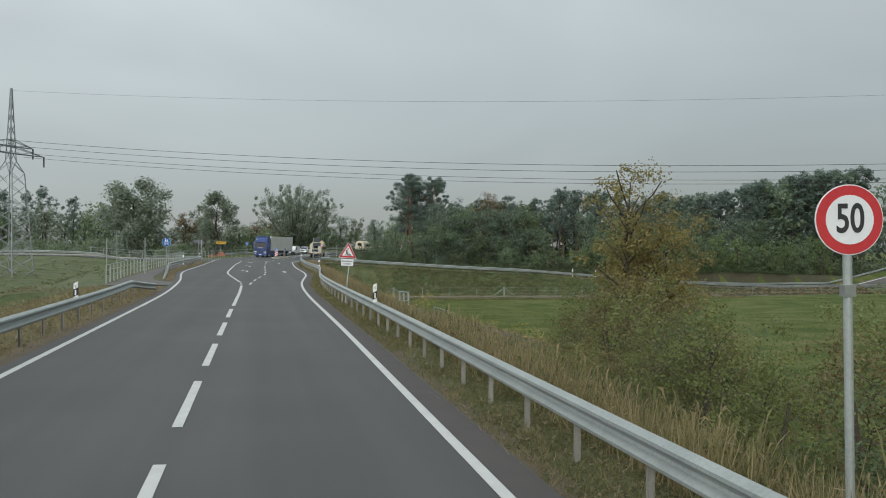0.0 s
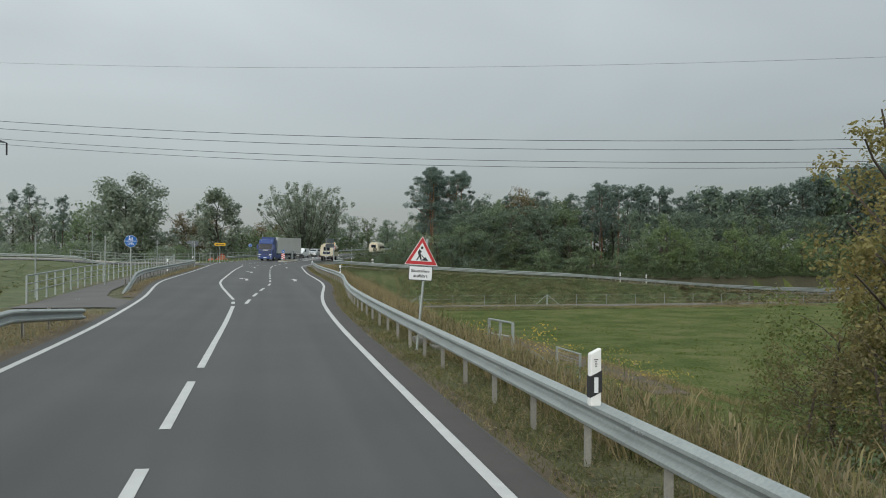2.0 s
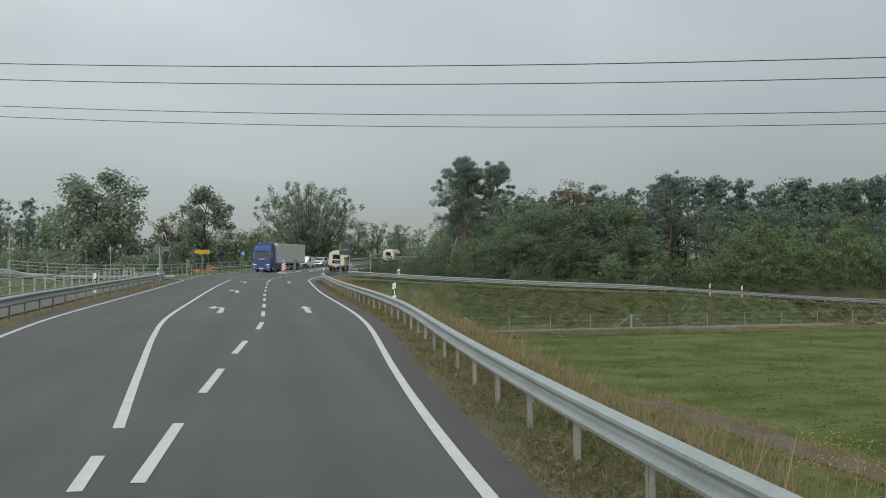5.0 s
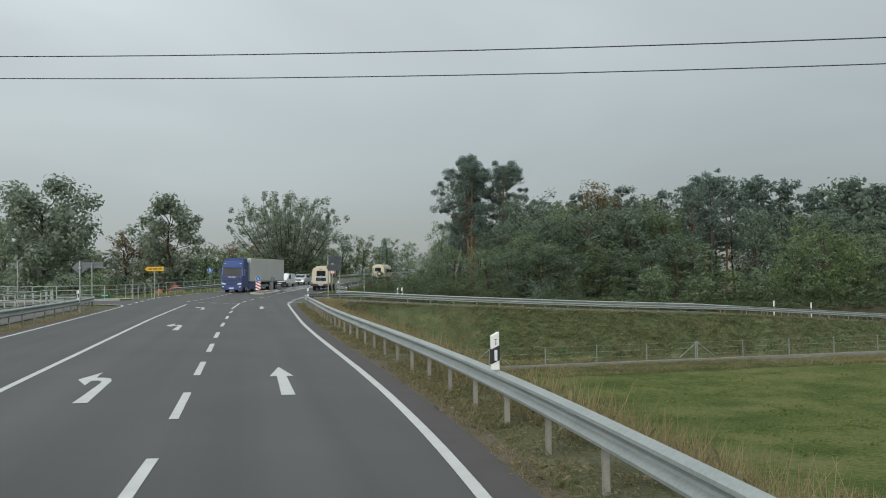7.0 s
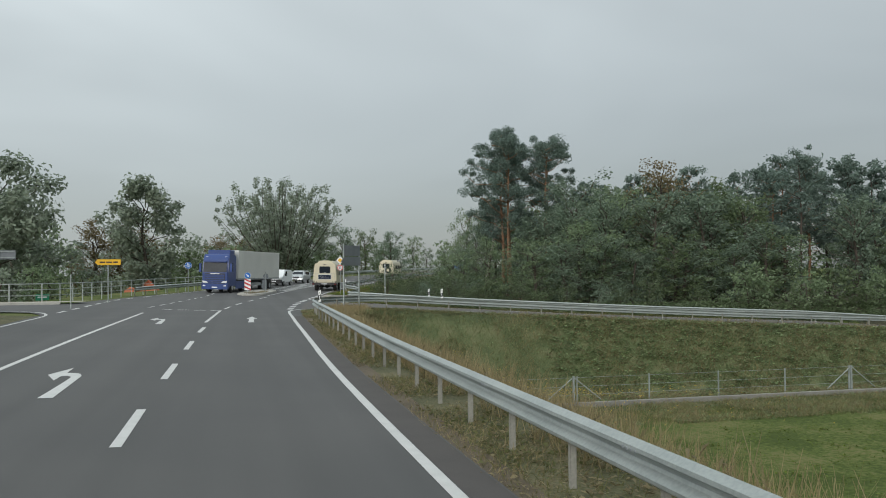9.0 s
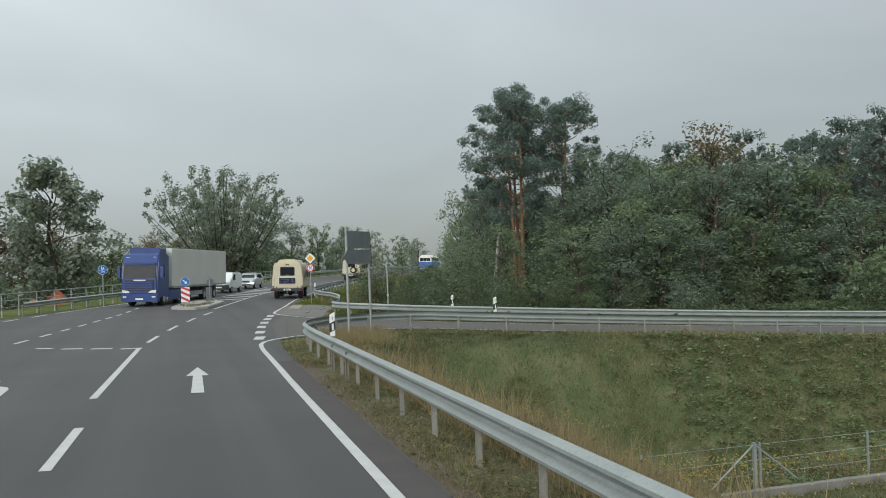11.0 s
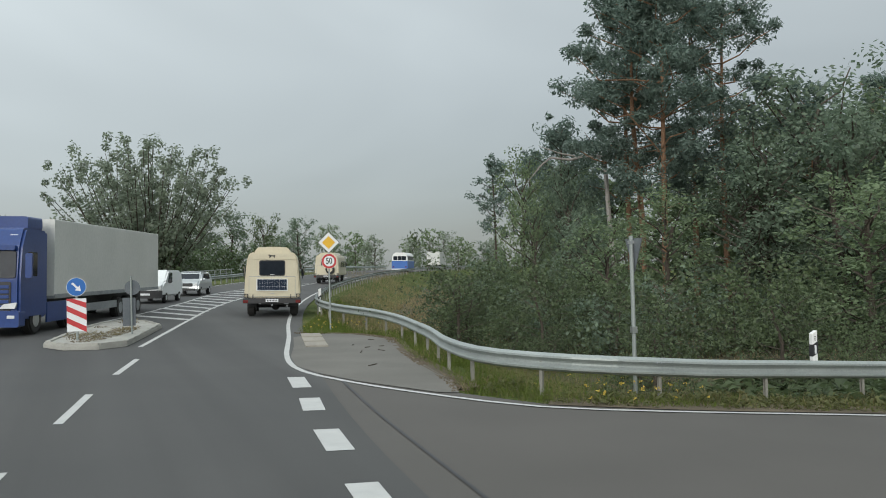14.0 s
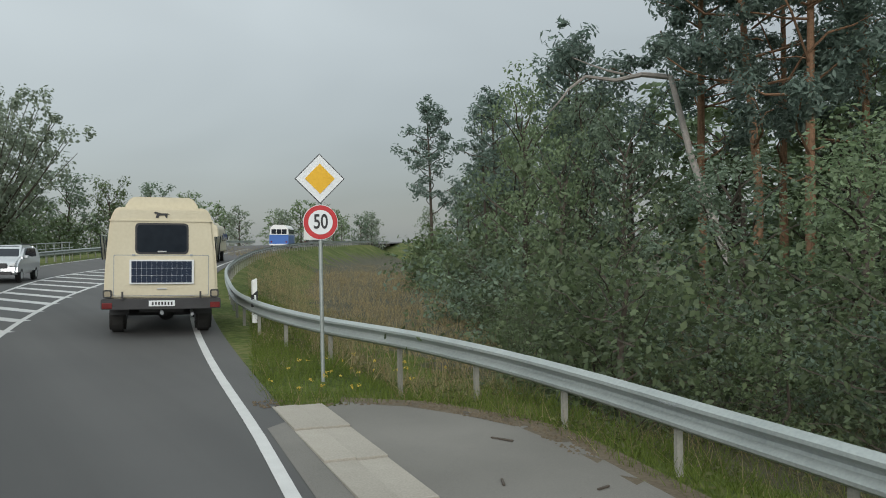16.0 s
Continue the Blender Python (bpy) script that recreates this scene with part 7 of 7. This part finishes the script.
def car(m):
    ob = thing("car", "silver hatchback car with roof rails", "car", m)
    side = rounded([(0.0, 0.35), (4.35, 0.38), (4.4, 1.0), (4.2, 1.45), (3.4, 1.6), (2.0, 1.6), (1.05, 1.08), (0.15, 0.88)], 0.18)
    body = prism(side, -0.9, 0.9)
    for v in body.verts:
        k = 1 - 0.28 * max(0.0, v.co.z - 0.95)
        v.co = Vector((v.co.y * k, v.co.x, v.co.z))
    bmesh.ops.recalc_face_normals(body, faces=body.faces[:])
    bmesh.ops.bevel(body, geom=[e for e in body.edges if abs(e.verts[0].co.x - e.verts[1].co.x) < 0.01], offset=0.1, segments=2, affect="EDGES")
    part("body", body, CAR_SILVER, ob)
    part("windscreen", prism(rounded([(-0.72, 0.0), (0.72, 0.0), (0.56, 0.95), (-0.56, 0.95)], 0.06), -0.015, 0.015), GLASS, ob).matrix_basis = pose(0, 1.1, 1.1, -62, 0, 0)
    part("grille", prism(rounded(rect(-0.5, 0.5, 0.66, 0.84), 0.03), -0.02, 0.1), BLACK, ob)
    part("lower_grille", prism(rounded(rect(-0.7, 0.7, 0.36, 0.5), 0.03), -0.03, 0.1), BLACK, ob)
    part("number_plate", boxed(-0.26, 0.26, -0.035, -0.02, 0.54, 0.63), SIGN_WHITE, ob)
    for sx in (-1, 1):
        part("headlamp", prism(rounded([(sx * 0.56, 0.72), (sx * 0.82, 0.75), (sx * 0.83, 0.86), (sx * 0.62, 0.82)], 0.02), 0.0, 0.16), LAMP_CLEAR, ob)
        part("side_window", prism(rounded([(1.5, 1.05), (3.8, 1.1), (3.5, 1.45), (2.1, 1.47)], 0.05), -0.012, 0.012), GLASS, ob).matrix_basis = pose(sx * 0.835, 0, 0, 0, 0, 90) @ pose(0, 0, 0, 0, 0, 0)
        part("mirror", boxed(sx * 0.97 - 0.09, sx * 0.97 + 0.09, 1.3, 1.42, 1.02, 1.16, 0.03), CAR_SILVER, ob)
        part("roof_rail", rod(bmesh.new(), (sx * 0.62, 2.0, 1.64), (sx * 0.62, 3.6, 1.64), 0.02), BLACK, ob)
        for y in (0.85, 3.5):
            wheel(ob, sx * 0.8, y, 0.32, 0.2, CHROME)
    return ob


car(on_road(8.8, 199.3, -19))


def old_bus(m):
    ob = thing("old_bus", "rounded old bus in blue with cream roof", "bus", m)
    part("lower_body", prism(rounded(rect(-1.2, 1.2, 0.5, 1.75), 0.15), 0.0, 7.5, 0.0), BUS_BLUE, ob, "blue lower body")
    part("upper_body", prism(rounded([(-1.2, 1.7), (1.2, 1.7), (1.1, 2.6), (0.7, 3.0), (-0.7, 3.0), (-1.1, 2.6)], 0.15), 0.05, 7.4), WHITE, ob, "cream roof")
    for k in range(3):
        part("rear_window", prism(rounded(rect(-0.95 + k * 0.65, -0.35 + k * 0.65, 1.85, 2.45), 0.06), 0.02, 0.06), GLASS, ob)
    part("bumper", prism(rounded(rect(-1.2, 1.2, 0.4, 0.58), 0.04), -0.12, 0.1), CHROME, ob)
    for sx in (-1, 1):
        part("tail_lamp", boxed(sx * 0.95 - 0.1, sx * 0.95 + 0.1, -0.02, 0.02, 0.75, 0.95), LAMP_RED, ob)
        for k in range(6):
            part("side_window", boxed(sx * 1.15 - 0.04, sx * 1.15 + 0.04, 0.5 + k * 1.1, 1.4 + k * 1.1, 1.85, 2.45), GLASS, ob)
        for y in (1.4, 5.8):
            wheel(ob, sx * 1.02, y, 0.45, 0.28)
    return ob


old_bus(on_road(46.3, 263.5, -28))


def box_lorry(m):
    ob = thing("box_lorry", "white box lorry in the distance", "lorry", m)
    part("box", prism(rounded(rect(-1.25, 1.25, 0.95, 3.4), 0.04), 0.0, 6.2), TRAILER, ob)
    part("cab", prism(rounded(rect(-1.1, 1.1, 0.6, 2.4), 0.1), 6.3, 7.9), TRAILER, ob)
    part("bumper", boxed(-1.2, 1.2, -0.05, 0.1, 0.5, 0.7), BLACK, ob)
    for sx in (-1, 1):
        part("tail_lamp", boxed(sx * 1.0 - 0.15, sx * 1.0 + 0.15, -0.07, -0.04, 0.52, 0.66), LAMP_RED, ob)
        for y in (1.5, 6.8):
            wheel(ob, sx * 1.0, y, 0.45, 0.3)
    return ob


box_lorry(on_road(63.0, 292.0, -32))
